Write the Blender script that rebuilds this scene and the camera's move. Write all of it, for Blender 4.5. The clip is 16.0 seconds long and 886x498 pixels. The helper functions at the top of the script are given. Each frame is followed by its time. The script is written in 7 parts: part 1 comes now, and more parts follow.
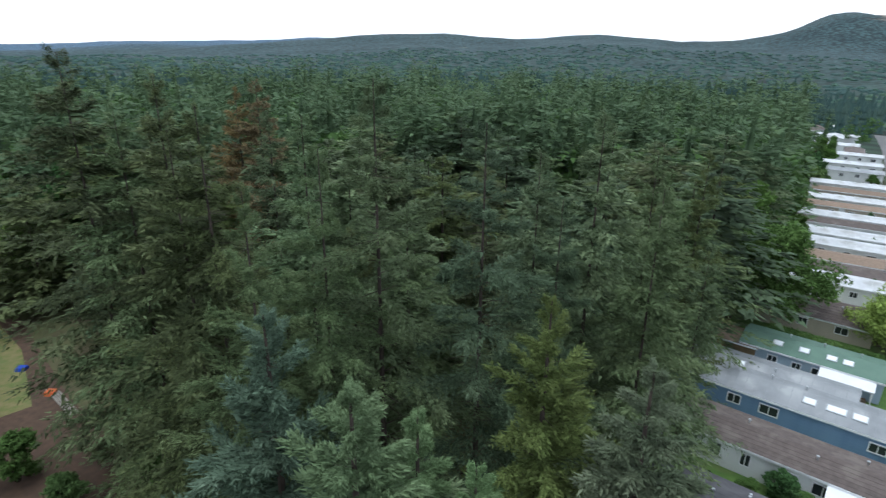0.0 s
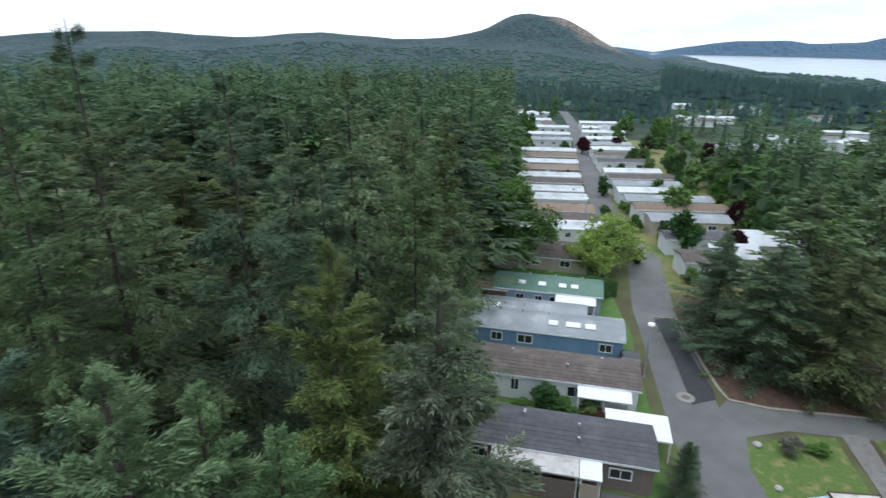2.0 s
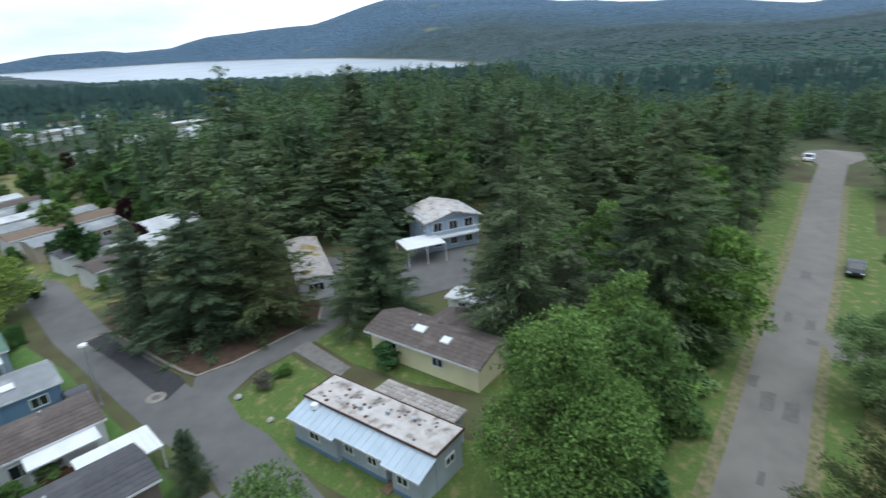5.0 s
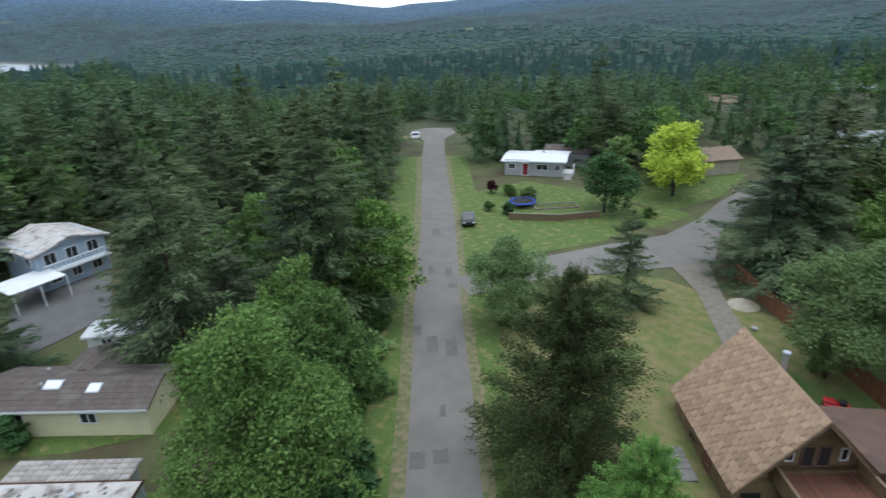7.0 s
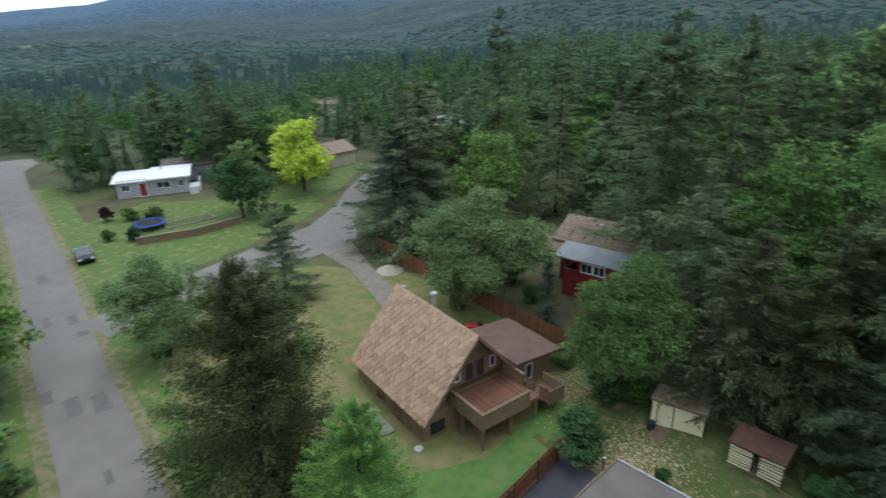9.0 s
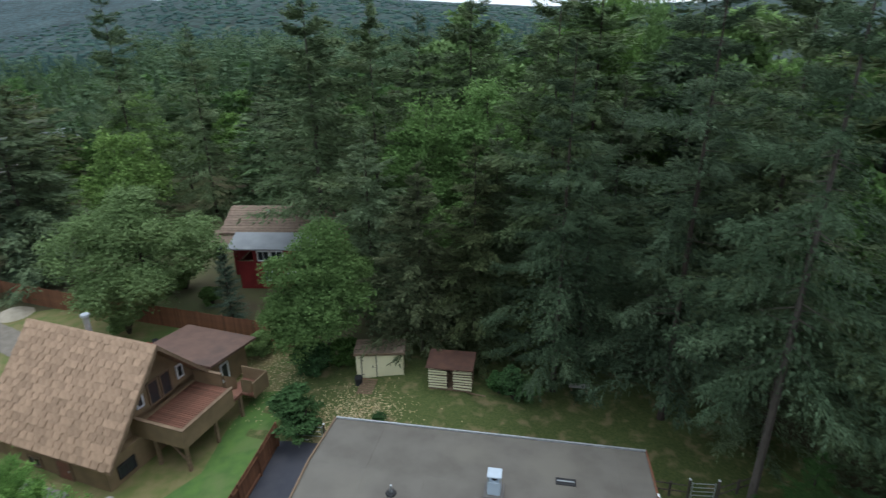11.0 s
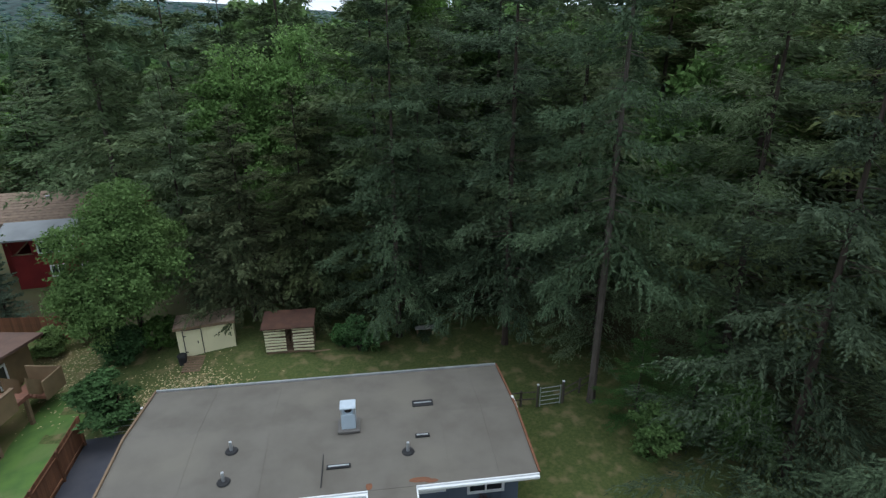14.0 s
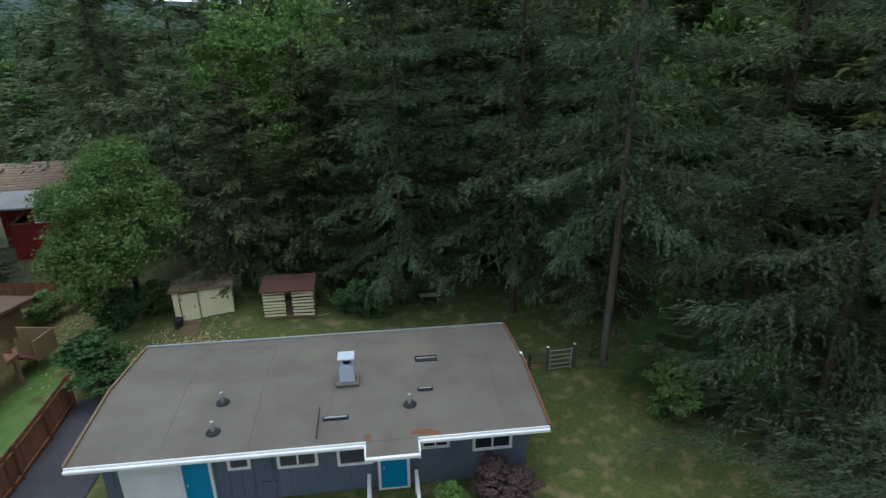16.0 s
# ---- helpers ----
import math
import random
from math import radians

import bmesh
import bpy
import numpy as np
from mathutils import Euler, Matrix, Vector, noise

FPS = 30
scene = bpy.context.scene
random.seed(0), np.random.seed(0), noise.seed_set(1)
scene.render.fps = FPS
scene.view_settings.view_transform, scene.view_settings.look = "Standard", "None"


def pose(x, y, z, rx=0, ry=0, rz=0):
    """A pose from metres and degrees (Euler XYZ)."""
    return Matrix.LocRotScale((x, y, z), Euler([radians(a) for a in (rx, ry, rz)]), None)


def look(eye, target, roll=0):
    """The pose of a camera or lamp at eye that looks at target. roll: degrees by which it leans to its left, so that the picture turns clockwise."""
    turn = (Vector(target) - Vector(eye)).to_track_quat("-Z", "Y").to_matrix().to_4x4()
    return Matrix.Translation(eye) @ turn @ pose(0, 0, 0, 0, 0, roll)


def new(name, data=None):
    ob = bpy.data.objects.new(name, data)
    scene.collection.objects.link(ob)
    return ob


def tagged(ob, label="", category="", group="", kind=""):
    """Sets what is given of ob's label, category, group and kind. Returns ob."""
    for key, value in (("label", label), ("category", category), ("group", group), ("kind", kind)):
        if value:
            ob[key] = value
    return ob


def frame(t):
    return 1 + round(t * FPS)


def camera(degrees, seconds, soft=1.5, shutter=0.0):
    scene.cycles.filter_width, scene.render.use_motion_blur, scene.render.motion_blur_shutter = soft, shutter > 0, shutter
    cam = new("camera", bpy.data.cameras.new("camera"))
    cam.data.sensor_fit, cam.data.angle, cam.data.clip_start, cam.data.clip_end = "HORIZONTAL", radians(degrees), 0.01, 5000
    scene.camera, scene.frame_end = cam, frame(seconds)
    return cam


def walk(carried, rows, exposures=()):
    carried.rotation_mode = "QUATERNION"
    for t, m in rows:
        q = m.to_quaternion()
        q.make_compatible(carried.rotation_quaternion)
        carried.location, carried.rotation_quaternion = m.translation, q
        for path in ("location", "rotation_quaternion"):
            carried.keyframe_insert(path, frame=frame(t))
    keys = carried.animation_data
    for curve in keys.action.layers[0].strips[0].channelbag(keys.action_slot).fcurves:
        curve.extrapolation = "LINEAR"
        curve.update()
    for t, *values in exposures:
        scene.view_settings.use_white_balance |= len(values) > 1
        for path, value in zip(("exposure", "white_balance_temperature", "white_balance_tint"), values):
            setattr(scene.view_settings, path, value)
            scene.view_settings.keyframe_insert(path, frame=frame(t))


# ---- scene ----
cam = camera(76.19, 16.0, 1.3, 0.4)
# seconds, x, y, z, heading, pitch, lean
PATH = [
    (0.0, -0.00, -0.00, 32.34, -0.00, -20.32, 0.63),
    (0.5, -0.19, 0.03, 31.67, -5.88, -20.45, 0.80),
    (1.0, -0.38, 0.12, 31.03, -13.95, -20.42, 0.80),
    (1.5, -0.47, 0.26, 30.48, -19.88, -20.33, 0.65),
    (2.0, -0.41, 0.38, 29.97, -25.81, -20.25, 0.37),
    (2.5, -0.17, 0.48, 29.47, -34.31, -20.16, -0.05),
    (3.0, 0.16, 0.70, 28.88, -43.72, -20.11, -0.81),
    (3.5, 0.54, 0.85, 28.25, -52.72, -20.19, -1.59),
    (4.0, 0.81, 0.93, 27.70, -61.78, -20.31, -2.33),
    (4.5, 0.92, 0.93, 27.24, -72.34, -20.53, -3.00),
    (5.0, 0.98, 1.04, 26.87, -83.89, -20.87, -3.45),
    (7.5, 2.36, 1.16, 25.30, -128.77, -22.74, -1.70),
    (8.0, 2.58, 1.20, 24.83, -137.82, -22.70, -1.51),
    (8.5, 2.69, 1.19, 24.33, -147.79, -22.51, -1.45),
    (9.0, 2.68, 1.19, 23.79, -157.91, -22.27, -1.48),
    (9.5, 2.71, 1.18, 23.18, -168.10, -22.07, -1.47),
    (10.0, 2.76, 1.17, 22.56, -176.89, -21.95, -1.33),
    (12.5, 3.14, 1.15, 19.41, -207.68, -21.67, -0.12),
    (13.0, 3.16, 1.16, 18.75, -209.02, -21.64, -0.12),
    (13.5, 3.10, 1.19, 18.12, -210.07, -21.61, -0.23),
    (14.0, 2.98, 1.15, 17.46, -210.84, -21.53, -0.32),
    (14.5, 2.87, 1.08, 16.81, -211.59, -21.46, -0.40),
    (15.0, 2.75, 1.04, 16.20, -212.21, -21.41, -0.41),
    (15.5, 2.71, 0.96, 15.61, -212.49, -21.44, -0.46),
    (16.0, 2.68, 0.86, 15.06, -209.99, -21.48, -0.45),
]


def aim(x, y, z, yaw, pitch, lean):
    return pose(x, y, z, 0, 0, yaw) @ pose(0, 0, 0, 90 + pitch) @ pose(0, 0, 0, 0, 0, lean)


EXPO = [(0.0, 0.70, 5850, 8), (4.0, 0.61, 5780, 7), (5.0, 0.54, 5780, 7), (9.0, 0.60, 5800, 7), (12.5, 0.6, 5850, 7), (16.0, 0.5, 5850, 7)]
walk(cam, [(t, aim(*p)) for t, *p in PATH], EXPO)

# ---- daylight: a bright overcast sky ----
world = bpy.data.worlds.new("overcast_sky")
scene.world = world
world.use_nodes = True
wn, wl = world.node_tree.nodes, world.node_tree.links
wn.clear()
w_out, w_bg, w_sky = wn.new("ShaderNodeOutputWorld"), wn.new("ShaderNodeBackground"), wn.new("ShaderNodeTexSky")
w_sky.sky_type, w_sky.sun_disc, w_sky.sun_elevation, w_sky.sun_rotation = "NISHITA", False, radians(70), radians(330)
w_co, w_map, w_noise, w_ramp, w_mix = wn.new("ShaderNodeTexCoord"), wn.new("ShaderNodeMapping"), wn.new("ShaderNodeTexNoise"), wn.new("ShaderNodeValToRGB"), wn.new("ShaderNodeMixRGB")
w_map.inputs["Scale"].default_value = (1.6, 1.6, 7.0)
w_noise.inputs["Scale"].default_value, w_noise.inputs["Detail"].default_value = 2.2, 6.0
w_ramp.color_ramp.elements[0].position, w_ramp.color_ramp.elements[0].color = 0.33, (6.2, 6.9, 7.6, 1)
w_ramp.color_ramp.elements[1].position, w_ramp.color_ramp.elements[1].color = 0.62, (10.0, 10.3, 10.6, 1)
w_mix.inputs["Fac"].default_value = 0.9
w_bg.inputs["Strength"].default_value = 0.1
wl.new(w_co.outputs["Generated"], w_map.inputs["Vector"])
wl.new(w_map.outputs["Vector"], w_noise.inputs["Vector"])
wl.new(w_noise.outputs["Fac"], w_ramp.inputs["Fac"])
wl.new(w_sky.outputs["Color"], w_mix.inputs["Color1"])
wl.new(w_ramp.outputs["Color"], w_mix.inputs["Color2"])
wl.new(w_mix.outputs["Color"], w_bg.inputs["Color"])
wl.new(w_bg.outputs["Background"], w_out.inputs["Surface"])
sun = new("sun", bpy.data.lights.new("sun", "SUN"))
sun.data.energy, sun.data.angle, sun.data.color = 0.9, radians(50), (1.0, 0.97, 0.92)
sun.matrix_world = look((0, 0, 200), (12, 6, 100))


# ---- materials ----
def mat(name, c1, c2=None, scale=3.0, rough=0.85, bump=0.0, bump_scale=30.0, island=0.0, metal=0.0, c3=None, big=0.25, per_object=0.0, trans=0.0, stretch=(1, 1, 1), spec=0.3):
    """A surface that varies at two scales between c1 and c2, with patches of c3."""
    m = bpy.data.materials.new(name)
    m.use_nodes = True
    n, l = m.node_tree.nodes, m.node_tree.links
    bsdf = n["Principled BSDF"]
    bsdf.inputs["Roughness"].default_value, bsdf.inputs["Metallic"].default_value = rough, metal
    bsdf.inputs["Specular IOR Level"].default_value = spec
    c2 = c2 or tuple(v * 0.8 for v in c1)
    co, mp = n.new("ShaderNodeTexCoord"), n.new("ShaderNodeMapping")
    mp.inputs["Scale"].default_value = stretch
    l.new(co.outputs["Object"], mp.inputs["Vector"])

    def noise_at(s, detail=4.0):
        t = n.new("ShaderNodeTexNoise")
        t.inputs["Scale"].default_value, t.inputs["Detail"].default_value = s, detail
        l.new(mp.outputs["Vector"], t.inputs["Vector"])
        return t

    def ramp(a, b, src):
        r = n.new("ShaderNodeMapRange")
        r.inputs["From Min"].default_value, r.inputs["From Max"].default_value = a, b
        l.new(src, r.inputs["Value"])
        return r.outputs["Result"]

    def mix(fac, a, b):
        x = n.new("ShaderNodeMixRGB")
        for key, v in (("Fac", fac), ("Color1", a), ("Color2", b)):
            if isinstance(v, tuple):
                x.inputs[key].default_value = (*v[:3], 1)
            elif isinstance(v, float):
                x.inputs[key].default_value = v
            else:
                l.new(v, x.inputs[key])
        return x.outputs["Color"]

    col = mix(ramp(0.35, 0.65, noise_at(scale, 6.0).outputs["Fac"]), c1, c2)
    if c3:
        col = mix(ramp(0.52, 0.68, noise_at(scale * big, 5.0).outputs["Fac"]), col, c3)
    if island or per_object:
        if island:
            g = n.new("ShaderNodeNewGeometry").outputs["Random Per Island"]
            amount = island
        else:
            g = n.new("ShaderNodeObjectInfo").outputs["Random"]
            amount = per_object
        hsv = n.new("ShaderNodeHueSaturation")
        r = n.new("ShaderNodeMapRange")
        r.inputs["To Min"].default_value, r.inputs["To Max"].default_value = 1 - amount, 1 + amount
        l.new(g, r.inputs["Value"])
        l.new(r.outputs["Result"], hsv.inputs["Value"])
        l.new(col, hsv.inputs["Color"])
        col = hsv.outputs["Color"]
    l.new(col, bsdf.inputs["Base Color"])
    if bump:
        b = n.new("ShaderNodeBump")
        b.inputs["Strength"].default_value, b.inputs["Distance"].default_value = bump, 0.02
        l.new(noise_at(bump_scale, 3.0).outputs["Fac"], b.inputs["Height"])
        l.new(b.outputs["Normal"], bsdf.inputs["Normal"])
    if trans:
        tr, ms = n.new("ShaderNodeBsdfTranslucent"), n.new("ShaderNodeMixShader")
        l.new(col, tr.inputs["Color"])
        ms.inputs["Fac"].default_value = trans
        l.new(bsdf.outputs["BSDF"], ms.inputs[1])
        l.new(tr.outputs["BSDF"], ms.inputs[2])
        l.new(ms.outputs["Shader"], n["Material Output"].inputs["Surface"])
    return m


def foliage(name, c1, c2, c3, island=0.42, scale=0.5, cast=0.14):
    """Needles or leaves: every spray has its own tone, every tree its own cast."""
    m = mat(name, c1, c2, scale, 0.7, island=island, c3=c3, big=0.5, trans=0.25, spec=0.05)
    n, l = m.node_tree.nodes, m.node_tree.links
    bsdf = n["Principled BSDF"]
    src = bsdf.inputs["Base Color"].links[0].from_socket
    info, hsv = n.new("ShaderNodeObjectInfo"), n.new("ShaderNodeHueSaturation")
    for key, a, b in (("Value", 1 - cast, 1 + cast), ("Hue", 0.493, 0.504), ("Saturation", 0.88, 1.04)):
        r = n.new("ShaderNodeMapRange")
        r.inputs["To Min"].default_value, r.inputs["To Max"].default_value = a, b
        w = n.new("ShaderNodeMath")
        w.operation, w.inputs[1].default_value = "MULTIPLY", {"Value": 7.31, "Hue": 13.7, "Saturation": 3.17}[key]
        fr = n.new("ShaderNodeMath")
        fr.operation = "FRACT"
        l.new(info.outputs["Random"], w.inputs[0])
        l.new(w.outputs[0], fr.inputs[0])
        l.new(fr.outputs[0], r.inputs["Value"])
        l.new(r.outputs["Result"], hsv.inputs[key])
    l.new(src, hsv.inputs["Color"])
    for node in n:
        for key in ("Base Color", "Color"):
            if node.bl_idname in ("ShaderNodeBsdfPrincipled", "ShaderNodeBsdfTranslucent") and key in node.inputs:
                l.new(hsv.outputs["Color"], node.inputs[key])
    return m


M = {
    "asphalt": mat("worn_asphalt", (0.192, 0.176, 0.158), (0.165, 0.151, 0.136), 0.6, 0.9, 0.3, 60, c3=(0.212, 0.195, 0.174), big=0.2),
    "asphalt_lane": mat("lane_asphalt", (0.142, 0.138, 0.134), (0.12, 0.117, 0.113), 0.6, 0.9, 0.4, 60, c3=(0.165, 0.16, 0.152), big=0.2),
    "asphalt_new": mat("fresh_asphalt", (0.05, 0.05, 0.055), (0.04, 0.04, 0.043), 2.0, 0.85, 0.4, 80),
    "drive": mat("dark_driveway", (0.045, 0.047, 0.06), (0.06, 0.06, 0.07), 1.0, 0.85, 0.3, 80),
    "patch": mat("asphalt_patch", (0.125, 0.118, 0.11), (0.15, 0.14, 0.13), 2.0, 0.9, 0.4, 70),
    "gravel": mat("gravel", (0.225, 0.196, 0.16), (0.17, 0.15, 0.122), 1.6, 0.95, 0.25, 30),
    "sand": mat("sand", (0.42, 0.37, 0.29), (0.34, 0.3, 0.23), 3.0, 0.95, 0.5, 30),
    "grass": mat("lawn_grass", (0.108, 0.155, 0.038), (0.074, 0.118, 0.028), 5.0, 0.9, 0.8, 30, c3=(0.2, 0.185, 0.075), big=0.22),
    "grass_bright": mat("bright_lawn", (0.1, 0.18, 0.04), (0.075, 0.14, 0.035), 1.5, 0.9, 0.8, 25, c3=(0.13, 0.17, 0.06), big=0.3),
    # olive, half-dry grass; its colour is also lowered for the trees' shade
    "grass_dark": mat("shade_toned_lawn", (0.1, 0.12, 0.036), (0.064, 0.09, 0.025), 8.0, 0.95, 1.0, 40, c3=(0.2, 0.165, 0.082), big=0.16),
    "dry_grass": mat("dry_lawn", (0.122, 0.146, 0.042), (0.205, 0.172, 0.078), 1.1, 0.9, 0.8, 25, c3=(0.078, 0.138, 0.034), big=0.2),
    "verge": mat("dry_verge", (0.22, 0.18, 0.11), (0.11, 0.13, 0.05), 1.8, 0.95, 0.8, 25),
    "needles": mat("needle_litter", (0.1, 0.062, 0.042), (0.07, 0.046, 0.032), 1.5, 0.95, 0.6, 30),
    "kerb": mat("concrete_kerb", (0.29, 0.265, 0.225), (0.22, 0.2, 0.17), 2.0, 0.9, 0.3, 40),
    "slab": mat("weathered_slab", (0.21, 0.195, 0.175), (0.15, 0.142, 0.13), 1.4, 0.9, 0.4, 40),
    "concrete": mat("concrete", (0.4, 0.38, 0.35), (0.32, 0.31, 0.29), 1.5, 0.9, 0.3, 40),
    "bark_grey": mat("grey_bark", (0.115, 0.097, 0.083), (0.07, 0.059, 0.05), 3.0, 0.95, 0.9, 12, stretch=(3, 3, 0.6)),
    "bark": mat("bark", (0.07, 0.053, 0.042), (0.045, 0.034, 0.028), 3.0, 0.95, 0.9, 12, stretch=(3, 3, 0.6)),
    "white": mat("white_paint", (0.78, 0.79, 0.8), (0.7, 0.71, 0.72), 1.2, 0.55),
    "white_metal": mat("white_metal_roof", (0.75, 0.76, 0.77), (0.68, 0.69, 0.7), 0.8, 0.5),
    "glass": mat("dark_window_glass", (0.02, 0.025, 0.03), (0.03, 0.035, 0.04), 0.5, 0.06, spec=0.6),
    "skylight": mat("white_skylight_dome", (0.8, 0.83, 0.85), (0.75, 0.78, 0.8), 0.5, 0.2),
    "vent": mat("galvanised_vent", (0.5, 0.52, 0.54), (0.4, 0.42, 0.44), 4.0, 0.4, metal=0.6),
    "black": mat("black_rubber", (0.02, 0.02, 0.022), (0.03, 0.03, 0.03), 4.0, 0.7),
    "wood": mat("weathered_wood", (0.22, 0.15, 0.095), (0.16, 0.11, 0.07), 2.0, 0.85, 0.3, 20, stretch=(1, 1, 4)),
    "cedar_fence": mat("red_cedar_fence", (0.2, 0.09, 0.045), (0.15, 0.07, 0.04), 2.0, 0.85, 0.3, 20, per_object=0.25),
}
F = {
    "fir": foliage("fir_needles", (0.126, 0.172, 0.082), (0.096, 0.136, 0.063), (0.176, 0.224, 0.108), cast=0.22, island=0.4),
    "fir_brown": foliage("brown_tinged_needles", (0.098, 0.12, 0.053), (0.074, 0.094, 0.041), (0.13, 0.152, 0.067)),
    "fir_deep": foliage("deep_green_needles", (0.092, 0.134, 0.073), (0.07, 0.106, 0.057), (0.128, 0.174, 0.094)),
    "alder": foliage("alder_leaves", (0.15, 0.25, 0.072), (0.118, 0.205, 0.058), (0.2, 0.31, 0.095)),
    "fir_olive": foliage("olive_fir_needles", (0.11, 0.14, 0.045), (0.085, 0.115, 0.036), (0.145, 0.17, 0.06)),
    "spruce_blue": foliage("blue_spruce_needles", (0.1, 0.15, 0.098), (0.078, 0.122, 0.08), (0.13, 0.182, 0.12)),
    "young": foliage("young_fir_needles", (0.145, 0.218, 0.095), (0.112, 0.175, 0.076), (0.195, 0.268, 0.125)),
    "grey": foliage("grey_green_needles", (0.13, 0.155, 0.095), (0.1, 0.13, 0.075), (0.18, 0.2, 0.13)),
    "pine": foliage("dark_pine_needles", (0.078, 0.1, 0.042), (0.06, 0.08, 0.034), (0.1, 0.124, 0.05), island=0.3),
    "maple": foliage("maple_leaves", (0.165, 0.26, 0.075), (0.13, 0.215, 0.06), (0.22, 0.325, 0.095)),
    "leaf": foliage("broad_leaves", (0.106, 0.188, 0.05), (0.083, 0.152, 0.04), (0.145, 0.24, 0.066), island=0.34),
    "lime": foliage("bright_young_leaves", (0.13, 0.25, 0.05), (0.1, 0.205, 0.04), (0.18, 0.31, 0.065)),
    "cedar": foliage("cedar_sprays", (0.085, 0.17, 0.05), (0.065, 0.135, 0.04), (0.12, 0.215, 0.065)),
    "leaf_dark": foliage("dark_broad_leaves", (0.068, 0.135, 0.045), (0.053, 0.112, 0.039), (0.090, 0.158, 0.053)),
    "yellow": foliage("golden_leaves", (0.43, 0.53, 0.04), (0.36, 0.45, 0.032), (0.5, 0.6, 0.06)),
    "willow": foliage("willow_leaves", (0.235, 0.335, 0.06), (0.19, 0.285, 0.048), (0.29, 0.39, 0.08)),
    "plum": foliage("plum_leaves", (0.06, 0.022, 0.026), (0.045, 0.018, 0.022), (0.075, 0.03, 0.03)),
    "rust": foliage("dying_needles", (0.2, 0.15, 0.07), (0.15, 0.12, 0.055), (0.24, 0.16, 0.07)),
    "mauve": foliage("mauve_twiggy_leaves", (0.15, 0.1, 0.1), (0.11, 0.08, 0.08), (0.2, 0.14, 0.13)),
    "leaf_grey": foliage("grey_green_leaves", (0.19, 0.275, 0.1), (0.155, 0.23, 0.082), (0.235, 0.325, 0.125), island=0.3),
    "silver": foliage("grey_leaved_shrub", (0.2, 0.19, 0.15), (0.15, 0.15, 0.12), (0.26, 0.24, 0.2)),
    "fir_mid": foliage("woodland_needles", (0.1, 0.15, 0.08), (0.082, 0.126, 0.068), (0.126, 0.176, 0.086), island=0.22, cast=0.1),
    "leaf_mid": foliage("woodland_leaves", (0.088, 0.15, 0.052), (0.074, 0.128, 0.045), (0.11, 0.175, 0.06), island=0.25),
    # far tones: a bluish haze is painted into these needle and leaf colours
    "fir_far": foliage("hazed_needles", (0.058, 0.112, 0.1), (0.046, 0.092, 0.085), (0.08, 0.134, 0.104), island=0.06, cast=0.05, scale=0.03),
    "leaf_far": foliage("hazed_leaves", (0.078, 0.136, 0.098), (0.064, 0.114, 0.086), (0.1, 0.158, 0.096), island=0.08, cast=0.05, scale=0.03),
}


# ---- building helpers ----
def thing(name, label, category, x=0.0, y=0.0, z=None, turn=0.0, group="", kind=""):
    """An Empty at a thing's base."""
    ob = new(name)
    ob.matrix_basis = pose(x, y, ground(x, y) if z is None else z, 0, 0, turn)
    ob.empty_display_size = 0.2
    return tagged(ob, label, category, group, kind)


def mesh_of(bm, material):
    me = bpy.data.meshes.new("mesh")
    bm.to_mesh(me)
    bm.free()
    me.materials.append(material)
    return me


def part(name, data, material=None, parent=None, label="", at=None):
    """Links a bmesh, or a mesh that repeats share, as one object under a thing or a part."""
    ob = new(name, mesh_of(data, material) if isinstance(data, bmesh.types.BMesh) else data)
    ob.parent = parent
    if at is not None:
        ob.matrix_basis = at
    return tagged(ob, label)


def box(x0, x1, y0, y1, z0, z1, bevel=0.0, bm=None):
    bm = bm or bmesh.new()
    vs = [bm.verts.new((x, y, z)) for x in (x0, x1) for y in (y0, y1) for z in (z0, z1)]
    for q in ((0, 1, 3, 2), (4, 6, 7, 5), (0, 4, 5, 1), (2, 3, 7, 6), (0, 2, 6, 4), (1, 5, 7, 3)):
        bm.faces.new([vs[i] for i in q])
    if bevel:
        bmesh.ops.bevel(bm, geom=bm.edges[:], offset=bevel, segments=1, affect="EDGES", clamp_overlap=True)
    return bm


def prism(outline, axis, a, b):
    """An outline in the plane across the axis, drawn out from a to b."""
    bm = bmesh.new()
    put = {"x": lambda u, v, w: (w, u, v), "y": lambda u, v, w: (u, w, v), "z": lambda u, v, w: (u, v, w)}[axis]
    rings = [[bm.verts.new(put(u, v, w)) for u, v in outline] for w in (a, b)]
    k = len(outline)
    for i in range(k):
        bm.faces.new((rings[0][i], rings[0][(i + 1) % k], rings[1][(i + 1) % k], rings[1][i]))
    bm.faces.new(rings[0][::-1])
    bm.faces.new(rings[1])
    bmesh.ops.recalc_face_normals(bm, faces=bm.faces[:])
    return bm


def tube(r0, r1, z0, z1, sides=10, x=0.0, y=0.0, bm=None, dx=0.0, dy=0.0):
    bm = bm or bmesh.new()
    rings = [[bm.verts.new((x + ox + r * math.cos(2 * math.pi * i / sides), y + oy + r * math.sin(2 * math.pi * i / sides), z)) for i in range(sides)]
             for r, z, ox, oy in ((r0, z0, 0, 0), (r1, z1, dx, dy))]
    for i in range(sides):
        j = (i + 1) % sides
        bm.faces.new((rings[0][i], rings[0][j], rings[1][j], rings[1][i]))
    bm.faces.new(rings[0][::-1])
    bm.faces.new(rings[1])
    return bm


def smooth(a, b, v):
    k = min(1.0, max(0.0, (v - a) / (b - a)))
    return k * k * (3 - 2 * k)


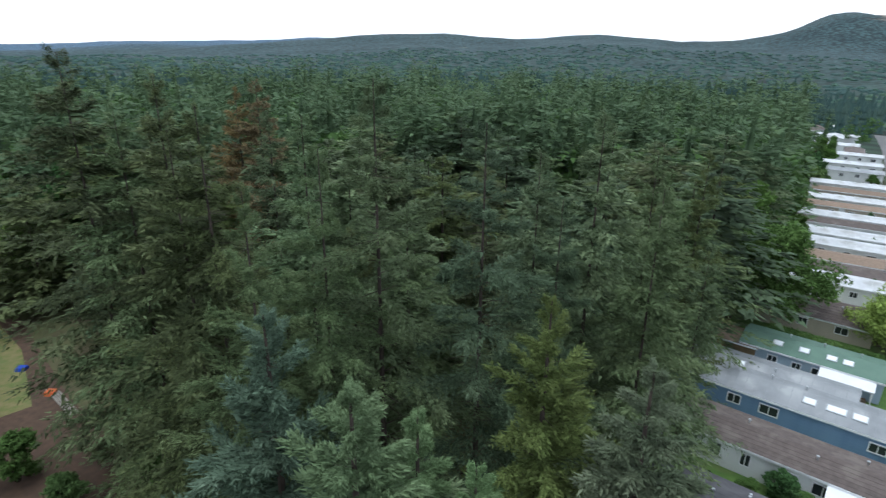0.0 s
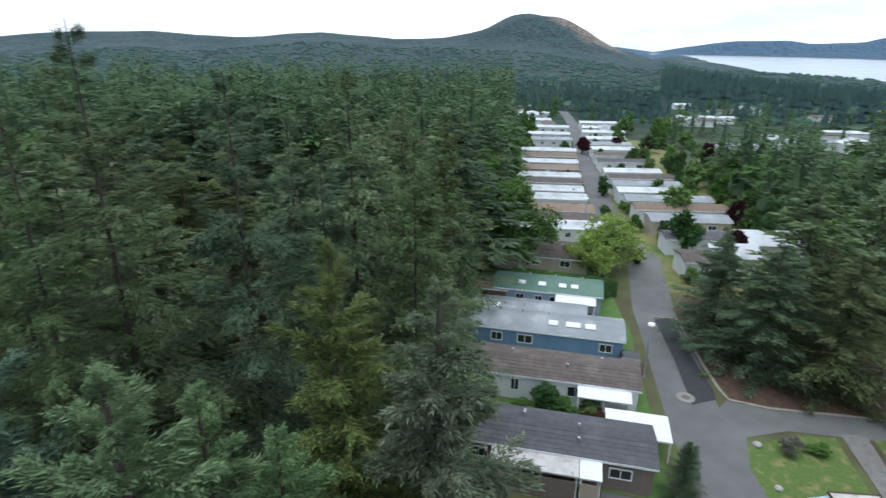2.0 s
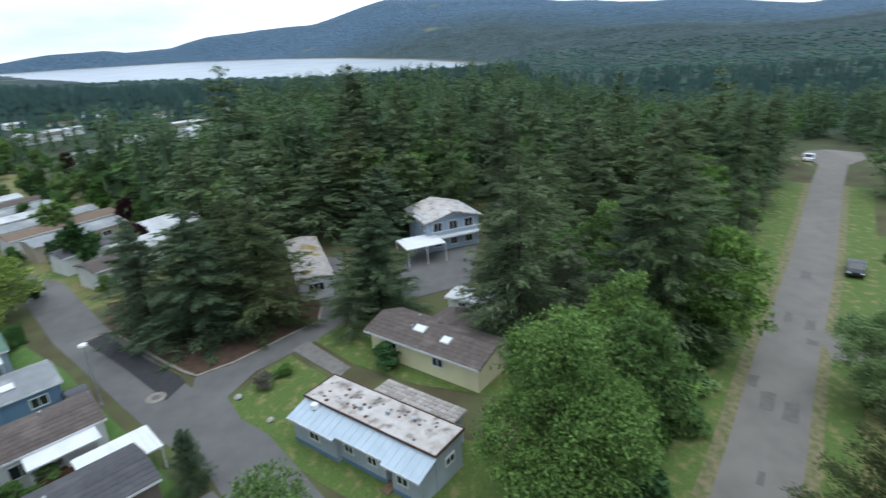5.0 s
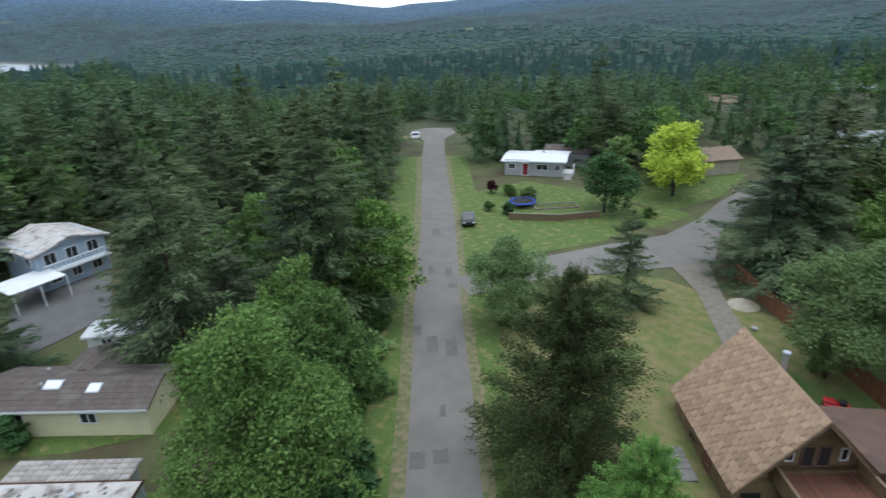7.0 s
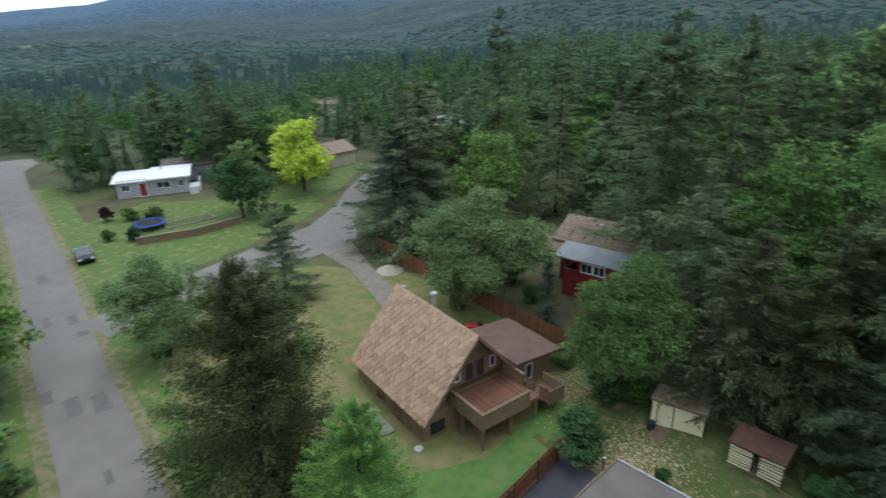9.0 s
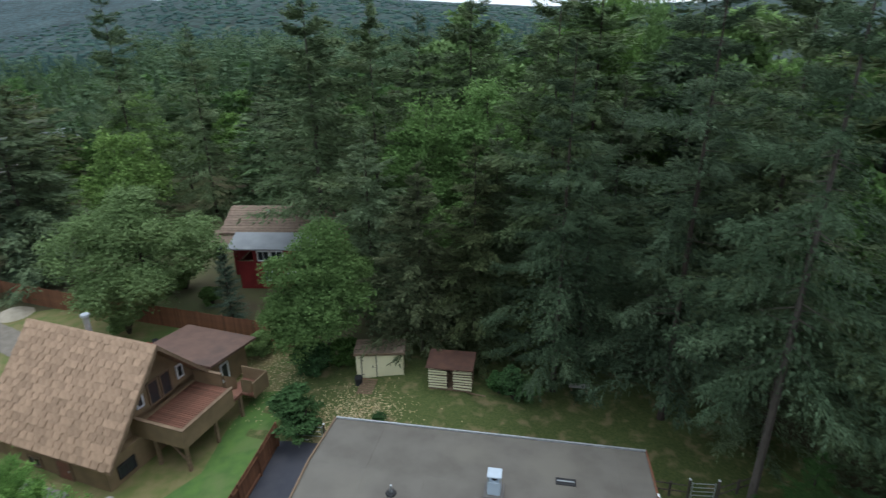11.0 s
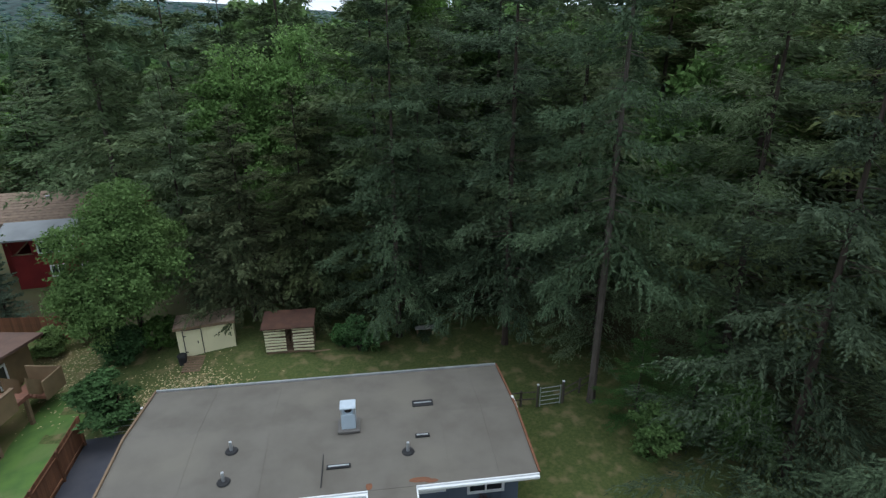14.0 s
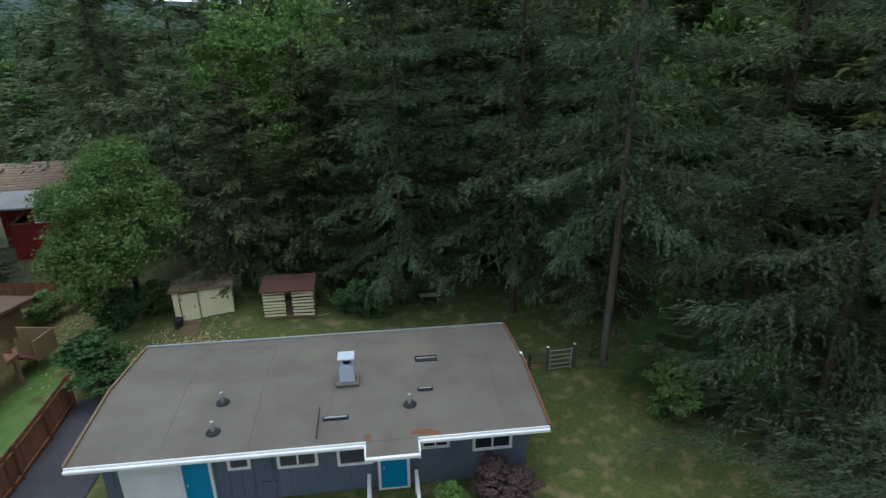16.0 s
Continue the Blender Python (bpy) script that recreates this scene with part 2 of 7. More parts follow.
# ---- the lie of the land ----
EYE_Z = 28.0
SEA_Z = -52.0
RIDGE_AZ = [-180, -168, -155, -145, -133, -128, -120, -116, -106, -100, -90, -80, -76, -73, -68, -64, -60.6, -57, -55.7, -51.5, -47.6, -45, -41, -27, -21, -14, -6, 2, 15, 29, 37, 60, 100, 140, 180]
RIDGE_EL = [1.9, 1.8, 2.2, 2.6, 2.4, 1.5, 1.0, 0.6, 1.5, 1.9, 2.8, 3.25, 2.25, 1.5, 1.35, 1.0, 0.12, 0.0, 0.2, 0.1, -0.4, -1.0, -0.6, 0.3, 0.2, 0.8, 0.4, 0.6, 0.0, -0.8, -1.3, -0.5, 0.8, 1.4, 1.9]
SHORE_AZ = [-93, -89, -80, -70, -62, -54, -50, -46]
NEAR_SHORE = [1250, 1180, 1150, 1180, 1400, 1650, 2300, 4300]
FAR_SHORE = [1250, 1400, 2150, 3100, 3800, 4100, 4200, 4250]
VALLEY_AZ = [-180, -160, -140, -120, -95, -44, -38, 40, 60, 180]
CREST_AZ = [-180, -170, -148, -47, -42, 45, 60, 180]
CREST_R = [1500, 1500, 4350, 4600, 2200, 2200, 1500, 1500]
VALLEY_Z = [-10, -18, -27, -30, -32, -30, -20, -18, -8, -8]


def ground(x, y):
    """The height of the land at a place."""
    r = math.hypot(x, y)
    z = -1.3 * math.exp(-((x - 14) ** 2 + (y + 28) ** 2) / 130.0) + 0.75 * math.exp(-((x + 1) ** 2 + (y + 31) ** 2) / 70.0)
    z -= 1.6 * smooth(30, 110, y) * smooth(0, 30, x)
    if r > 110:
        az = math.degrees(math.atan2(-x, y))
        low = float(np.interp(az, VALLEY_AZ, VALLEY_Z))
        crest = float(np.interp(az, CREST_AZ, CREST_R))
        el = float(np.interp(az, RIDGE_AZ, RIDGE_EL))
        top = EYE_Z + crest * math.tan(radians(el)) + 0.004 * crest * noise.noise((x / 420, y / 420, 0.3)) - 10
        if -93 < az < -46:
            n, f = float(np.interp(az, SHORE_AZ, NEAR_SHORE)), float(np.interp(az, SHORE_AZ, FAR_SHORE))
            if r < n:
                z += low * smooth(170, n * 0.75, r) - (14 * smooth(n * 0.93, n, r))
            elif r < n * (1 + 0.24 * smooth(-66, -84, az)) and r < f - 40:
                z = SEA_Z + 0.5 + 0.5 * noise.noise((x / 90, y / 90, 3.0))
            elif r < f:
                z = SEA_Z - 8
            else:
                z = SEA_Z + 3 + (top - SEA_Z - 3) * smooth(f, crest, r)
        else:
            edge = float(np.interp(az, [-180, -155, -142, -102, -93], [170, 170, 110, 110, 170]))
            z += low * smooth(edge, edge * 3.8, r)
            z += (top - low) * smooth(crest * 0.3, crest, r)
            z += (24 * noise.noise((x / 560, y / 560, 1.7)) + 7 * noise.noise((x / 170, y / 170, 4.2))) * smooth(400, 900, r) * smooth(0, 9, min(abs(az + 93), abs(az + 46)))
            fore = smooth(-84, -95, az) * smooth(-160, -135, az)
            z += fore * (26 * math.exp(-((r - 1850) / 330) ** 2) * (1 + 0.3 * noise.noise((x / 300, y / 300, 7.1))) - 26 * math.exp(-((r - 2650) / 420) ** 2))
        hill = math.exp(-((az + 34) / 4.6) ** 2 - ((r - 2300) / 480) ** 2)
        hill += 0.33 * math.exp(-((az + 38.5) / 3.2) ** 2 - ((r - 2350) / 420) ** 2)
        z += 108 * hill * (1 + 0.15 * noise.noise((x / 130, y / 130, 0.9)))
    return z


def build_ground():
    """One sheet from underfoot to the skyline."""
    rings = [2.0 * i for i in range(1, 60)]
    while rings[-1] < 4750:
        rings.append(rings[-1] * 1.035 + 0.5)
    turns = 480
    verts = [(0, 0, ground(0, 0))]
    for r in rings:
        for k in range(turns):
            a = 2 * math.pi * k / turns
            x, y = r * math.cos(a), r * math.sin(a)
            verts.append((x, y, ground(x, y)))
    faces = [(0, 1 + k, 1 + (k + 1) % turns) for k in range(turns)]
    for i in range(len(rings) - 1):
        b, c = 1 + i * turns, 1 + (i + 1) * turns
        for k in range(turns):
            j = (k + 1) % turns
            faces.append((b + k, c + k, c + j, b + j))
    me = bpy.data.meshes.new("ground")
    me.from_pydata(verts, [], faces)
    for p in me.polygons:
        p.use_smooth = True
    m = mat("wild_ground", (0.1, 0.11, 0.045), (0.075, 0.06, 0.035), 0.25, 0.95, 0.6, 8, c3=(0.11, 0.14, 0.05))
    n, l = m.node_tree.nodes, m.node_tree.links
    bsdf = n["Principled BSDF"]
    src = bsdf.inputs["Base Color"].links[0].from_socket
    geo, ln, rng, mx = n.new("ShaderNodeNewGeometry"), n.new("ShaderNodeVectorMath"), n.new("ShaderNodeMapRange"), n.new("ShaderNodeMixRGB")
    ln.operation = "LENGTH"
    rng.inputs["From Min"].default_value, rng.inputs["From Max"].default_value = 90, 260
    # hill woods, tinted towards blue-green to stand for haze
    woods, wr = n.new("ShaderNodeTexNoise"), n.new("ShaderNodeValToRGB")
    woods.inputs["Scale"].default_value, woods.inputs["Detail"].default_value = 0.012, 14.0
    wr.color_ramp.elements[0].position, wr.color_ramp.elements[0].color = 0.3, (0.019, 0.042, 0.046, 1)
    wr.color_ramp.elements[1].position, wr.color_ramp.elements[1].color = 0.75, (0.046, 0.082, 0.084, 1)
    l.new(geo.outputs["Position"], ln.inputs[0])
    l.new(ln.outputs["Value"], rng.inputs["Value"])
    l.new(geo.outputs["Position"], woods.inputs["Vector"])
    l.new(woods.outputs["Fac"], wr.inputs["Fac"])
    # painted canopy: bright crown tops and shaded gaps multiplied into the base colour
    crowns, cm, crown_shade = n.new("ShaderNodeTexVoronoi"), n.new("ShaderNodeMapRange"), n.new("ShaderNodeMixRGB")
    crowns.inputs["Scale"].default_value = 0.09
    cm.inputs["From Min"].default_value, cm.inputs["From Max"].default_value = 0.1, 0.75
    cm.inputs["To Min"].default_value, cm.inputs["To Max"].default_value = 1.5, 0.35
    crown_shade.blend_type, crown_shade.inputs["Fac"].default_value = "MULTIPLY", 1.0
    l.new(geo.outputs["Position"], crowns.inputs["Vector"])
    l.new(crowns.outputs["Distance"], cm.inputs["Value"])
    l.new(rng.outputs["Result"], mx.inputs["Fac"])
    l.new(src, mx.inputs["Color1"])
    fields, fr, fm = n.new("ShaderNodeTexNoise"), n.new("ShaderNodeMapRange"), n.new("ShaderNodeMixRGB")
    fields.inputs["Scale"].default_value, fields.inputs["Detail"].default_value = 0.0045, 3.0
    fr.inputs["From Min"].default_value, fr.inputs["From Max"].default_value = 0.68, 0.76
    fm.inputs["Color2"].default_value = (0.12, 0.13, 0.075, 1)
    l.new(geo.outputs["Position"], fields.inputs["Vector"])
    l.new(fields.outputs["Fac"], fr.inputs["Value"])
    l.new(fr.outputs["Result"], fm.inputs["Fac"])
    # nearer woods stay green; distance mixes in the haze-tinted tone
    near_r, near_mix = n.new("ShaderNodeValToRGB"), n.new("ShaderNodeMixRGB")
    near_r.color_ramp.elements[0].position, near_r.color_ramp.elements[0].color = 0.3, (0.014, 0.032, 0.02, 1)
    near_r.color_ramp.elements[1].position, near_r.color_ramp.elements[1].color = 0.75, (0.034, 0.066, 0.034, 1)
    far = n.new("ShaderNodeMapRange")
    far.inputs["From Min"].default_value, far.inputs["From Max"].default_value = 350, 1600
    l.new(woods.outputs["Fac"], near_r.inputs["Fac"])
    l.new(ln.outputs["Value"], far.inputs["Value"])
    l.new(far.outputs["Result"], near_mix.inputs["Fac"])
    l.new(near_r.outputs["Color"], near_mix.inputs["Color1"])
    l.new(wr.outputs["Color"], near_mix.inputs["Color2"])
    # painted haze: the base colour turns blue from 2450 m outward
    blue, haze_mix = n.new("ShaderNodeMapRange"), n.new("ShaderNodeMixRGB")
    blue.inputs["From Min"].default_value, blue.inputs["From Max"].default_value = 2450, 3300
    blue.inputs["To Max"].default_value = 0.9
    haze_mix.inputs["Color2"].default_value = (0.065, 0.122, 0.19, 1)
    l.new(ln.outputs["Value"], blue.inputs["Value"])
    l.new(blue.outputs["Result"], haze_mix.inputs["Fac"])
    l.new(near_mix.outputs["Color"], haze_mix.inputs["Color1"])
    rock_at, rock_n, rock_r, rock_m = n.new("ShaderNodeVectorMath"), n.new("ShaderNodeTexNoise"), n.new("ShaderNodeMapRange"), n.new("ShaderNodeMixRGB")
    rock_at.operation, rock_at.inputs[1].default_value = "DISTANCE", (1400, 1720, 60)
    rock_n.inputs["Scale"].default_value, rock_n.inputs["Detail"].default_value = 0.012, 6.0
    rock_sum = n.new("ShaderNodeMath")
    rock_sum.operation, rock_sum.inputs[1].default_value = "MULTIPLY_ADD", 420
    rock_r.inputs["From Min"].default_value, rock_r.inputs["From Max"].default_value = 400, 340
    rock_m.inputs["Color2"].default_value = (0.19, 0.15, 0.12, 1)
    l.new(geo.outputs["Position"], rock_at.inputs[0])
    l.new(geo.outputs["Position"], rock_n.inputs["Vector"])
    l.new(rock_n.outputs["Fac"], rock_sum.inputs[0])
    l.new(rock_at.outputs["Value"], rock_sum.inputs[2])
    l.new(rock_sum.outputs[0], rock_r.inputs["Value"])
    l.new(rock_r.outputs["Result"], rock_m.inputs["Fac"])
    l.new(haze_mix.outputs["Color"], rock_m.inputs["Color1"])
    l.new(rock_m.outputs["Color"], crown_shade.inputs["Color1"])
    l.new(cm.outputs["Result"], crown_shade.inputs["Color2"])
    l.new(crown_shade.outputs["Color"], fm.inputs["Color1"])
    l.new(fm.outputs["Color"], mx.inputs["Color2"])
    # wet mud along the shore
    sep, mud, mud_mix = n.new("ShaderNodeSeparateXYZ"), n.new("ShaderNodeMapRange"), n.new("ShaderNodeMixRGB")
    mud.inputs["From Min"].default_value, mud.inputs["From Max"].default_value = SEA_Z + 4.5, SEA_Z + 1.5
    mud_mix.inputs["Color2"].default_value = (0.2, 0.19, 0.17, 1)
    l.new(geo.outputs["Position"], sep.inputs[0])
    l.new(sep.outputs["Z"], mud.inputs["Value"])
    l.new(mud.outputs["Result"], mud_mix.inputs["Fac"])
    l.new(mx.outputs["Color"], mud_mix.inputs["Color1"])
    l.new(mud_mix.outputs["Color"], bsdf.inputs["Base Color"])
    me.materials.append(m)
    return tagged(new("ground", me), "rolling ground with brown earth and haze-tinted distant wooded hills", "ground", kind="structure")


build_ground()
wm = mat("calm_sea_water", (0.3, 0.34, 0.38), (0.26, 0.3, 0.34), 0.01, 0.25, spec=0.5)
sea_bm = bmesh.new()
bmesh.ops.create_grid(sea_bm, x_segments=8, y_segments=8, size=2600, matrix=Matrix.Translation((2700, 1700, SEA_Z)))
tagged(part("water", sea_bm, wm), "pale grey sheltered sea bay", "water", kind="structure")


def ribbon(name, outline, material, label, lift=0.03, kind="structure", thick=0.0, category=""):
    """A flat piece of ground, cut to an outline, that follows the land."""
    bm = bmesh.new()
    f = bm.faces.new([bm.verts.new((x, y, 0)) for x, y in outline])
    bmesh.ops.triangulate(bm, faces=[f])
    for _ in range(4):
        long = [e for e in bm.edges if e.calc_length() > 3.0]
        if long:
            bmesh.ops.subdivide_edges(bm, edges=long, cuts=1)
            bmesh.ops.triangulate(bm, faces=bm.faces[:])
    for v in bm.verts:
        v.co.z = ground(v.co.x, v.co.y) + lift
    bmesh.ops.recalc_face_normals(bm, faces=bm.faces[:])
    if sum(f.normal.z for f in bm.faces) < 0:
        bmesh.ops.reverse_faces(bm, faces=bm.faces[:])
    if thick:
        r = bmesh.ops.extrude_face_region(bm, geom=bm.faces[:])
        for v in [g for g in r["geom"] if isinstance(g, bmesh.types.BMVert)]:
            v.co.z += thick
    return tagged(part(name, bm, material), label, category or name.split("_")[0], kind=kind)


def band(line, w0, w1):
    """The outline of a strip between two offsets (left positive) of a line."""
    pts = [Vector((*p, 0)) for p in line]
    left, right = [], []
    for i, p in enumerate(pts):
        d = (pts[min(i + 1, len(pts) - 1)] - pts[max(i - 1, 0)]).normalized()
        n = Vector((-d.y, d.x, 0))
        left.append((p + n * w1)[:2])
        right.append((p + n * w0)[:2])
    return left + right[::-1]


# roads
STREET = [(-40, 24), (-20, 13.5), (0, 3.5), (14, -4.2), (23.6, -10.9), (31.8, -15.7), (42.5, -21.7), (62.8, -33.8), (96.7, -52.9), (125.8, -70.2)]
PARK = [(4, -8), (15, 2), (21, 9.0), (27.6, 15.6), (31.8, 19.8), (35.0, 25.2), (38.6, 30.2), (43.2, 36.5), (48.9, 44.4), (60.7, 58.1), (66.7, 71.4), (77.1, 86.5), (96, 113), (121.8, 149), (160, 203), (200, 262)]
ribbon("road_street", band(STREET, -2.25, 2.25), M["asphalt"], "worn grey asphalt street with darker patches", 0.04)
ribbon("road_turning_place", [(108, -58.6), (115, -59.6), (122.4, -61.2), (127, -64.4), (128.8, -69.5), (124, -74), (116.2, -70.3), (108, -61)], M["asphalt"], "asphalt turning place at the end of the street", 0.045)
ribbon("lawn_dry_verge", [(110, -57.4), (118, -57.0), (122, -59.6), (114, -58.9)], M["verge"], "dry grass beside the turning place", 0.04, category="lawn")
ribbon("road_park", band(PARK[3:], -2.4, 2.4), M["asphalt_lane"], "grey asphalt lane through the mobile home park", 0.04)
ribbon("road_park_south", band(PARK[:4], -2.4, 2.4), M["asphalt_lane"], "grey asphalt lane between mobile homes", 0.035)
ribbon("road_branch", [(36, 26), (40.9, 27.7), (43.2, 25.2), (48.3, 21.5), (50.9, 19.5), (54.3, 20.1), (58.1, 22.3), (66, 27), (70, 22), (60, 19.5), (56.6, 18.3), (60, 13), (72, 13), (72, 4), (60, 4.5), (57, 9), (53, 16), (50.6, 17.0), (46.8, 19.0), (41.9, 22.6), (38.1, 23.5), (35.5, 21.2), (32, 20)], M["asphalt_lane"], "asphalt side lane and parking court", 0.05)
ribbon("road_patch", [(47.0, 42.3), (48.8, 41.6), (43.9, 34.0), (41.2, 29.3), (40.2, 28.2), (37.6, 28.5), (42.1, 34.8)], M["asphalt_new"], "fresh black asphalt patch along the kerb", 0.07)
ribbon("road_side", [(48, -27), (47, -36), (45.0, -46.7), (43.2, -54.2), (44.5, -62.5), (47.1, -70), (52, -95), (56, -120), (52, -121), (47.5, -96), (42.6, -70), (40, -60.3), (35.1, -52.1), (36.8, -46.8), (39.4, -40.6), (42.1, -35.7), (43.5, -26)], M["asphalt"], "grey asphalt side road", 0.05)
ribbon("road_gravel_drive", [(36.7, -47.2), (35.3, -51.2), (30.2, -46.1), (25.3, -41.9), (21.5, -38), (23, -36.9), (26.9, -40.3), (31.6, -44.4)], M["gravel"], "pale gravel drive leading to the chalet", 0.07)
ribbon("road_driveway", [(8.9, -20.6), (6.6, -25.9), (3.6, -24.4), (4.6, -22), (7.2, -16), (10, -9), (15, -4), (18, -6), (12, -13)], M["drive"], "dark asphalt driveway beside the house", 0.09)
ribbon("pavement_home_pad", [(27.1, 18.6), (28.1, 19.9), (23.6, 24.0), (21.4, 21.8)], M["asphalt_lane"], "asphalt parking pad before a mobile home", 0.05)
ribbon("pavement_garden_path", [(45.4, 20.5), (47.1, 19.5), (42.5, 14.2), (41.0, 14.9)], M["slab"], "weathered concrete garden drive", 0.06)
# lawns
ribbon("lawn_corner", [(33.2, 19.3), (34.4, 20.6), (36.1, 22.4), (37.9, 22.7), (42, 21.8), (44.6, 20.4), (40.4, 15.2), (36, 9), (32, 1), (26, 1), (26, 8), (29, 13)], M["grass"], "green lawn with dry edges", 0.03, category="lawn")
ribbon("lawn_garden", [(47.4, 19.2), (51, 16.6), (54, 12), (50, 6), (44, 0), (38, 0), (40, 8), (43, 14)], M["grass"], "green garden lawn", 0.03, category="lawn")
ribbon("lawn_chalet", [(36, -44), (41, -38), (39, -26), (30, -20.5), (22, -15), (16, -11), (12, -15), (8.6, -22), (5.5, -30), (6, -37), (14, -41), (24, -46)], M["dry_grass"], "patchy half-dry lawn round the chalet", 0.025, category="lawn")
ribbon("lawn_chalet_front", [(5.6, -30.2), (8.4, -22.4), (12.2, -15.4), (16, -12), (19, -16), (16, -20.5), (13.2, -22.6), (10.5, -24.8), (9.6, -28), (8, -31)], M["grass_bright"], "bright green lawn along the fence", 0.05, category="lawn")
ribbon("lawn_park_west", [(36 + a * 0.58 + b * 0.81, 31 + a * 0.81 - b * 0.58) for a, b in ((-13, -1.2), (-8, -1.0), (0, -1.0), (12, -0.8), (30, -2.5), (30, -19), (-13, -19))], M["grass_bright"], "green strips of lawn between mobile homes", 0.016, category="lawn")
ribbon("lawn_park_east", [(36 + a * 0.58 + b * 0.81, 31 + a * 0.81 - b * 0.58) for a, b in ((24, 3.5), (60, 3), (110, 3), (160, 3), (160, 26), (24, 26))], M["dry_grass"], "dry lawns between mobile homes", 0.016, category="lawn")
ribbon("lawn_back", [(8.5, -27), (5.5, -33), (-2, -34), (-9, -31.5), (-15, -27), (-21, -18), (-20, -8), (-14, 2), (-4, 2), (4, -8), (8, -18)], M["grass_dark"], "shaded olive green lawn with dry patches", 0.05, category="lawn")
ribbon("lawn_neighbour", [(50.5, -31.5), (58, -36), (72, -44.5), (72, -56), (60, -60), (48, -60), (46, -47), (47.6, -39)], M["grass"], "green lawn of the house with the trampoline", 0.042, category="lawn")
ribbon("lawn_beyond", [(48.5, -61), (60, -60.5), (67, -66), (63, -84), (53, -86), (48.5, -72)], M["grass"], "rough green grass beyond the side road", 0.04, category="lawn")
ribbon("lawn_strip", [(46, -63), (48, -63), (52, -58), (49, -54), (45.5, -55)], M["grass"], "small green lawn beside the road", 0.035, category="lawn")
ribbon("lawn_verge_north", band(STREET[3:9], 2.2, 3.2), M["verge"], "dry roadside grass", 0.03, category="lawn")
ribbon("lawn_verge_south", band(STREET[3:9], -3.1, -2.2), M["verge"], "dry roadside grass", 0.034, category="lawn")
ribbon("lawn_roadside_north", band(STREET[3:9], 3.1, 7.0), M["grass"], "green roadside grass and weeds", 0.014, category="lawn")
ribbon("lawn_roadside_south", band(STREET[3:9], -6.2, -3.0), M["grass"], "green roadside grass and weeds", 0.012, category="lawn")
ribbon("ground_island", [(41.3, 27.4), (43.4, 25.0), (48.3, 21.7), (50.9, 19.8), (54.3, 20.4), (60, 24), (58, 34), (56, 46), (50.8, 43), (46, 36.5)], M["needles"], "brown needle litter under the clump of trees", 0.05)
ribbon("ground_clearing", [(-52, 62), (-36, 46), (-24, 36), (-22, 31), (-32, 31), (-48, 42), (-60, 52)], M["needles"], "bare reddish earth clearing", 0.03)
ribbon("lawn_clearing", [(-60, 66), (-46, 54), (-38, 44), (-42, 40), (-60, 48)], M["dry_grass"], "dry grass beside the clearing", 0.04, category="lawn")
for _s0, _p in enumerate(([(47.2, 42.6), (49.2, 41.3), (46.2, 36.6), (44.0, 33.3), (41.6, 29.2), (41.0, 27.6), (43.2, 25.1), (48.3, 21.5), (50.9, 19.5), (54.3, 20.1)],)):
    ribbon("kerb", band(_p, 0.0, 0.28), M["kerb"], "pale concrete kerb round the corner", 0.03, thick=0.12)


# ---- trees ----
def soup(name, v, material):
    """A mesh of loose little faces; v holds their corners."""
    n, k = v.shape[:2]
    me = bpy.data.meshes.new(name)
    me.vertices.add(k * n)
    me.vertices.foreach_set("co", v.astype(np.float32).ravel())
    me.loops.add(k * n)
    me.loops.foreach_set("vertex_index", np.arange(k * n, dtype=np.int32))
    me.polygons.add(n)
    me.polygons.foreach_set("loop_start", np.arange(0, k * n, k, dtype=np.int32))
    me.update(calc_edges=True)
    me.materials.append(material)
    return me


def corners(kites):
    """Needle sprays are narrow triangles, leaves small kites."""
    base, tip, side, mid = kites
    if mid[0] < 0.48:
        return np.stack([base + side, tip, base - side], 1)
    m = base + (tip - base) * mid[:, None]
    return np.stack([base, m + side, tip, m - side], 1)


def crown_mesh(kites, material):
    return soup("crown", corners(kites), material)


def unit(v):
    return v / np.maximum(np.linalg.norm(v, axis=-1, keepdims=True), 1e-6)


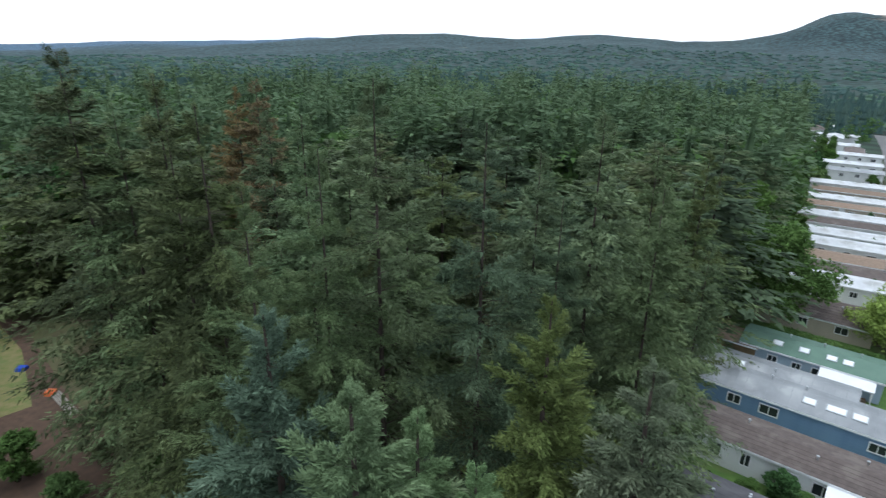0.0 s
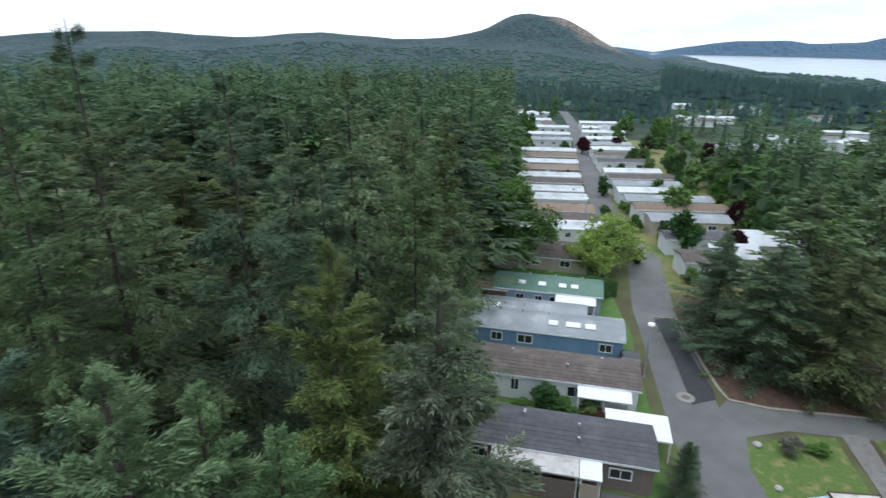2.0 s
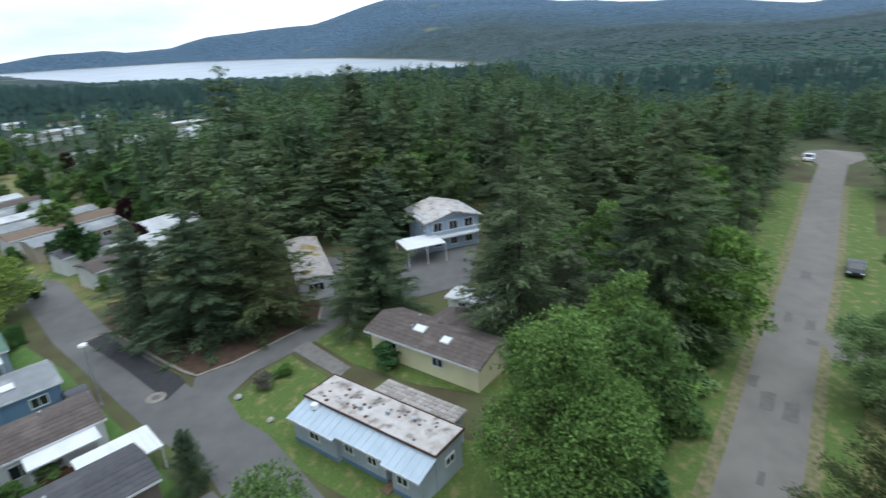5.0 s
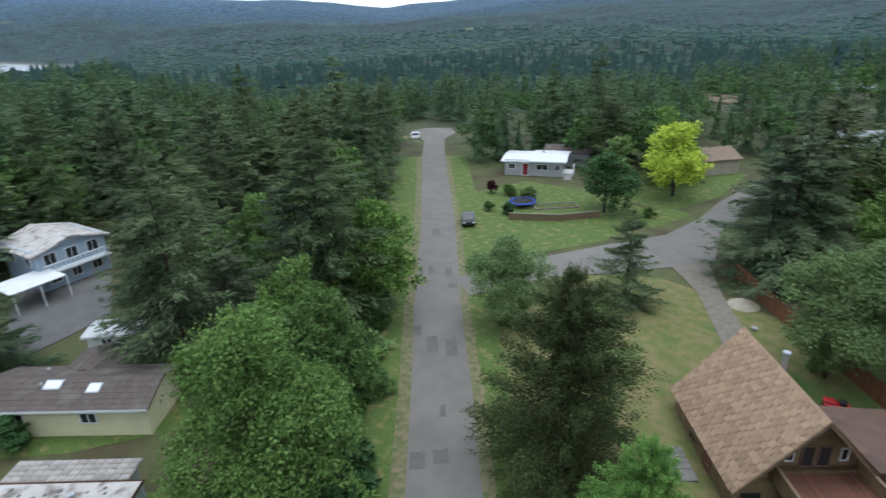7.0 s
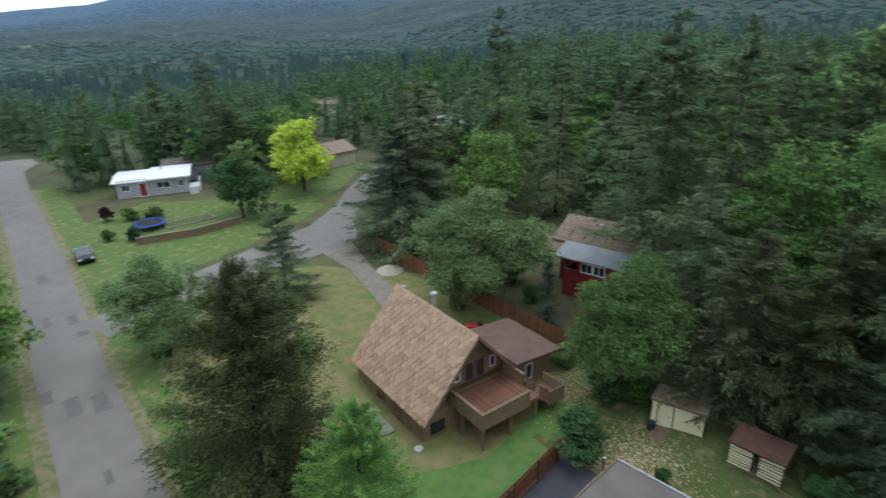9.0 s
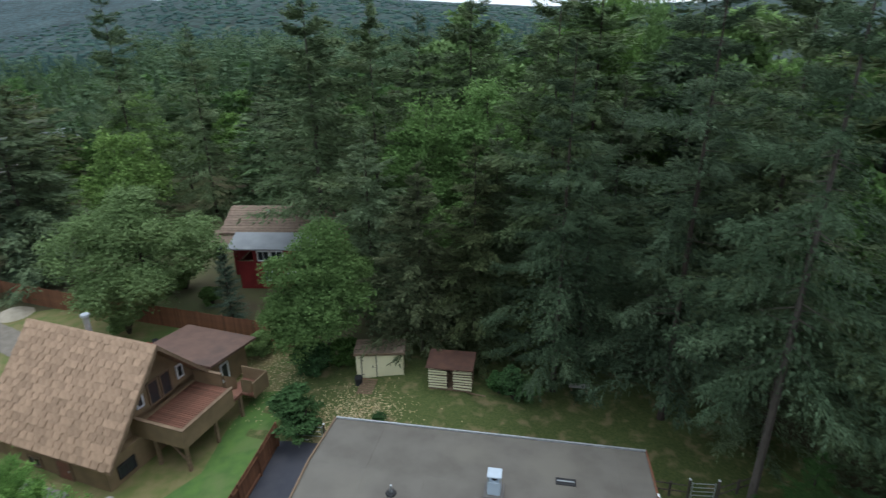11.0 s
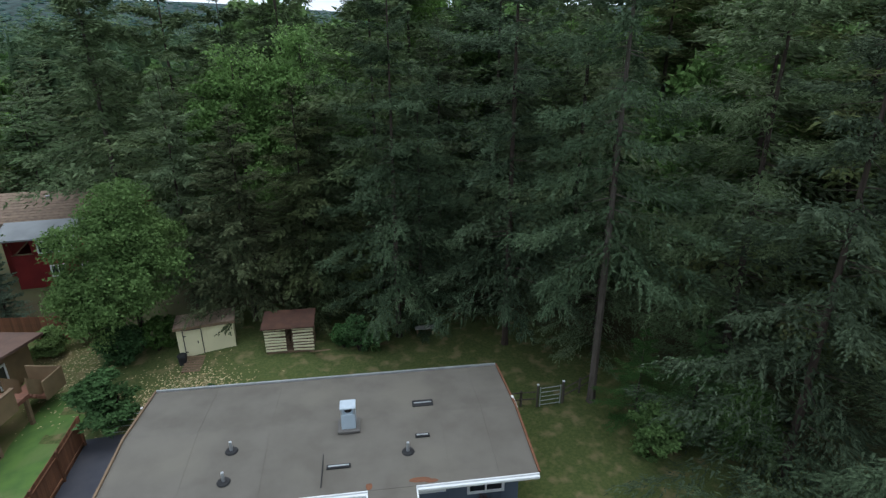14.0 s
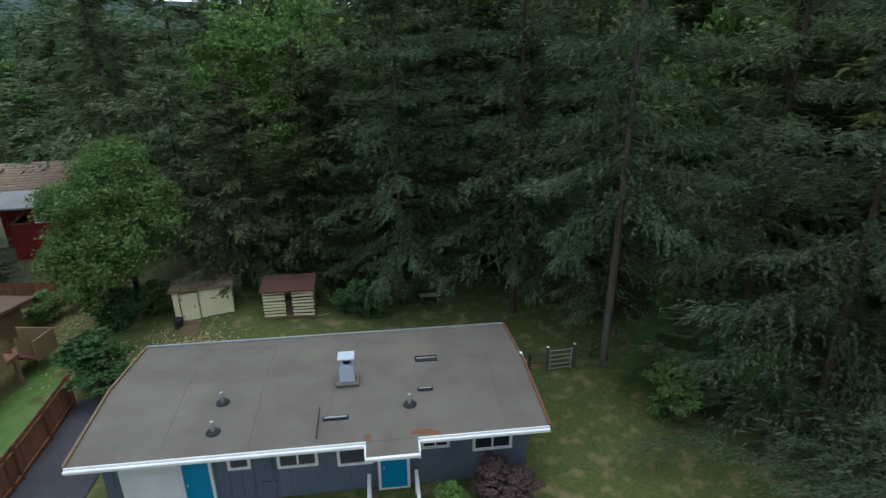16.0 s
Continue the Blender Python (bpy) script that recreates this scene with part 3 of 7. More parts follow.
def conifer_kites(rng, high, radius, limbs, twigs, sprays, size, width, bare=0.12, droop=0.3, lift=0.25, shape=0.8, ragged=0.3, flat=0.38, loose=0.3, thick=0.1):
    """A crown of boughs in loose tiers; each bough is a drooping plume of twigs, each twig a tuft of short needle sprays."""
    u = (np.arange(limbs) + rng.random(limbs)) / limbs
    tiers = max(6, limbs // 7)
    u = 0.68 * u + 0.32 * (np.floor(u * tiers) + 0.5 + rng.normal(0, 0.12, limbs)) / tiers
    u = np.clip(u, 0, 1) ** 1.1
    z0 = high * (bare + (0.985 - bare) * u)
    q = np.clip((z0 / high - bare) / (1 - bare), 0, 1)
    swell = 0.94 + 0.14 * np.sin(u * 17 + rng.random() * 6) * rng.random(limbs)
    ang = np.arange(limbs) * 2.39996 + rng.normal(0, 0.6, limbs)
    side0 = rng.random() * 6.28
    swell *= 1 + 0.14 * np.sin(ang + side0 + u * 3) + 0.1 * np.sin(2 * ang + u * 9)
    reach = radius * ((1 - q) ** shape * np.minimum(1.0, 0.62 + q * 2.2) * (1 - ragged * rng.random(limbs) ** 1.5) * swell * np.minimum(1.0, 0.5 + 5 * (1 - q)) + 0.012)
    out = np.stack([np.cos(ang), np.sin(ang), 0 * ang], 1)
    across = np.stack([-out[:, 1], out[:, 0], 0 * ang], 1)
    rise = lift * (q * 2.2 - 0.2) + rng.normal(0, 0.14, limbs)
    s = np.tile(np.linspace(0.1, 1.0, twigs) ** 0.75, (limbs, 1)) + rng.normal(0, 0.02, (limbs, twigs))
    R = reach[:, None] * s
    bend = rng.normal(0, 0.16, limbs)[:, None]
    p = out[:, None, :] * R[..., None] + across[:, None, :] * (bend * R * s)[..., None]
    sag = droop * (0.35 + 0.65 * (1 - q[:, None])) * (0.6 + 0.8 * rng.random((limbs, 1)))
    p[..., 2] = z0[:, None] + rise[:, None] * R - sag * reach[:, None] * (s ** 1.3 - 0.52 * s ** 4)
    sgn = np.where(np.arange(twigs) % 2 == 0, 1.0, -1.0)[None, :]
    d = out[:, None, :] * (0.45 + 0.6 * s)[..., None] + across[:, None, :] * (sgn * (1.0 - 0.6 * s) * (0.5 + 1.0 * rng.random((limbs, twigs))) + bend)[..., None]
    d[..., 2] += rise[:, None] * 0.6 - sag * 0.55 + rng.normal(0, 0.22, (limbs, twigs))
    d = unit(d)
    ln = (0.3 * reach[:, None] * (1.1 - 0.7 * s) + 0.7 * size * np.clip(0.15 + 4 * (1 - q), 0, 1)[:, None]) * (0.5 + 0.9 * rng.random((limbs, twigs)))
    k = (np.arange(sprays) + 0.3) / sprays
    base = p[:, :, None, :] + d[:, :, None, :] * (ln[..., None] * k)[..., None]
    base[..., 2] -= 0.25 * ln[..., None] * k ** 2
    base += rng.normal(0, 0.16 * size, base.shape)
    base[..., 2] += rng.normal(0, 1.0, base.shape[:3]) * thick
    e = d[:, :, None, :] + rng.normal(0, loose, base.shape) * np.array([1, 1, 0.7])
    e[..., 2] -= 0.1 * k
    e = unit(e)
    taper = np.clip(0.22 + 3.4 * (1 - q), 0, 1)
    sl = size * (0.55 + 0.9 * rng.random(base.shape[:3])) * taper[:, None, None]
    tip = base + e * sl[..., None]
    upish = rng.normal(0, flat, base.shape)
    upish[..., 2] += 1
    side = unit(np.cross(e, upish)) * (sl * width)[..., None]
    # the close inner growth along each bough, which shuts the crown
    nc = 46 if size < 0.25 else 30 if size < 0.5 else 9 if size < 0.9 else 1
    sc = np.tile(0.02 + 0.7 * np.linspace(0, 1, nc) ** 1.4, (limbs, 1)) + rng.normal(0, 0.03, (limbs, nc))
    rc = reach[:, None] * sc
    ib = out[:, None, :] * rc[..., None] + across[:, None, :] * (bend * rc * sc + rng.normal(0, 0.1, (limbs, nc)) * reach[:, None] * (0.4 + sc))[..., None]
    ib[..., 2] = z0[:, None] + rise[:, None] * rc - sag * reach[:, None] * (sc ** 1.3 - 0.52 * sc ** 4) - 0.1 + rng.normal(0, 0.12, (limbs, nc))
    ie = out[:, None, :] + across[:, None, :] * rng.normal(0, 0.55, (limbs, nc))[..., None]
    ie[..., 2] += rise[:, None] - sag * 0.9 - 0.25 + rng.normal(0, 0.3, (limbs, nc))
    ie = unit(ie)
    il = (0.12 + 1.35 * size) * (0.7 + 0.6 * rng.random((limbs, nc))) * (taper ** 1.5)[:, None]
    iu = rng.normal(0, 0.5, ib.shape)
    iu[..., 2] += 0.8
    iside = unit(np.cross(ie, iu)) * (il * 0.18)[..., None]
    whole = [np.concatenate([a.reshape(-1, 3), b.reshape(-1, 3)]) for a, b in ((base, ib), (tip, ib + ie * il[..., None]), (side, iside))]
    return (*whole, np.full(len(whole[0]), 0.45))


def leaf_kites(rng, high, radius, clumps, leaves, size, low=0.22, top=1.0, flat=1.0, hang=0.0, lobes=11):
    """A crown of uneven lobes, each a cluster of leaf clumps, with gaps between them."""
    zc, hz = high * (low + top) / 2, high * (top - low) / 2
    lc = unit(rng.normal(0, 1, (lobes, 3)) + np.array([0, 0, -0.12]))
    lr = radius * (0.24 + 0.2 * rng.random(lobes))
    lp = lc * (0.5 + 0.2 * rng.random(lobes))[:, None] * np.array([radius, radius, hz])
    lp[:, :2] *= (1 - 0.5 * np.clip(lp[:, 2] / hz, -0.3, 1))[:, None]
    lp[0] = (0, 0, hz * 0.62)
    which = np.arange(clumps) % (lobes + 2)
    c = unit(rng.normal(0, 1, (clumps, 3)) + np.array([0, 0, 0.3]))
    cen = np.where((which < lobes)[:, None], lp[np.minimum(which, lobes - 1)], 0.0)
    rr = np.where(which < lobes, lr[np.minimum(which, lobes - 1)], radius * 0.55)
    cen = cen + c * (rr * (0.7 + 0.4 * rng.random(clumps)))[:, None] * np.array([1, 1, 0.85])
    cen[:, 2] = np.clip(cen[:, 2], -hz * 0.98, hz * 0.97) + zc
    cr = radius * (0.09 + 0.13 * rng.random(clumps) ** 1.5)
    d = unit(rng.normal(0, 1, (clumps, leaves, 3)) + np.array([0, 0, 0.35]))
    p = cen[:, None] + d * (cr[:, None] * (0.35 + 0.8 * rng.random((clumps, leaves))))[..., None] * np.array([1, 1, 0.7 * flat])
    a = unit(rng.normal(0, 1, p.shape) + d * 0.5 + np.array([0, 0, -0.3 - hang]))
    ln = size * (0.6 + 0.8 * rng.random(p.shape[:2]))
    up = rng.normal(0, 0.55, p.shape) + d * 0.5 + np.array([0, 0, 0.6])
    side = unit(np.cross(a, up)) * (ln * 0.38)[..., None]
    tip = p + a * ln[..., None]
    return tuple(v.reshape(-1, 3) for v in (p, tip, side)) + (np.full(p.shape[0] * p.shape[1], 0.45),)


def trunk_bm(high, r, limbs=0, rng=None, reach=2.0, sides=8, bare=0.1, lean=0.0):
    bm = bmesh.new()
    steps = [0.0, 0.02, 0.25, 0.5, 0.75, 0.97]
    last = None
    for k, s in enumerate(steps):
        rr = r * (1.35 if k == 0 else 1.0) * (1 - s * 0.93)
        ring = [bm.verts.new((rr * math.cos(2 * math.pi * i / sides) + lean * s * s, rr * math.sin(2 * math.pi * i / sides), s * high - (0.3 if k == 0 else 0))) for i in range(sides)]
        if last:
            for i in range(sides):
                bm.faces.new((last[i], last[(i + 1) % sides], ring[(i + 1) % sides], ring[i]))
        last = ring
    bm.faces.new(last)
    for i in range(limbs):
        z = high * (bare + (0.9 - bare) * rng.random())
        a, ln, up = rng.random() * 6.283, reach * (1 - z / high) * (0.5 + 0.5 * rng.random()) + 0.3, rng.normal(-0.1, 0.15)
        o = Vector((math.cos(a), math.sin(a), up))
        n = Vector((-o.y, o.x, 0)).normalized()
        b0 = Vector((0, 0, z))
        w = 0.035 * (1 - z / high) + 0.012
        e = [bm.verts.new(b0 + n * w), bm.verts.new(b0 - n * w), bm.verts.new(b0 + Vector((0, 0, w * 1.6))), bm.verts.new(b0 + o * ln)]
        for q in ((0, 1, 3), (1, 2, 3), (2, 0, 3)):
            bm.faces.new([e[j] for j in q])
    return bm


TREES = []
CROWNS = {}
CONIFER_LOOK = {"fir": "tall dark green fir with drooping layered limbs", "fir_olive": "olive green conifer with a pointed top", "spruce_blue": "young blue-green pointed spruce", "young": "young pale green fir",
                "fir_brown": "olive-brown tinged tall fir with drooping limbs", "fir_deep": "tall deep blue-green fir with heavy limbs", "grey": "grey-green fir with a loose open crown", "pine": "dark bushy pine with a rounded crown", "rust": "conifer with rusty dying needles"}
LEAF_LOOK = {"maple": "full bright green maple tree", "leaf": "rounded green broadleaved tree", "leaf_dark": "dense dark green broadleaved tree", "yellow": "rounded golden yellow-green tree", "willow": "pale yellow-green weeping tree by the lane",
             "plum": "dark purple-leaved plum tree", "alder": "slender light green broadleaved tree", "silver": "small silvery grey shrub", "lime": "young bright green pointed tree beside the chalet", "cedar": "low bright green cedar with fern-like sprays", "leaf_grey": "open grey-green broadleaved tree by the street"}


def tree_parts(style, kind, lod, variant):
    """The shared trunk and crown meshes of one pattern of tree, one metre of height to a unit of 10."""
    key = (style, kind, lod, variant)
    if key not in CROWNS:
        rng = np.random.default_rng(abs(hash_of(key)))
        near = lod == 0
        if style == "fir":
            k = ((74, 34, 24, 0.16, 0.155), (96, 20, 10, 0.31, 0.2), (76, 10, 5, 0.62, 0.3))[lod]
            kites = conifer_kites(rng, 25, 7.5, *k, bare=0.02, droop=0.58, lift=0.22, ragged=0.36, shape=(0.95, 0.9, 0.78)[lod])
            tr = trunk_bm(25, 0.18, 60 if near else 0, rng, 3.6)
        elif style in ("bare_fir", "high_fir"):
            k = ((72, 34, 24, 0.16, 0.155), (92, 20, 10, 0.31, 0.2), (72, 10, 5, 0.62, 0.3))[lod]
            kites = conifer_kites(rng, 25, 7.3, *k, bare={"bare_fir": 0.15, "high_fir": 0.3}[style], droop=0.52, lift=0.22, ragged=0.4, shape=(0.88, 0.86, 0.76)[lod])
            tr = trunk_bm(25, 0.21 if style == "high_fir" else 0.18, 60 if near else 0, rng, 3.2, bare=0.3 if style == "high_fir" else 0.14)
        elif style == "spire":
            k = ((130, 28, 16, 0.2, 0.16), (90, 14, 6, 0.45, 0.18), (60, 8, 3, 0.9, 0.22))[lod]
            kites = conifer_kites(rng, 25, 7.2, *k, bare=0.02, droop=0.1, lift=0.4, ragged=0.55, shape=0.95, loose=0.35)
            tr = trunk_bm(25, 0.3, 40 if near else 0, rng, 3.0)
        elif style == "pine":
            k = ((215, 28, 12, 0.245, 0.32), (130, 18, 7, 0.5, 0.24), (70, 10, 4, 1.1, 0.24))[lod]
            kites = conifer_kites(rng, 25, 12.0, *k, bare=0.01, droop=0.06, lift=0.4, shape=0.8, ragged=0.3, thick=0.32, loose=0.4)
            tr = trunk_bm(25, 0.5, 40 if near else 0, rng, 3.0)
        elif style == "tall_leaf":
            k = ((460, 80, 0.11), (200, 50, 0.22), (90, 30, 0.38))[lod]
            kites = leaf_kites(rng, 10, 2.6, *k, low=0.1, lobes=16)
            tr = trunk_bm(9, 0.16, 14, rng, 2.0)
        elif style == "weep":
            k = ((260, 70, 0.3), (280, 70, 0.3), (90, 24, 0.55))[lod]
            kites = leaf_kites(rng, 10, 6.0, *k, low=0.05, hang=0.9)
            tr = trunk_bm(8, 0.3, 14, rng, 3.0)
        else:
            k = ((600, 95, 0.15), (260, 50, 0.29), (100, 34, 0.46))[lod]
            kites = leaf_kites(rng, 10, 4.7, *k, low=0.06, lobes=10 + variant % 3 * 2)
            tr = trunk_bm(8.6, 0.22, 18, rng, 3.0)
        CROWNS[key] = (mesh_of(tr, M["bark_grey" if style == "high_fir" else "bark"]), crown_mesh(kites, F[kind]))
    return CROWNS[key]


def hash_of(key):
    v = 7
    for ch in str(key):
        v = (v * 31 + ord(ch)) % 1000003
    return v


TREE_HIGH = {"fir": 25.0, "high_fir": 25.0, "bare_fir": 25.0, "spire": 25.0, "pine": 25.0}


def tree(style, kind, x, y, top, wide=1.0, lod=None, turn=None, label="", name="", scattered=False):
    """A tree whose top stands at the height top over the datum; wide stretches its crown."""
    z = ground(x, y)
    h = top - z
    if lod is None:
        d = math.hypot(x - 1.5, y)
        lod = 0 if d < (26 if scattered else 31 if style in TREE_HIGH else 44) else 1 if d < (66 if scattered else 96) else 2
    n = len(TREES)
    TREES.append((x, y))
    trunk, crown = tree_parts(style, kind, lod, n % (2, 4, 3)[lod])
    conifer = style in TREE_HIGH
    s = h / TREE_HIGH.get(style, 10.0)
    w = s * wide
    ob = thing(name or ("fir_tree" if conifer else "broadleaf_tree"), label or {**LEAF_LOOK, **CONIFER_LOOK}[kind], "tree", x, y, z, (n * 137.5) % 360 if turn is None else turn, group="conifers" if conifer else "broadleaved trees")
    ob.scale = (w, w, s)
    part("trunk", trunk, None, ob)
    part("crown", crown, None, ob)
    return ob


# trees that stand out, each at its own place
for row in (
    ("spire", "spruce_blue", -6.7, 18.9, 23.3, 1.4), ("spire", "young", -2.8, 14.7, 22.9, 1.55), ("spire", "young", -0.8, 15.8, 21.1, 1.35), ("spire", "young", 1.2, 15.2, 19.4, 1.35), ("spire", "fir_olive", 4.2, 19.6, 23.7, 1.25),
    ("spire", "grey", 7.2, 16.5, 22.5, 1.5), ("fir", "fir_brown", -11.9, 27.5, 30.2, 1.1), ("fir", "fir", -5.9, 26.3, 28.4, 1.0), ("fir", "fir", -3.3, 27.0, 31.6, 1.05), ("fir", "fir_deep", 2.0, 26.9, 29.6, 1.1),
    ("fir", "young", -8.7, 34.9, 28.8, 1.0), ("fir", "fir", 9.7, 34.7, 29.2, 1.0), ("fir", "fir", 12.3, 30.6, 25.5, 0.95), ("fir", "fir_olive", 21.4, 45.2, 24.8, 0.75), ("fir", "fir", 18.4, 36.4, 20.0, 0.85), ("bare_fir", "fir_brown", -24.6, 37.7, 32.4, 1.0),
    ("fir", "fir_brown", -18.7, 37.6, 30.7, 1.1), ("fir", "fir", -21.0, 36.5, 28.8, 1.0), ("fir", "fir_brown", -13.4, 27.5, 29.0, 1.05), ("fir", "fir", -8.3, 22.5, 27.3, 1.0), ("fir", "fir", 6.8, 39.4, 25.8, 1.0), ("fir", "fir_deep", 6.2, 28.3, 25.4, 1.1),
    ("fir", "rust", -21.5, 66.6, 28.6, 1.0), ("fir", "rust", -24.5, 68.0, 27.6, 1.0), ("fir", "fir", -14.7, 47.8, 27.4, 1.0), ("fir", "fir", 14.5, 38.0, 26.0, 1.0), ("fir", "fir", 17.0, 41.5, 24.0, 0.9),
    # the clump in the park's corner
    ("fir", "fir_deep", 47.2, 29.6, 13.8, 1.9), ("fir", "fir_deep", 47.6, 35.3, 12.8, 1.75), ("fir", "fir_brown", 50.6, 24.7, 13.7, 2.1), ("fir", "fir_deep", 50.5, 31.0, 12.5, 1.8), ("fir", "fir", 51.5, 38.5, 12.0, 1.5), ("fir", "fir_brown", 54, 29, 12.5, 1.6),
    ("fir", "fir_deep", 52.6, 13.4, 12.2, 2.1), ("fir", "fir_deep", 53.4, 14.2, 9.6, 2.1), ("fir", "fir", 48.2, 15.3, 9.2, 1.35, 0), ("fir", "fir", 99.6, 48.6, 24.6, 1.5), ("fir", "fir", 102.2, 27.1, 23.6, 1.2), ("fir", "fir", 90.2, 32.2, 17.8, 1.1),
    ("fir", "fir", 45.8, -0.6, 18.6, 1.5), ("fir", "fir_deep", 48.2, 0.6, 14.5, 1.4), ("weep", "willow", 51.4, 56.2, 7.9, 1.15), ("round", "leaf", 41.3, 63.8, 12.6, 1.1), ("pine", "fir_deep", 28.3, 21.2, 4.7, 0.85, 0),
    ("fir", "fir", 79.5, 32.3, 16.9, 1.1), ("fir", "fir", 94.2, 16.5, 20.5, 1.1), ("fir", "fir", 84.2, 7.9, 19.9, 1.1),
    ("fir", "fir", 58.8, -3.0, 16.6, 1.8), ("fir", "fir", 60.3, -16.9, 19.8, 1.7), ("fir", "fir", 46.2, -12.6, 18.6, 1.75), ("fir", "fir_deep", 48.0, -11.2, 15.5, 1.7), ("fir", "fir", 66.0, -8.0, 18.0, 1.3), ("fir", "fir", 55.0, -22.0, 15.0, 1.1), ("round", "maple", 16.6, 9.9, 12.0, 0.62), ("fir", "grey", 53.0, 1.0, 12.0, 1.2), ("round", "maple", 45.6, -17.4, 11.4, 0.8), ("round", "maple", 28.2, -2.4, 12.9, 0.95), ("fir", "grey", 46.4, -4.8, 11.0, 1.5),
    ("fir", "fir", 84.1, -33.6, 18.0, 1.2), ("fir", "fir", 94.8, -33.5, 20.4, 1.2), ("fir", "fir", 86.0, 0.0, 19.5, 1.2), ("fir", "fir", 94.6, 17.1, 20.4, 1.2), ("fir", "fir", 102.9, 26.2, 23.1, 1.2), ("fir", "fir", 89.1, -17.2, 20.7, 1.2), ("fir", "fir", 98.8, -44.0, 16.1, 1.2),
    # past the chalet
    ("fir", "fir", 28.5, -53.0, 17.3, 1.75), ("fir", "fir_deep", 30.0, -52.2, 14.8, 1.75), ("fir", "fir", 27.2, -54.6, 14.0, 1.6), ("fir", "fir", 23.6, -70.8, 25.6, 1.0), ("pine", "pine", 21.6, -18.1, 13.3, 1.08, 0), ("pine", "lime", 14.3, -16.3, 8.2, 1.0, 0), ("round", "leaf_grey", 37.5, -25.9, 8.6, 1.0, 0),
    ("fir", "fir", 33.8, -36.9, 9.6, 1.7), ("round", "leaf_grey", 16.4, -42.2, 11.0, 1.12, 0), ("round", "maple", 24.7, -80.9, 13.4, 0.9), ("round", "yellow", 52.8, -67.5, 11.0, 0.95), ("round", "leaf_dark", 53.5, -54.5, 8.4, 1.12), ("round", "leaf_dark", 57.0, -71.5, 9.0, 1.0),
    ("fir", "fir", 78.9, -78.2, 20.0, 1.1), ("fir", "fir", 92.1, -78.8, 16.7, 1.1), ("fir", "fir", 99.6, -69.5, 14.6, 1.1), ("round", "leaf", 3.2, -32.5, 9.6, 0.98), ("spire", "spruce_blue", 10.4, -40.4, 6.3, 1.1),
    ("high_fir", "fir", 2.8, -44.2, 24.4, 1.2), ("bare_fir", "fir", -1.5, -40.6, 24.1, 1.0), ("bare_fir", "fir", -9.6, -43.5, 25.0, 1.05), ("tall_leaf", "alder", -5.0, -38.8, 17.8, 1.0), ("tall_leaf", "alder", -9.4, -38.2, 18.8, 0.95), ("round", "alder", -30.5, -57.5, 19.6, 0.5), ("fir", "fir", 15.0, -67.7, 21.7, 1.1),
    # the wall of firs behind the low house
    ("bare_fir", "fir", -0.2, -35.4, 15.5, 1.3), ("bare_fir", "fir_brown", -2.9, -31.3, 13.9, 1.4), ("fir", "fir", -7.6, -31.0, 12.0, 1.3), ("bare_fir", "fir", -8.6, -33.4, 15.6, 1.2), ("bare_fir", "fir", -11.4, -31.1, 24.7, 1.0), ("bare_fir", "fir", -15.6, -30.4, 18.5, 1.25), ("bare_fir", "fir_deep", -9.9, -25.6, 21.0, 1.15), ("high_fir", "fir_deep", -15.3, -15.2, 26.0, 0.95), ("bare_fir", "fir_deep", -14.9, -21.8, 25.5, 1.05), ("fir", "fir_deep", -12.0, -26.6, 15.0, 1.3), ("fir", "fir", -18.6, -18.4, 17.0, 1.1), ("fir", "fir_brown", -6.3, -30.6, 15.0, 1.3), ("fir", "fir", -18.5, -26.2, 18.0, 1.1), ("bare_fir", "fir", -20.8, -22.9, 27.0, 1.0),
    ("spire", "fir_olive", -9.6, -29.6, 7.3, 1.3), ("fir", "fir", -20.5, -12.0, 24.0, 1.15), ("fir", "fir_deep", -18.0, -7.2, 22.5, 1.15), ("fir", "fir_deep", -15.2, -1.5, 21.0, 1.1), ("fir", "fir", -20.5, -2.0, 24.0, 1.1), ("fir", "fir", -23.3, -41.5, 15.0, 1.2),
    ("bare_fir", "fir", -6.2, -47.1, 22.5, 1.0), ("fir", "fir", 2.5, -50.9, 20.6, 1.1), ("bare_fir", "fir", -25.0, -29.0, 19.0, 1.1), ("round", "alder", -20.2, -42.0, 24.0, 0.5, 0), ("round", "alder", -24.5, -44.0, 23.5, 0.5, 0), ("round", "alder", -37.5, -27.8, 25.5, 0.55, 0), ("round", "alder", -40.0, -23.8, 25.0, 0.5, 0), ("fir", "fir", -27.0, -16.0, 26.0, 1.1), ("round", "leaf", -17.5, -9.0, 4.0, 0.9), ("fir", "cedar", -15.9, -13.0, 5.2, 1.8, 0), ("fir", "cedar", -17.2, -11.0, 6.4, 1.5, 0),
):
    tree(*row)

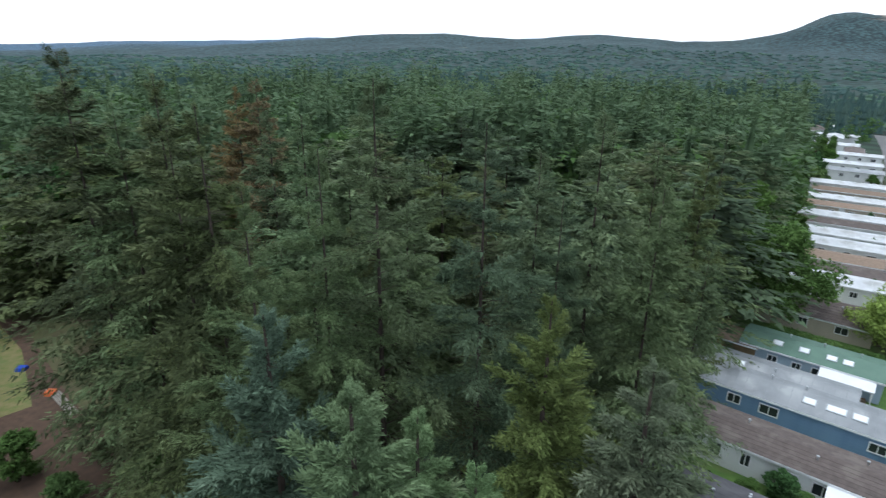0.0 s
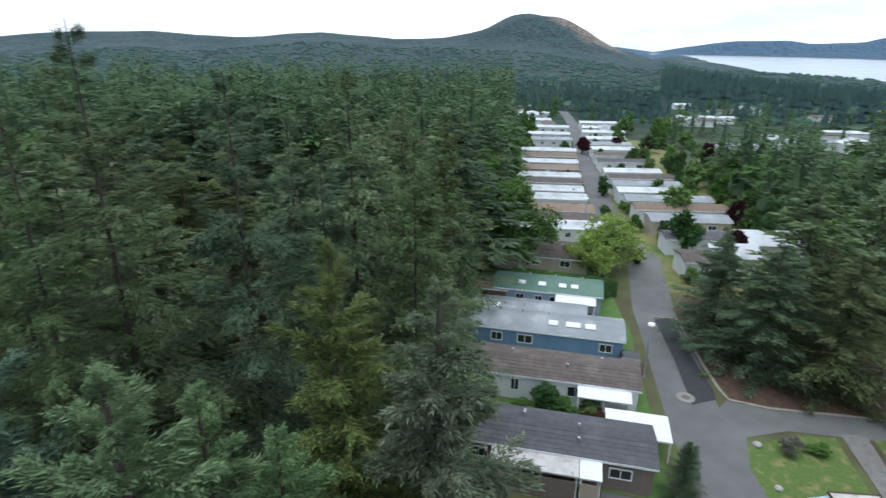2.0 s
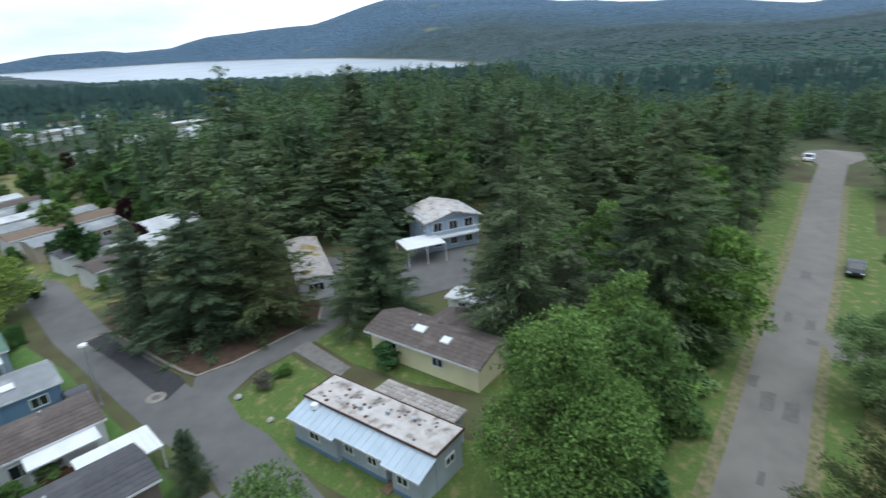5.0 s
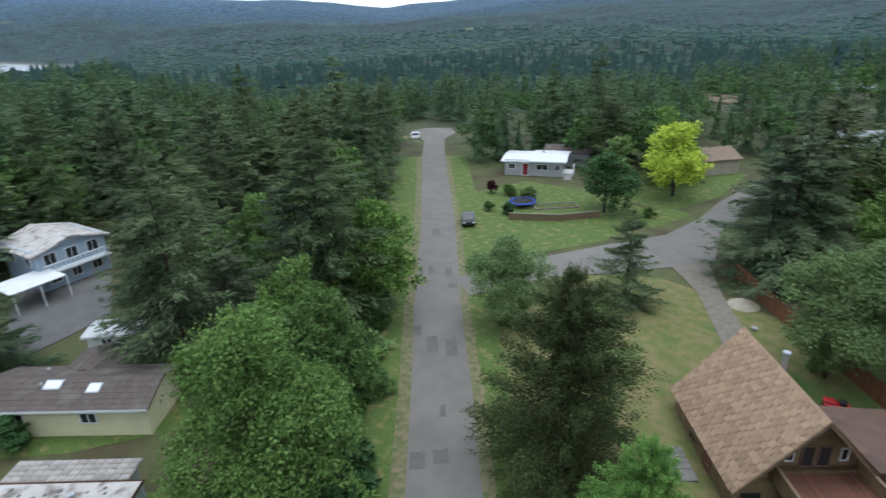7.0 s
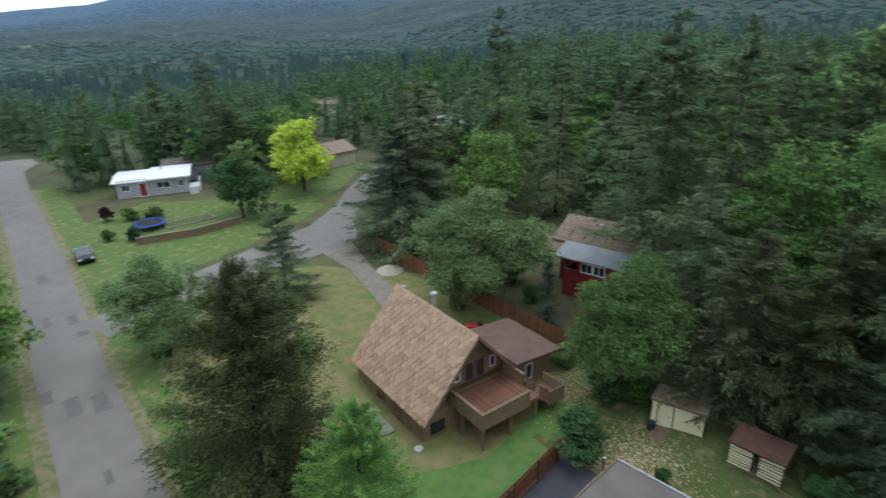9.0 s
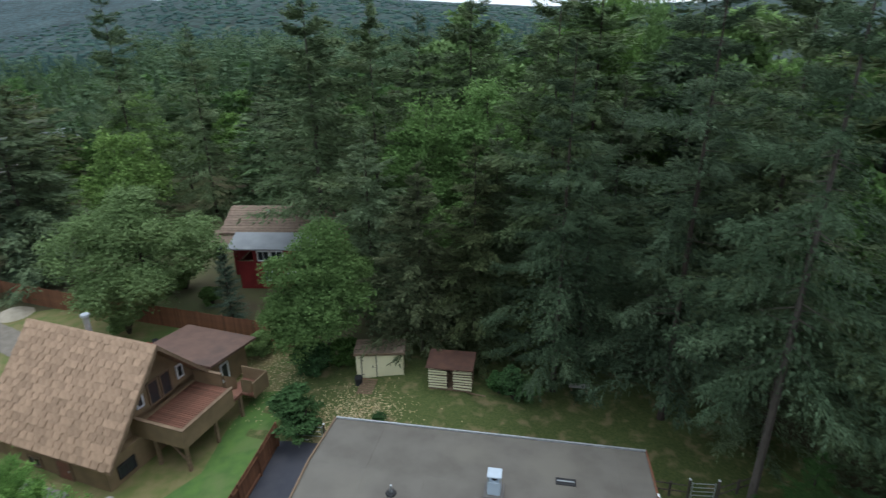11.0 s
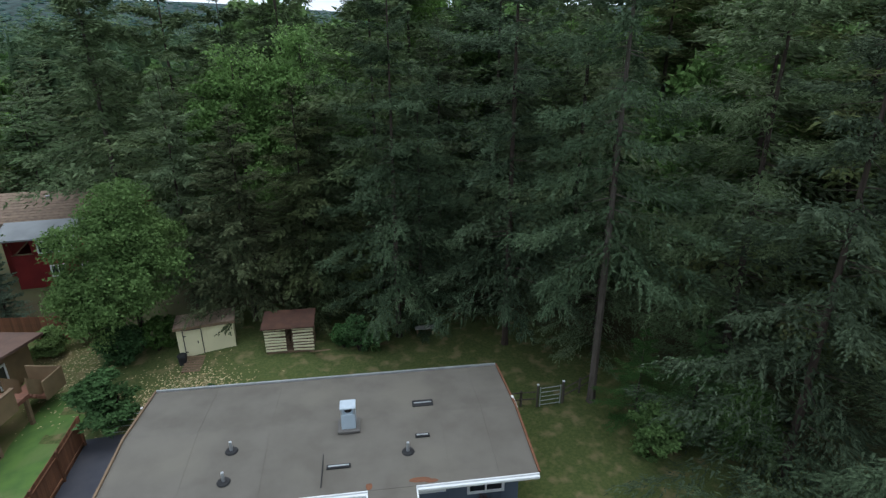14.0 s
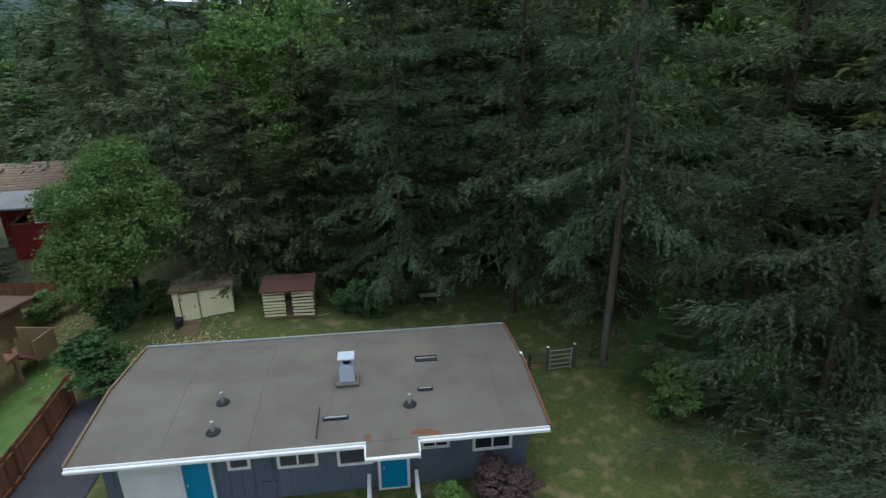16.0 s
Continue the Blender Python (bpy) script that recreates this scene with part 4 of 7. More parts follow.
CLEAR = [(10, -41, 5), (12, -45, 6), (31, -49, 6), (35, -53, 5), (23, -55, 5), (14, -28, 13), (26, -30, 12), (34, -24, 8), (60, -45, 14), (52, -52, 9), (45, -58, 9), (70, -60, 10), (-3, -16, 12), (1, -26, 8), (-7, -25, 6), (-13, -9, 8), (34, 12, 12), (42, 18, 9), (43, 9, 8), (66, 8, 11), (75, 6, 8), (64, 23, 11),
         (0, 0, 11), (14, 2, 11), (9, -6, 10), (-36, 42, 12), (-48, 52, 12), (9, -48, 9), (24, -44, 7), (56, -84, 7), (47, -114, 7), (37, -40, 7), (21, 19, 8), (26, 10, 8), (-28, 33, 7), (9, -52, 9), (12, -58, 7), (7.5, -39, 5), (52, -41, 8), (44, -36.5, 5.5), (38.4, 0, 5), (57, -62, 7), (20.4, 35.8, 5), (38.8, -32.5, 5), (51.2, -73.7, 4), (79.5, -56, 7)]


def near_line(x, y, line, w):
    for (x0, y0), (x1, y1) in zip(line, line[1:]):
        dx, dy = x1 - x0, y1 - y0
        k = min(1, max(0, ((x - x0) * dx + (y - y0) * dy) / (dx * dx + dy * dy)))
        if (x - x0 - k * dx) ** 2 + (y - y0 - k * dy) ** 2 < w * w:
            return True
    return False


def in_park(x, y):
    s, w = (x - 36) * 0.58 + (y - 31) * 0.81, (x - 36) * 0.81 - (y - 31) * 0.58
    return -14 < s < 195 and (-20 if s > -4 else -15) < w < (27 if s > 22 else 14)


def free(x, y):
    return not (in_park(x, y) or any((x - a) ** 2 + (y - b) ** 2 < r * r for a, b, r in CLEAR) or near_line(x, y, STREET, 7.5) or near_line(x, y, [(46, -28), (40, -52), (48, -90), (54, -122)], 5.5) or near_line(x, y, PARK, 5))


rnd = random.Random(5)
tries = 0
grid = {}
for x, y in TREES:
    grid.setdefault((int(x // 6), int(y // 6)), []).append((x, y))
while tries < 9000 and len(TREES) < 470:
    tries += 1
    r, a = 14 + 86 * rnd.random() ** 0.7, 2 * math.pi * rnd.random()
    x, y = r * math.cos(a), r * math.sin(a)
    az = math.degrees(math.atan2(-x, y))
    if not free(x, y):
        continue
    gap = (4.6 if az > 95 or az < -170 else 6.2) if r < 60 else 5.7
    if any((x - p) ** 2 + (y - q) ** 2 < gap * gap for i in (-1, 0, 1) for j in (-1, 0, 1) for p, q in grid.get((int(x // 6) + i, int(y // 6) + j), [])):
        continue
    west = -35 < az < 60
    if 60 <= az <= 100 and r < 60:
        continue
    high = (rnd.uniform(17, 25) if r < 55 else rnd.uniform(15, 22)) if west else (rnd.uniform(20, 27) if az > 100 else rnd.uniform(13, 19) if az < -150 else rnd.uniform(11, 17))
    if west and (r < 36 or (az > 25 and r < 46)):
        continue
    gardens = r > 50 and -188 < (az if az < 0 else az - 360) < -142
    if gardens:
        high = rnd.uniform(8, 16)
        if rnd.random() < 0.3:
            continue
    if r > 40 and az > 125 and rnd.random() < 0.5:
        high *= 0.7
    broad = rnd.random() < (0.6 if gardens else 0.55 if az > 130 and r > 38 else 0.06 if west else 0.42 if az < -150 else 0.5 if az < -55 else 0.22)
    grid.setdefault((int(x // 6), int(y // 6)), []).append((x, y))
    z = ground(x, y)
    if broad:
        if r > 46 and (az > 100 or az < -165):
            tree("tall_leaf", rnd.choice(["alder", "alder", "maple"]), x, y, z + high * rnd.uniform(0.75, 1.0), rnd.uniform(1.0, 1.3), scattered=True)
        else:
            tree("round", rnd.choice(["leaf", "leaf", "maple", "maple", "leaf_dark"]), x, y, z + high * rnd.uniform(0.5, 0.8), rnd.uniform(0.65, 0.95), scattered=True)
    else:
        tree(rnd.choice(["fir", "fir", "bare_fir"]), ("young" if rnd.random() < 0.25 and r > 36 and (az > 130 or az < -160) else "fir") if rnd.random() < 0.6 else rnd.choice(["fir_olive", "fir_deep", "fir_brown"]), x, y, z + high, rnd.uniform(1.4, 1.9) * (1.15 if r > 50 else 1.0), scattered=True)


def far_woods():
    """Thousands of distant trees, one by one, out to the hills."""
    rng = np.random.default_rng(11)

    def cone(high, wide, tiers, sides):
        """A ragged solid fir of stacked skirts."""
        out = []
        for t in range(tiers):
            z0, z1 = high * (0.08 + 0.8 * t / tiers), high * min(1.0, 0.08 + 0.8 * (t + 1.7) / tiers)
            w = wide * (1 - t / (tiers + 0.4))
            ring = [np.array([w * rng.uniform(0.7, 1.15) * math.cos(6.2832 * (i + 0.5 * (t % 2)) / sides), w * rng.uniform(0.7, 1.15) * math.sin(6.2832 * (i + 0.5 * (t % 2)) / sides), z0 + rng.uniform(-0.6, 0.6)]) for i in range(sides)]
            top = np.array([rng.uniform(-0.2, 0.2), rng.uniform(-0.2, 0.2), z1])
            out += [np.stack([ring[i], ring[(i + 1) % sides], top]) for i in range(sides)]
        return np.stack(out)

    def lump(high, wide, sides=6):
        """A rounded clump of crowns."""
        rings = [[np.array([w * rng.uniform(0.8, 1.2) * math.cos(6.2832 * (i + o) / sides), w * rng.uniform(0.8, 1.2) * math.sin(6.2832 * (i + o) / sides), z + rng.uniform(-0.8, 0.8)]) for i in range(sides)] for w, z, o in ((wide, 0.0, 0), (wide * 0.72, high * 0.62, 0.5))]
        top = np.array([rng.uniform(-1, 1), rng.uniform(-1, 1), high])
        out = []
        for i in range(sides):
            a, b = rings[0][i], rings[0][(i + 1) % sides]
            c, d = rings[1][i], rings[1][(i + 1) % sides]
            out += [np.stack([a, b, c]), np.stack([b, d, c]), np.stack([c, d, top])]
        return np.stack(out)

    near_fir = [np.concatenate([cone(19.5, 2.4, 5, 6), corners(conifer_kites(rng, 22, 6.2, 50, 5, 2, 1.0, 0.28, bare=0.04, droop=0.45, ragged=0.3, shape=0.66))]) for k in range(5)]
    near_leaf = [corners(leaf_kites(rng, 14, 5.5, 44, 9, 1.0)) for k in range(3)]
    far_fir = [lump(6.5, 9.0) for k in range(4)]
    mid_fir = [cone(19, 5.2, 3, 6) for k in range(5)]
    far_leaf = [lump(5.5, 10) for k in range(3)]
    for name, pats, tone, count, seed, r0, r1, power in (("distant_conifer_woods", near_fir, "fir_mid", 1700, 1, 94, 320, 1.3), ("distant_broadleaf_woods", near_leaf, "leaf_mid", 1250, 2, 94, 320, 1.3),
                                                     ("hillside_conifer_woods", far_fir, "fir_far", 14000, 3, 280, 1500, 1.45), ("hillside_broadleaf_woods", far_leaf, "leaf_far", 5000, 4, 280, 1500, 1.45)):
        r2 = random.Random(seed)
        chunks = []
        n = 0
        while n < count:
            r = r0 + (r1 - r0) * r2.random() ** power
            a = r2.uniform(-215, 52)
            x, y = -r * math.sin(radians(a)), r * math.cos(radians(a))
            if not free(x, y):
                continue
            z = ground(x, y)
            if z < SEA_Z + 5:
                continue
            tall = 1.15 if -40 < a < 60 else (0.8 if a > -92 else 0.62 if a > -165 else 0.9)
            k = r2.uniform(0.7, 1.1) * (tall if r < 300 else 0.72 if r < 650 else 0.55)
            if 150 < r < 340 and -66 < a < -32:
                if r2.random() < 0.6:
                    continue
                k *= 0.55
            th = r2.random() * 6.28
            rot = np.array([[math.cos(th), -math.sin(th), 0], [math.sin(th), math.cos(th), 0], [0, 0, 1]])
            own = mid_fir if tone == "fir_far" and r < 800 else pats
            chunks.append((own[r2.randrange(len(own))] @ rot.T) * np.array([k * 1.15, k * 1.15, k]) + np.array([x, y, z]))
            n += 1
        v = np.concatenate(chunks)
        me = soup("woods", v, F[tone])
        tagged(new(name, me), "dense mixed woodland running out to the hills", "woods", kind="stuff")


far_woods()


# ---- houses ----
def ring_bm(w, h, t, d0, d1):
    """A frame in the x-z plane, centred, of members t wide, from depth d0 to d1."""
    bm = box(-w / 2, w / 2, d0, d1, h / 2 - t, h / 2)
    box(-w / 2, w / 2, d0, d1, -h / 2, -h / 2 + t, bm=bm)
    box(-w / 2, -w / 2 + t, d0, d1, -h / 2 + t, h / 2 - t, bm=bm)
    box(w / 2 - t, w / 2, d0, d1, -h / 2 + t, h / 2 - t, bm=bm)
    return bm


WIN = {}


def window(parent, x, y, z, w, h, turn=0.0, frame_mat=None, bars=1, t=0.09, name="window"):
    """A window whose outside looks along -y before it is turned; its frame stands proud of the wall."""
    frame_mat = frame_mat or M["white"]
    key = (round(w, 2), round(h, 2), bars, frame_mat.name, t)
    if key not in WIN:
        bm = ring_bm(w, h, t, -0.06, 0.02)
        for k in range(bars):
            bx = -w / 2 + w * (k + 1) / (bars + 1)
            box(bx - 0.03, bx + 0.03, -0.045, 0.01, -h / 2 + t, h / 2 - t, bm=bm)
        WIN[key] = (mesh_of(bm, frame_mat), mesh_of(box(-w / 2 + t * 0.9, w / 2 - t * 0.9, -0.02, 0.0, -h / 2 + t * 0.9, h / 2 - t * 0.9), M["glass"]))
    f, p = WIN[key]
    ob = part(name, f, None, parent, at=pose(x, y, z, 0, 0, turn))
    part("pane", p, None, ob)
    return ob


def door(parent, x, y, z0, w, h, turn, material, frame_mat=None, label=""):
    leaf = part("door", box(-w / 2, w / 2, -0.05, 0.02, 0, h, 0.01), material, parent, label, at=pose(x, y, z0, 0, 0, turn))
    part("door_frame", ring_bm(w + 0.2, h + 0.1, 0.1, -0.07, 0.02), frame_mat or M["white"], leaf, at=pose(0, 0, h / 2 + 0.05))
    part("handle", box(w / 2 - 0.14, w / 2 - 0.08, -0.1, -0.05, 0.95, 1.05, 0.01), M["vent"], leaf, "metal door handle")
    return leaf


def gable_roof(L, W, z, rise, over, thick=0.14, x0=0.0, axis="x"):
    """A gable roof whose ridge runs along x over a plan L by W."""
    s = rise / (W / 2)
    a = -over
    outline = [(a, z - s * over), (W / 2, z + rise), (W + over, z - s * over), (W + over, z - s * over - thick), (W / 2, z + rise - thick * 1.1), (a, z - s * over - thick)]
    return prism(outline, "x", x0 - over, x0 + L + over)


def roof_ribs(L, W, z, rise, over, step, parent, material, name="roof_seam"):
    """Standing seams, or the laps of shingle courses, on both slopes."""
    s = rise / (W / 2)
    x = -over + step
    meshes = [mesh_of(prism([(-over, z - s * over + 0.002), (W / 2, z + rise + 0.002), (W / 2, z + rise + 0.035), (-over, z - s * over + 0.035)], "x", -0.02, 0.02), material),
              mesh_of(prism([(W / 2, z + rise + 0.002), (W + over, z - s * over + 0.002), (W + over, z - s * over + 0.035), (W / 2, z + rise + 0.035)], "x", -0.02, 0.02), material)]
    while x < L + over - 0.05:
        for me in meshes:
            part(name, me, None, parent, at=pose(x, 0, 0))
        x += step


def shingle_rows(L, W, z, rise, over, parent, material, step=0.42, name="shingle_course"):
    s = rise / (W / 2)
    run = W / 2 + over
    n = int(math.hypot(run, run * s) / step)
    for side in (0, 1):
        for k in range(n):
            f0, f1 = k / n, (k + 1.12) / n
            f1 = min(f1, 1.0)
            y0, y1 = W / 2 + (run * f0) * (1 if side else -1), W / 2 + (run * f1) * (1 if side else -1)
            z0, z1 = z + rise - s * run * f0, z + rise - s * run * f1
            o = [(y0, z0 + 0.004), (y1, z1 + 0.028), (y1, z1 + 0.006), (y0, z0 + 0.001)]
            part(name, prism(o, "x", -over, L + over), material, parent)


HOUSE = {
    "siding_white": mat("white_lap_siding", (0.72, 0.73, 0.72), (0.64, 0.65, 0.64), 0.6, 0.6),
    "siding_blue": mat("blue_siding", (0.16, 0.25, 0.38), (0.13, 0.21, 0.33), 0.8, 0.6),
    "siding_pale_blue": mat("pale_blue_siding", (0.38, 0.46, 0.55), (0.33, 0.41, 0.5), 0.8, 0.6),
    "siding_ice": mat("ice_blue_siding", (0.52, 0.58, 0.62), (0.45, 0.51, 0.55), 0.7, 0.6, c3=(0.4, 0.45, 0.48), big=0.4),
    "siding_grey": mat("slate_blue_siding", (0.12, 0.145, 0.185), (0.1, 0.125, 0.165), 0.8, 0.7),
    "siding_taupe": mat("taupe_siding", (0.2, 0.165, 0.14), (0.17, 0.14, 0.12), 0.8, 0.7),
    "siding_brown": mat("brown_stained_siding", (0.25, 0.175, 0.1), (0.19, 0.135, 0.078), 1.2, 0.8, 0.2, 20),
    "siding_red": mat("dark_red_siding", (0.22, 0.025, 0.025), (0.17, 0.02, 0.022), 1.0, 0.7),
    "siding_cream": mat("cream_siding", (0.76, 0.71, 0.46), (0.7, 0.65, 0.42), 0.8, 0.7),
    "siding_stone": mat("pale_stone_grey_siding", (0.4, 0.4, 0.41), (0.34, 0.34, 0.35), 0.8, 0.7),
    "roof_snow": mat("clean_white_roof", (0.72, 0.73, 0.75), (0.66, 0.67, 0.69), 0.6, 0.6),
    "siding_tan": mat("tan_siding", (0.46, 0.4, 0.32), (0.4, 0.35, 0.28), 0.8, 0.7),
    "roof_brown": mat("brown_shingle_roof", (0.13, 0.105, 0.095), (0.1, 0.082, 0.075), 2.5, 0.95, 0.5, 30, c3=(0.16, 0.135, 0.12), big=0.3, per_object=0.1),
    "roof_redbrown": mat("red_brown_roofing", (0.16, 0.1, 0.078), (0.135, 0.085, 0.068), 1.5, 0.9, 0.3, 40, c3=(0.1, 0.07, 0.06), big=0.3),
    "roof_dark": mat("charcoal_shingle_roof", (0.098, 0.096, 0.104), (0.08, 0.078, 0.084), 2.5, 0.95, 0.5, 30, c3=(0.115, 0.113, 0.12), big=0.3, per_object=0.1),
    "roof_grey": mat("mottled_grey_metal_roof", (0.27, 0.285, 0.295), (0.21, 0.22, 0.23), 0.7, 0.6, c3=(0.36, 0.37, 0.375), big=0.5),
    "roof_green": mat("green_metal_roof", (0.12, 0.2, 0.15), (0.1, 0.17, 0.13), 0.8, 0.6),
    "roof_white": mat("white_coated_roof", (0.58, 0.59, 0.6), (0.48, 0.49, 0.5), 0.6, 0.6, c3=(0.36, 0.36, 0.35), big=0.6),
    "roof_tan": mat("tan_shingle_roof", (0.25, 0.182, 0.134), (0.18, 0.132, 0.098), 3.5, 0.9, 0.5, 30, per_object=0.14),
    "roof_stained": mat("stained_white_roof", (0.55, 0.52, 0.5), (0.42, 0.38, 0.35), 1.2, 0.85, c3=(0.2, 0.17, 0.15), big=0.9),
    "roof_mossy": mat("mossy_old_shingle_roof", (0.36, 0.33, 0.31), (0.26, 0.24, 0.22), 2.0, 0.9, 0.5, 20, c3=(0.22, 0.16, 0.045), big=0.25, per_object=0.2),
    "roof_metal_blue": mat("pale_blue_metal_roof", (0.47, 0.55, 0.62), (0.41, 0.49, 0.56), 0.8, 0.5),
    "cedar_shake": mat("cedar_shakes", (0.39, 0.265, 0.175), (0.3, 0.2, 0.13), 4.0, 0.9, 0.6, 20, per_object=0.17),
    "membrane": mat("grey_brown_roof_membrane", (0.15, 0.137, 0.118), (0.124, 0.112, 0.095), 0.9, 0.95, 0.4, 60, c3=(0.162, 0.148, 0.124), big=0.35),
    "teal": mat("bright_blue_door_paint", (0.012, 0.24, 0.42), (0.01, 0.21, 0.38), 1.0, 0.4),
    "deck": mat("red_brown_deck_boards", (0.2, 0.09, 0.06), (0.15, 0.075, 0.05), 2.0, 0.8, 0.3, 20, per_object=0.2),
    "cap_blue": mat("pale_blue_metal_cap", (0.5, 0.56, 0.62), (0.42, 0.48, 0.54), 3.0, 0.5),
    "rust_dark": mat("dark_rusty_metal", (0.1, 0.05, 0.034), (0.075, 0.04, 0.03), 3.0, 0.85, 0.3, 20, c3=(0.13, 0.066, 0.042)),
    "rust": mat("rust_stain", (0.2, 0.085, 0.045), (0.14, 0.07, 0.042), 5.0, 0.9),
    "tarp": mat("blue_tarpaulin", (0.02, 0.07, 0.42), (0.015, 0.05, 0.34), 2.0, 0.5),
    "orange": mat("orange_plastic", (0.55, 0.13, 0.03), (0.45, 0.1, 0.03), 2.0, 0.5),
    "red": mat("red_plastic", (0.5, 0.03, 0.03), (0.4, 0.03, 0.03), 2.0, 0.4),
    "car_black": mat("black_car_paint", (0.012, 0.013, 0.016), (0.015, 0.016, 0.02), 1.0, 0.15, spec=0.6),
    "car_white": mat("white_car_paint", (0.75, 0.76, 0.78), (0.7, 0.71, 0.73), 1.0, 0.2, spec=0.6),
    "lens_red": mat("red_tail_lens", (0.4, 0.01, 0.01), (0.35, 0.01, 0.01), 1.0, 0.2),
}


def siding(parent, L, W, h, material, x0=0.0, y0=0.0, step=0.32, z0=0.0, upright=False, name="siding_board"):
    """Lapped boards, or upright battens, laid over the walls of a plan L by W."""
    if upright:
        me = mesh_of(box(-0.02, 0.02, -0.022, 0.0, z0, h), material)
        x = x0 + step
        while x < x0 + L:
            part(name, me, None, parent, at=pose(x, y0, 0))
            x += step
        y = y0 + step
        while y < y0 + W:
            part(name, me, None, parent, at=pose(x0, y, 0, 0, 0, -90))
            y += step
        return
    front = mesh_of(prism([(0.0, 0.0), (-0.025, 0.0), (-0.006, step * 0.97), (0.0, step * 0.97)], "x", x0, x0 + L), material)
    end = mesh_of(prism([(0.0, 0.0), (-0.025, 0.0), (-0.006, step * 0.97), (0.0, step * 0.97)], "x", -W, 0), material)
    z = z0
    while z < h - step * 0.5:
        part(name, front, None, parent, at=pose(0, y0, z))
        part(name, end, None, parent, at=pose(x0, y0, z, 0, 0, -90))
        z += step


def mobile_home(x, y, turn, L, W, roof, wall, label, h=2.55, rise=0.55, windows=(), ribs=0.0, boards=True, door_at=None, vents=(), skylights=(), over=0.25, near=True, group="mobile homes", name="mobile_home", lap=0.0, end_windows=(), lane_end=False):
    """A long low home: x runs from its end at the lane, y across it; the near long side is y = 0."""
    if lane_end:
        # given from its end at the lane, with turn pointing away from it: measure from the far end instead
        x, y, turn = x + L * math.cos(radians(turn)), y + L * math.sin(radians(turn)), turn - 180
        windows, vents, skylights = [(L - a, *b) for a, *b in windows], [(L - a, b) for a, b in vents], [(L - a, *b) for a, *b in skylights]
        door_at = L - door_at if door_at else None
    ob = thing(name, label, "mobile home", x, y, None, turn, group)
    part("wall", box(0, L, 0, W, -0.4, h + 0.02), HOUSE[wall], ob)
    for gx0, gx1 in ((0.0, 0.1), (L - 0.1, L)):
        part("gable", prism([(0, h + 0.021), (W, h + 0.021), (W / 2, h + rise)], "x", gx0, gx1), HOUSE[wall], ob)
    part("roof", gable_roof(L, W, h + 0.14, rise, over), HOUSE[roof], ob)
    part("fascia", box(-over + 0.02, L + over - 0.02, -over - 0.03, -over, h - 0.06 - rise / (W / 2) * over, h + 0.12 - rise / (W / 2) * over), M["white"], ob)
    if near and boards:
        siding(ob, L, W, h, HOUSE[wall])
    if ribs:
        roof_ribs(L, W, h + 0.14, rise, over, ribs, ob, HOUSE[roof])
    if lap:
        shingle_rows(L, W, h + 0.14, rise, over, ob, HOUSE[roof], lap)
    for wx, ww, wh in windows:
        window(ob, wx, -0.03, 1.55, ww, wh, 0, bars=2 if ww > 1.6 else 1)
    for wy, ww, wh in end_windows:
        window(ob, L + 0.03 if lane_end else -0.03, wy, 1.55, ww, wh, 90 if lane_end else -90, bars=2 if ww > 1.6 else 1)
    if door_at:
        door(ob, door_at, -0.02, 0.35, 0.85, 1.95, 0, M["white"])
        part("step", box(door_at - 0.6, door_at + 0.6, -1.0, -0.03, -0.3, 0.3, 0.02), M["wood"], ob)
    s = rise / (W / 2)
    for vx, vy in vents:
        zz = h + 0.14 + rise - s * abs(vy - W / 2)
        v = part("vent_pipe", tube(0.06, 0.06, 0, 0.34, 8), M["vent"], ob, at=pose(vx, vy, zz - 0.04))
        part("vent_cap", tube(0.13, 0.1, 0.34, 0.42, 8), M["vent"], v)
    for kx, ky, kw in skylights:
        zz = h + 0.14 + rise - s * abs(ky - W / 2)
        sl = part("skylight", box(-kw / 2, kw / 2, -0.35, 0.35, 0, 0.12, 0.04), M["skylight"], ob, at=pose(kx, ky, zz, math.degrees(math.atan(s)) * (1 if ky < W / 2 else -1)))
        part("skylight_kerb", ring_bm(kw + 0.14, 0.84, 0.06, -0.08, 0.05), M["vent"], sl, at=pose(0, 0, 0.0, -90))
    return ob


def awning(x, y, turn, L, D, z, roof, label, slope=0.12, posts=2, name="carport", ribs=0.0, base=None, screen=""):
    """A flat awning on posts: L along x, D outward along -y."""
    ob = thing(name, label, "awning", x, y, base, turn)
    part("roof", prism([(0, z), (-D, z - slope * D), (-D, z - slope * D - 0.12), (0, z - 0.1)], "x", 0, L), HOUSE[roof] if roof in HOUSE else M[roof], ob)
    for k in range(posts):
        px = 0.12 + (L - 0.24) * k / max(1, posts - 1)
        part("post", box(px - 0.05, px + 0.05, -D + 0.1, -D + 0.2, -0.3, z - slope * (D - 0.15) - 0.1, 0.01), M["white"], ob)
        part("post", box(px - 0.05, px + 0.05, -0.25, -0.15, -0.3, z - slope * 0.2 - 0.1, 0.01), M["white"], ob)
    if screen:
        part("screen", box(0.15, L - 0.15, -D + 0.06, -D + 0.12, -0.3, z - slope * D - 0.55), HOUSE[screen], ob, "boarded porch screen")
    if ribs:
        q = ribs
        me = mesh_of(prism([(0, z + 0.002), (-D, z - slope * D + 0.002), (-D, z - slope * D + 0.04), (0, z + 0.04)], "x", -0.02, 0.02), HOUSE[roof] if roof in HOUSE else M[roof])
        while q < L - 0.05:
            part("roof_seam", me, None, ob, at=pose(q, 0, 0))
            q += ribs
    return ob


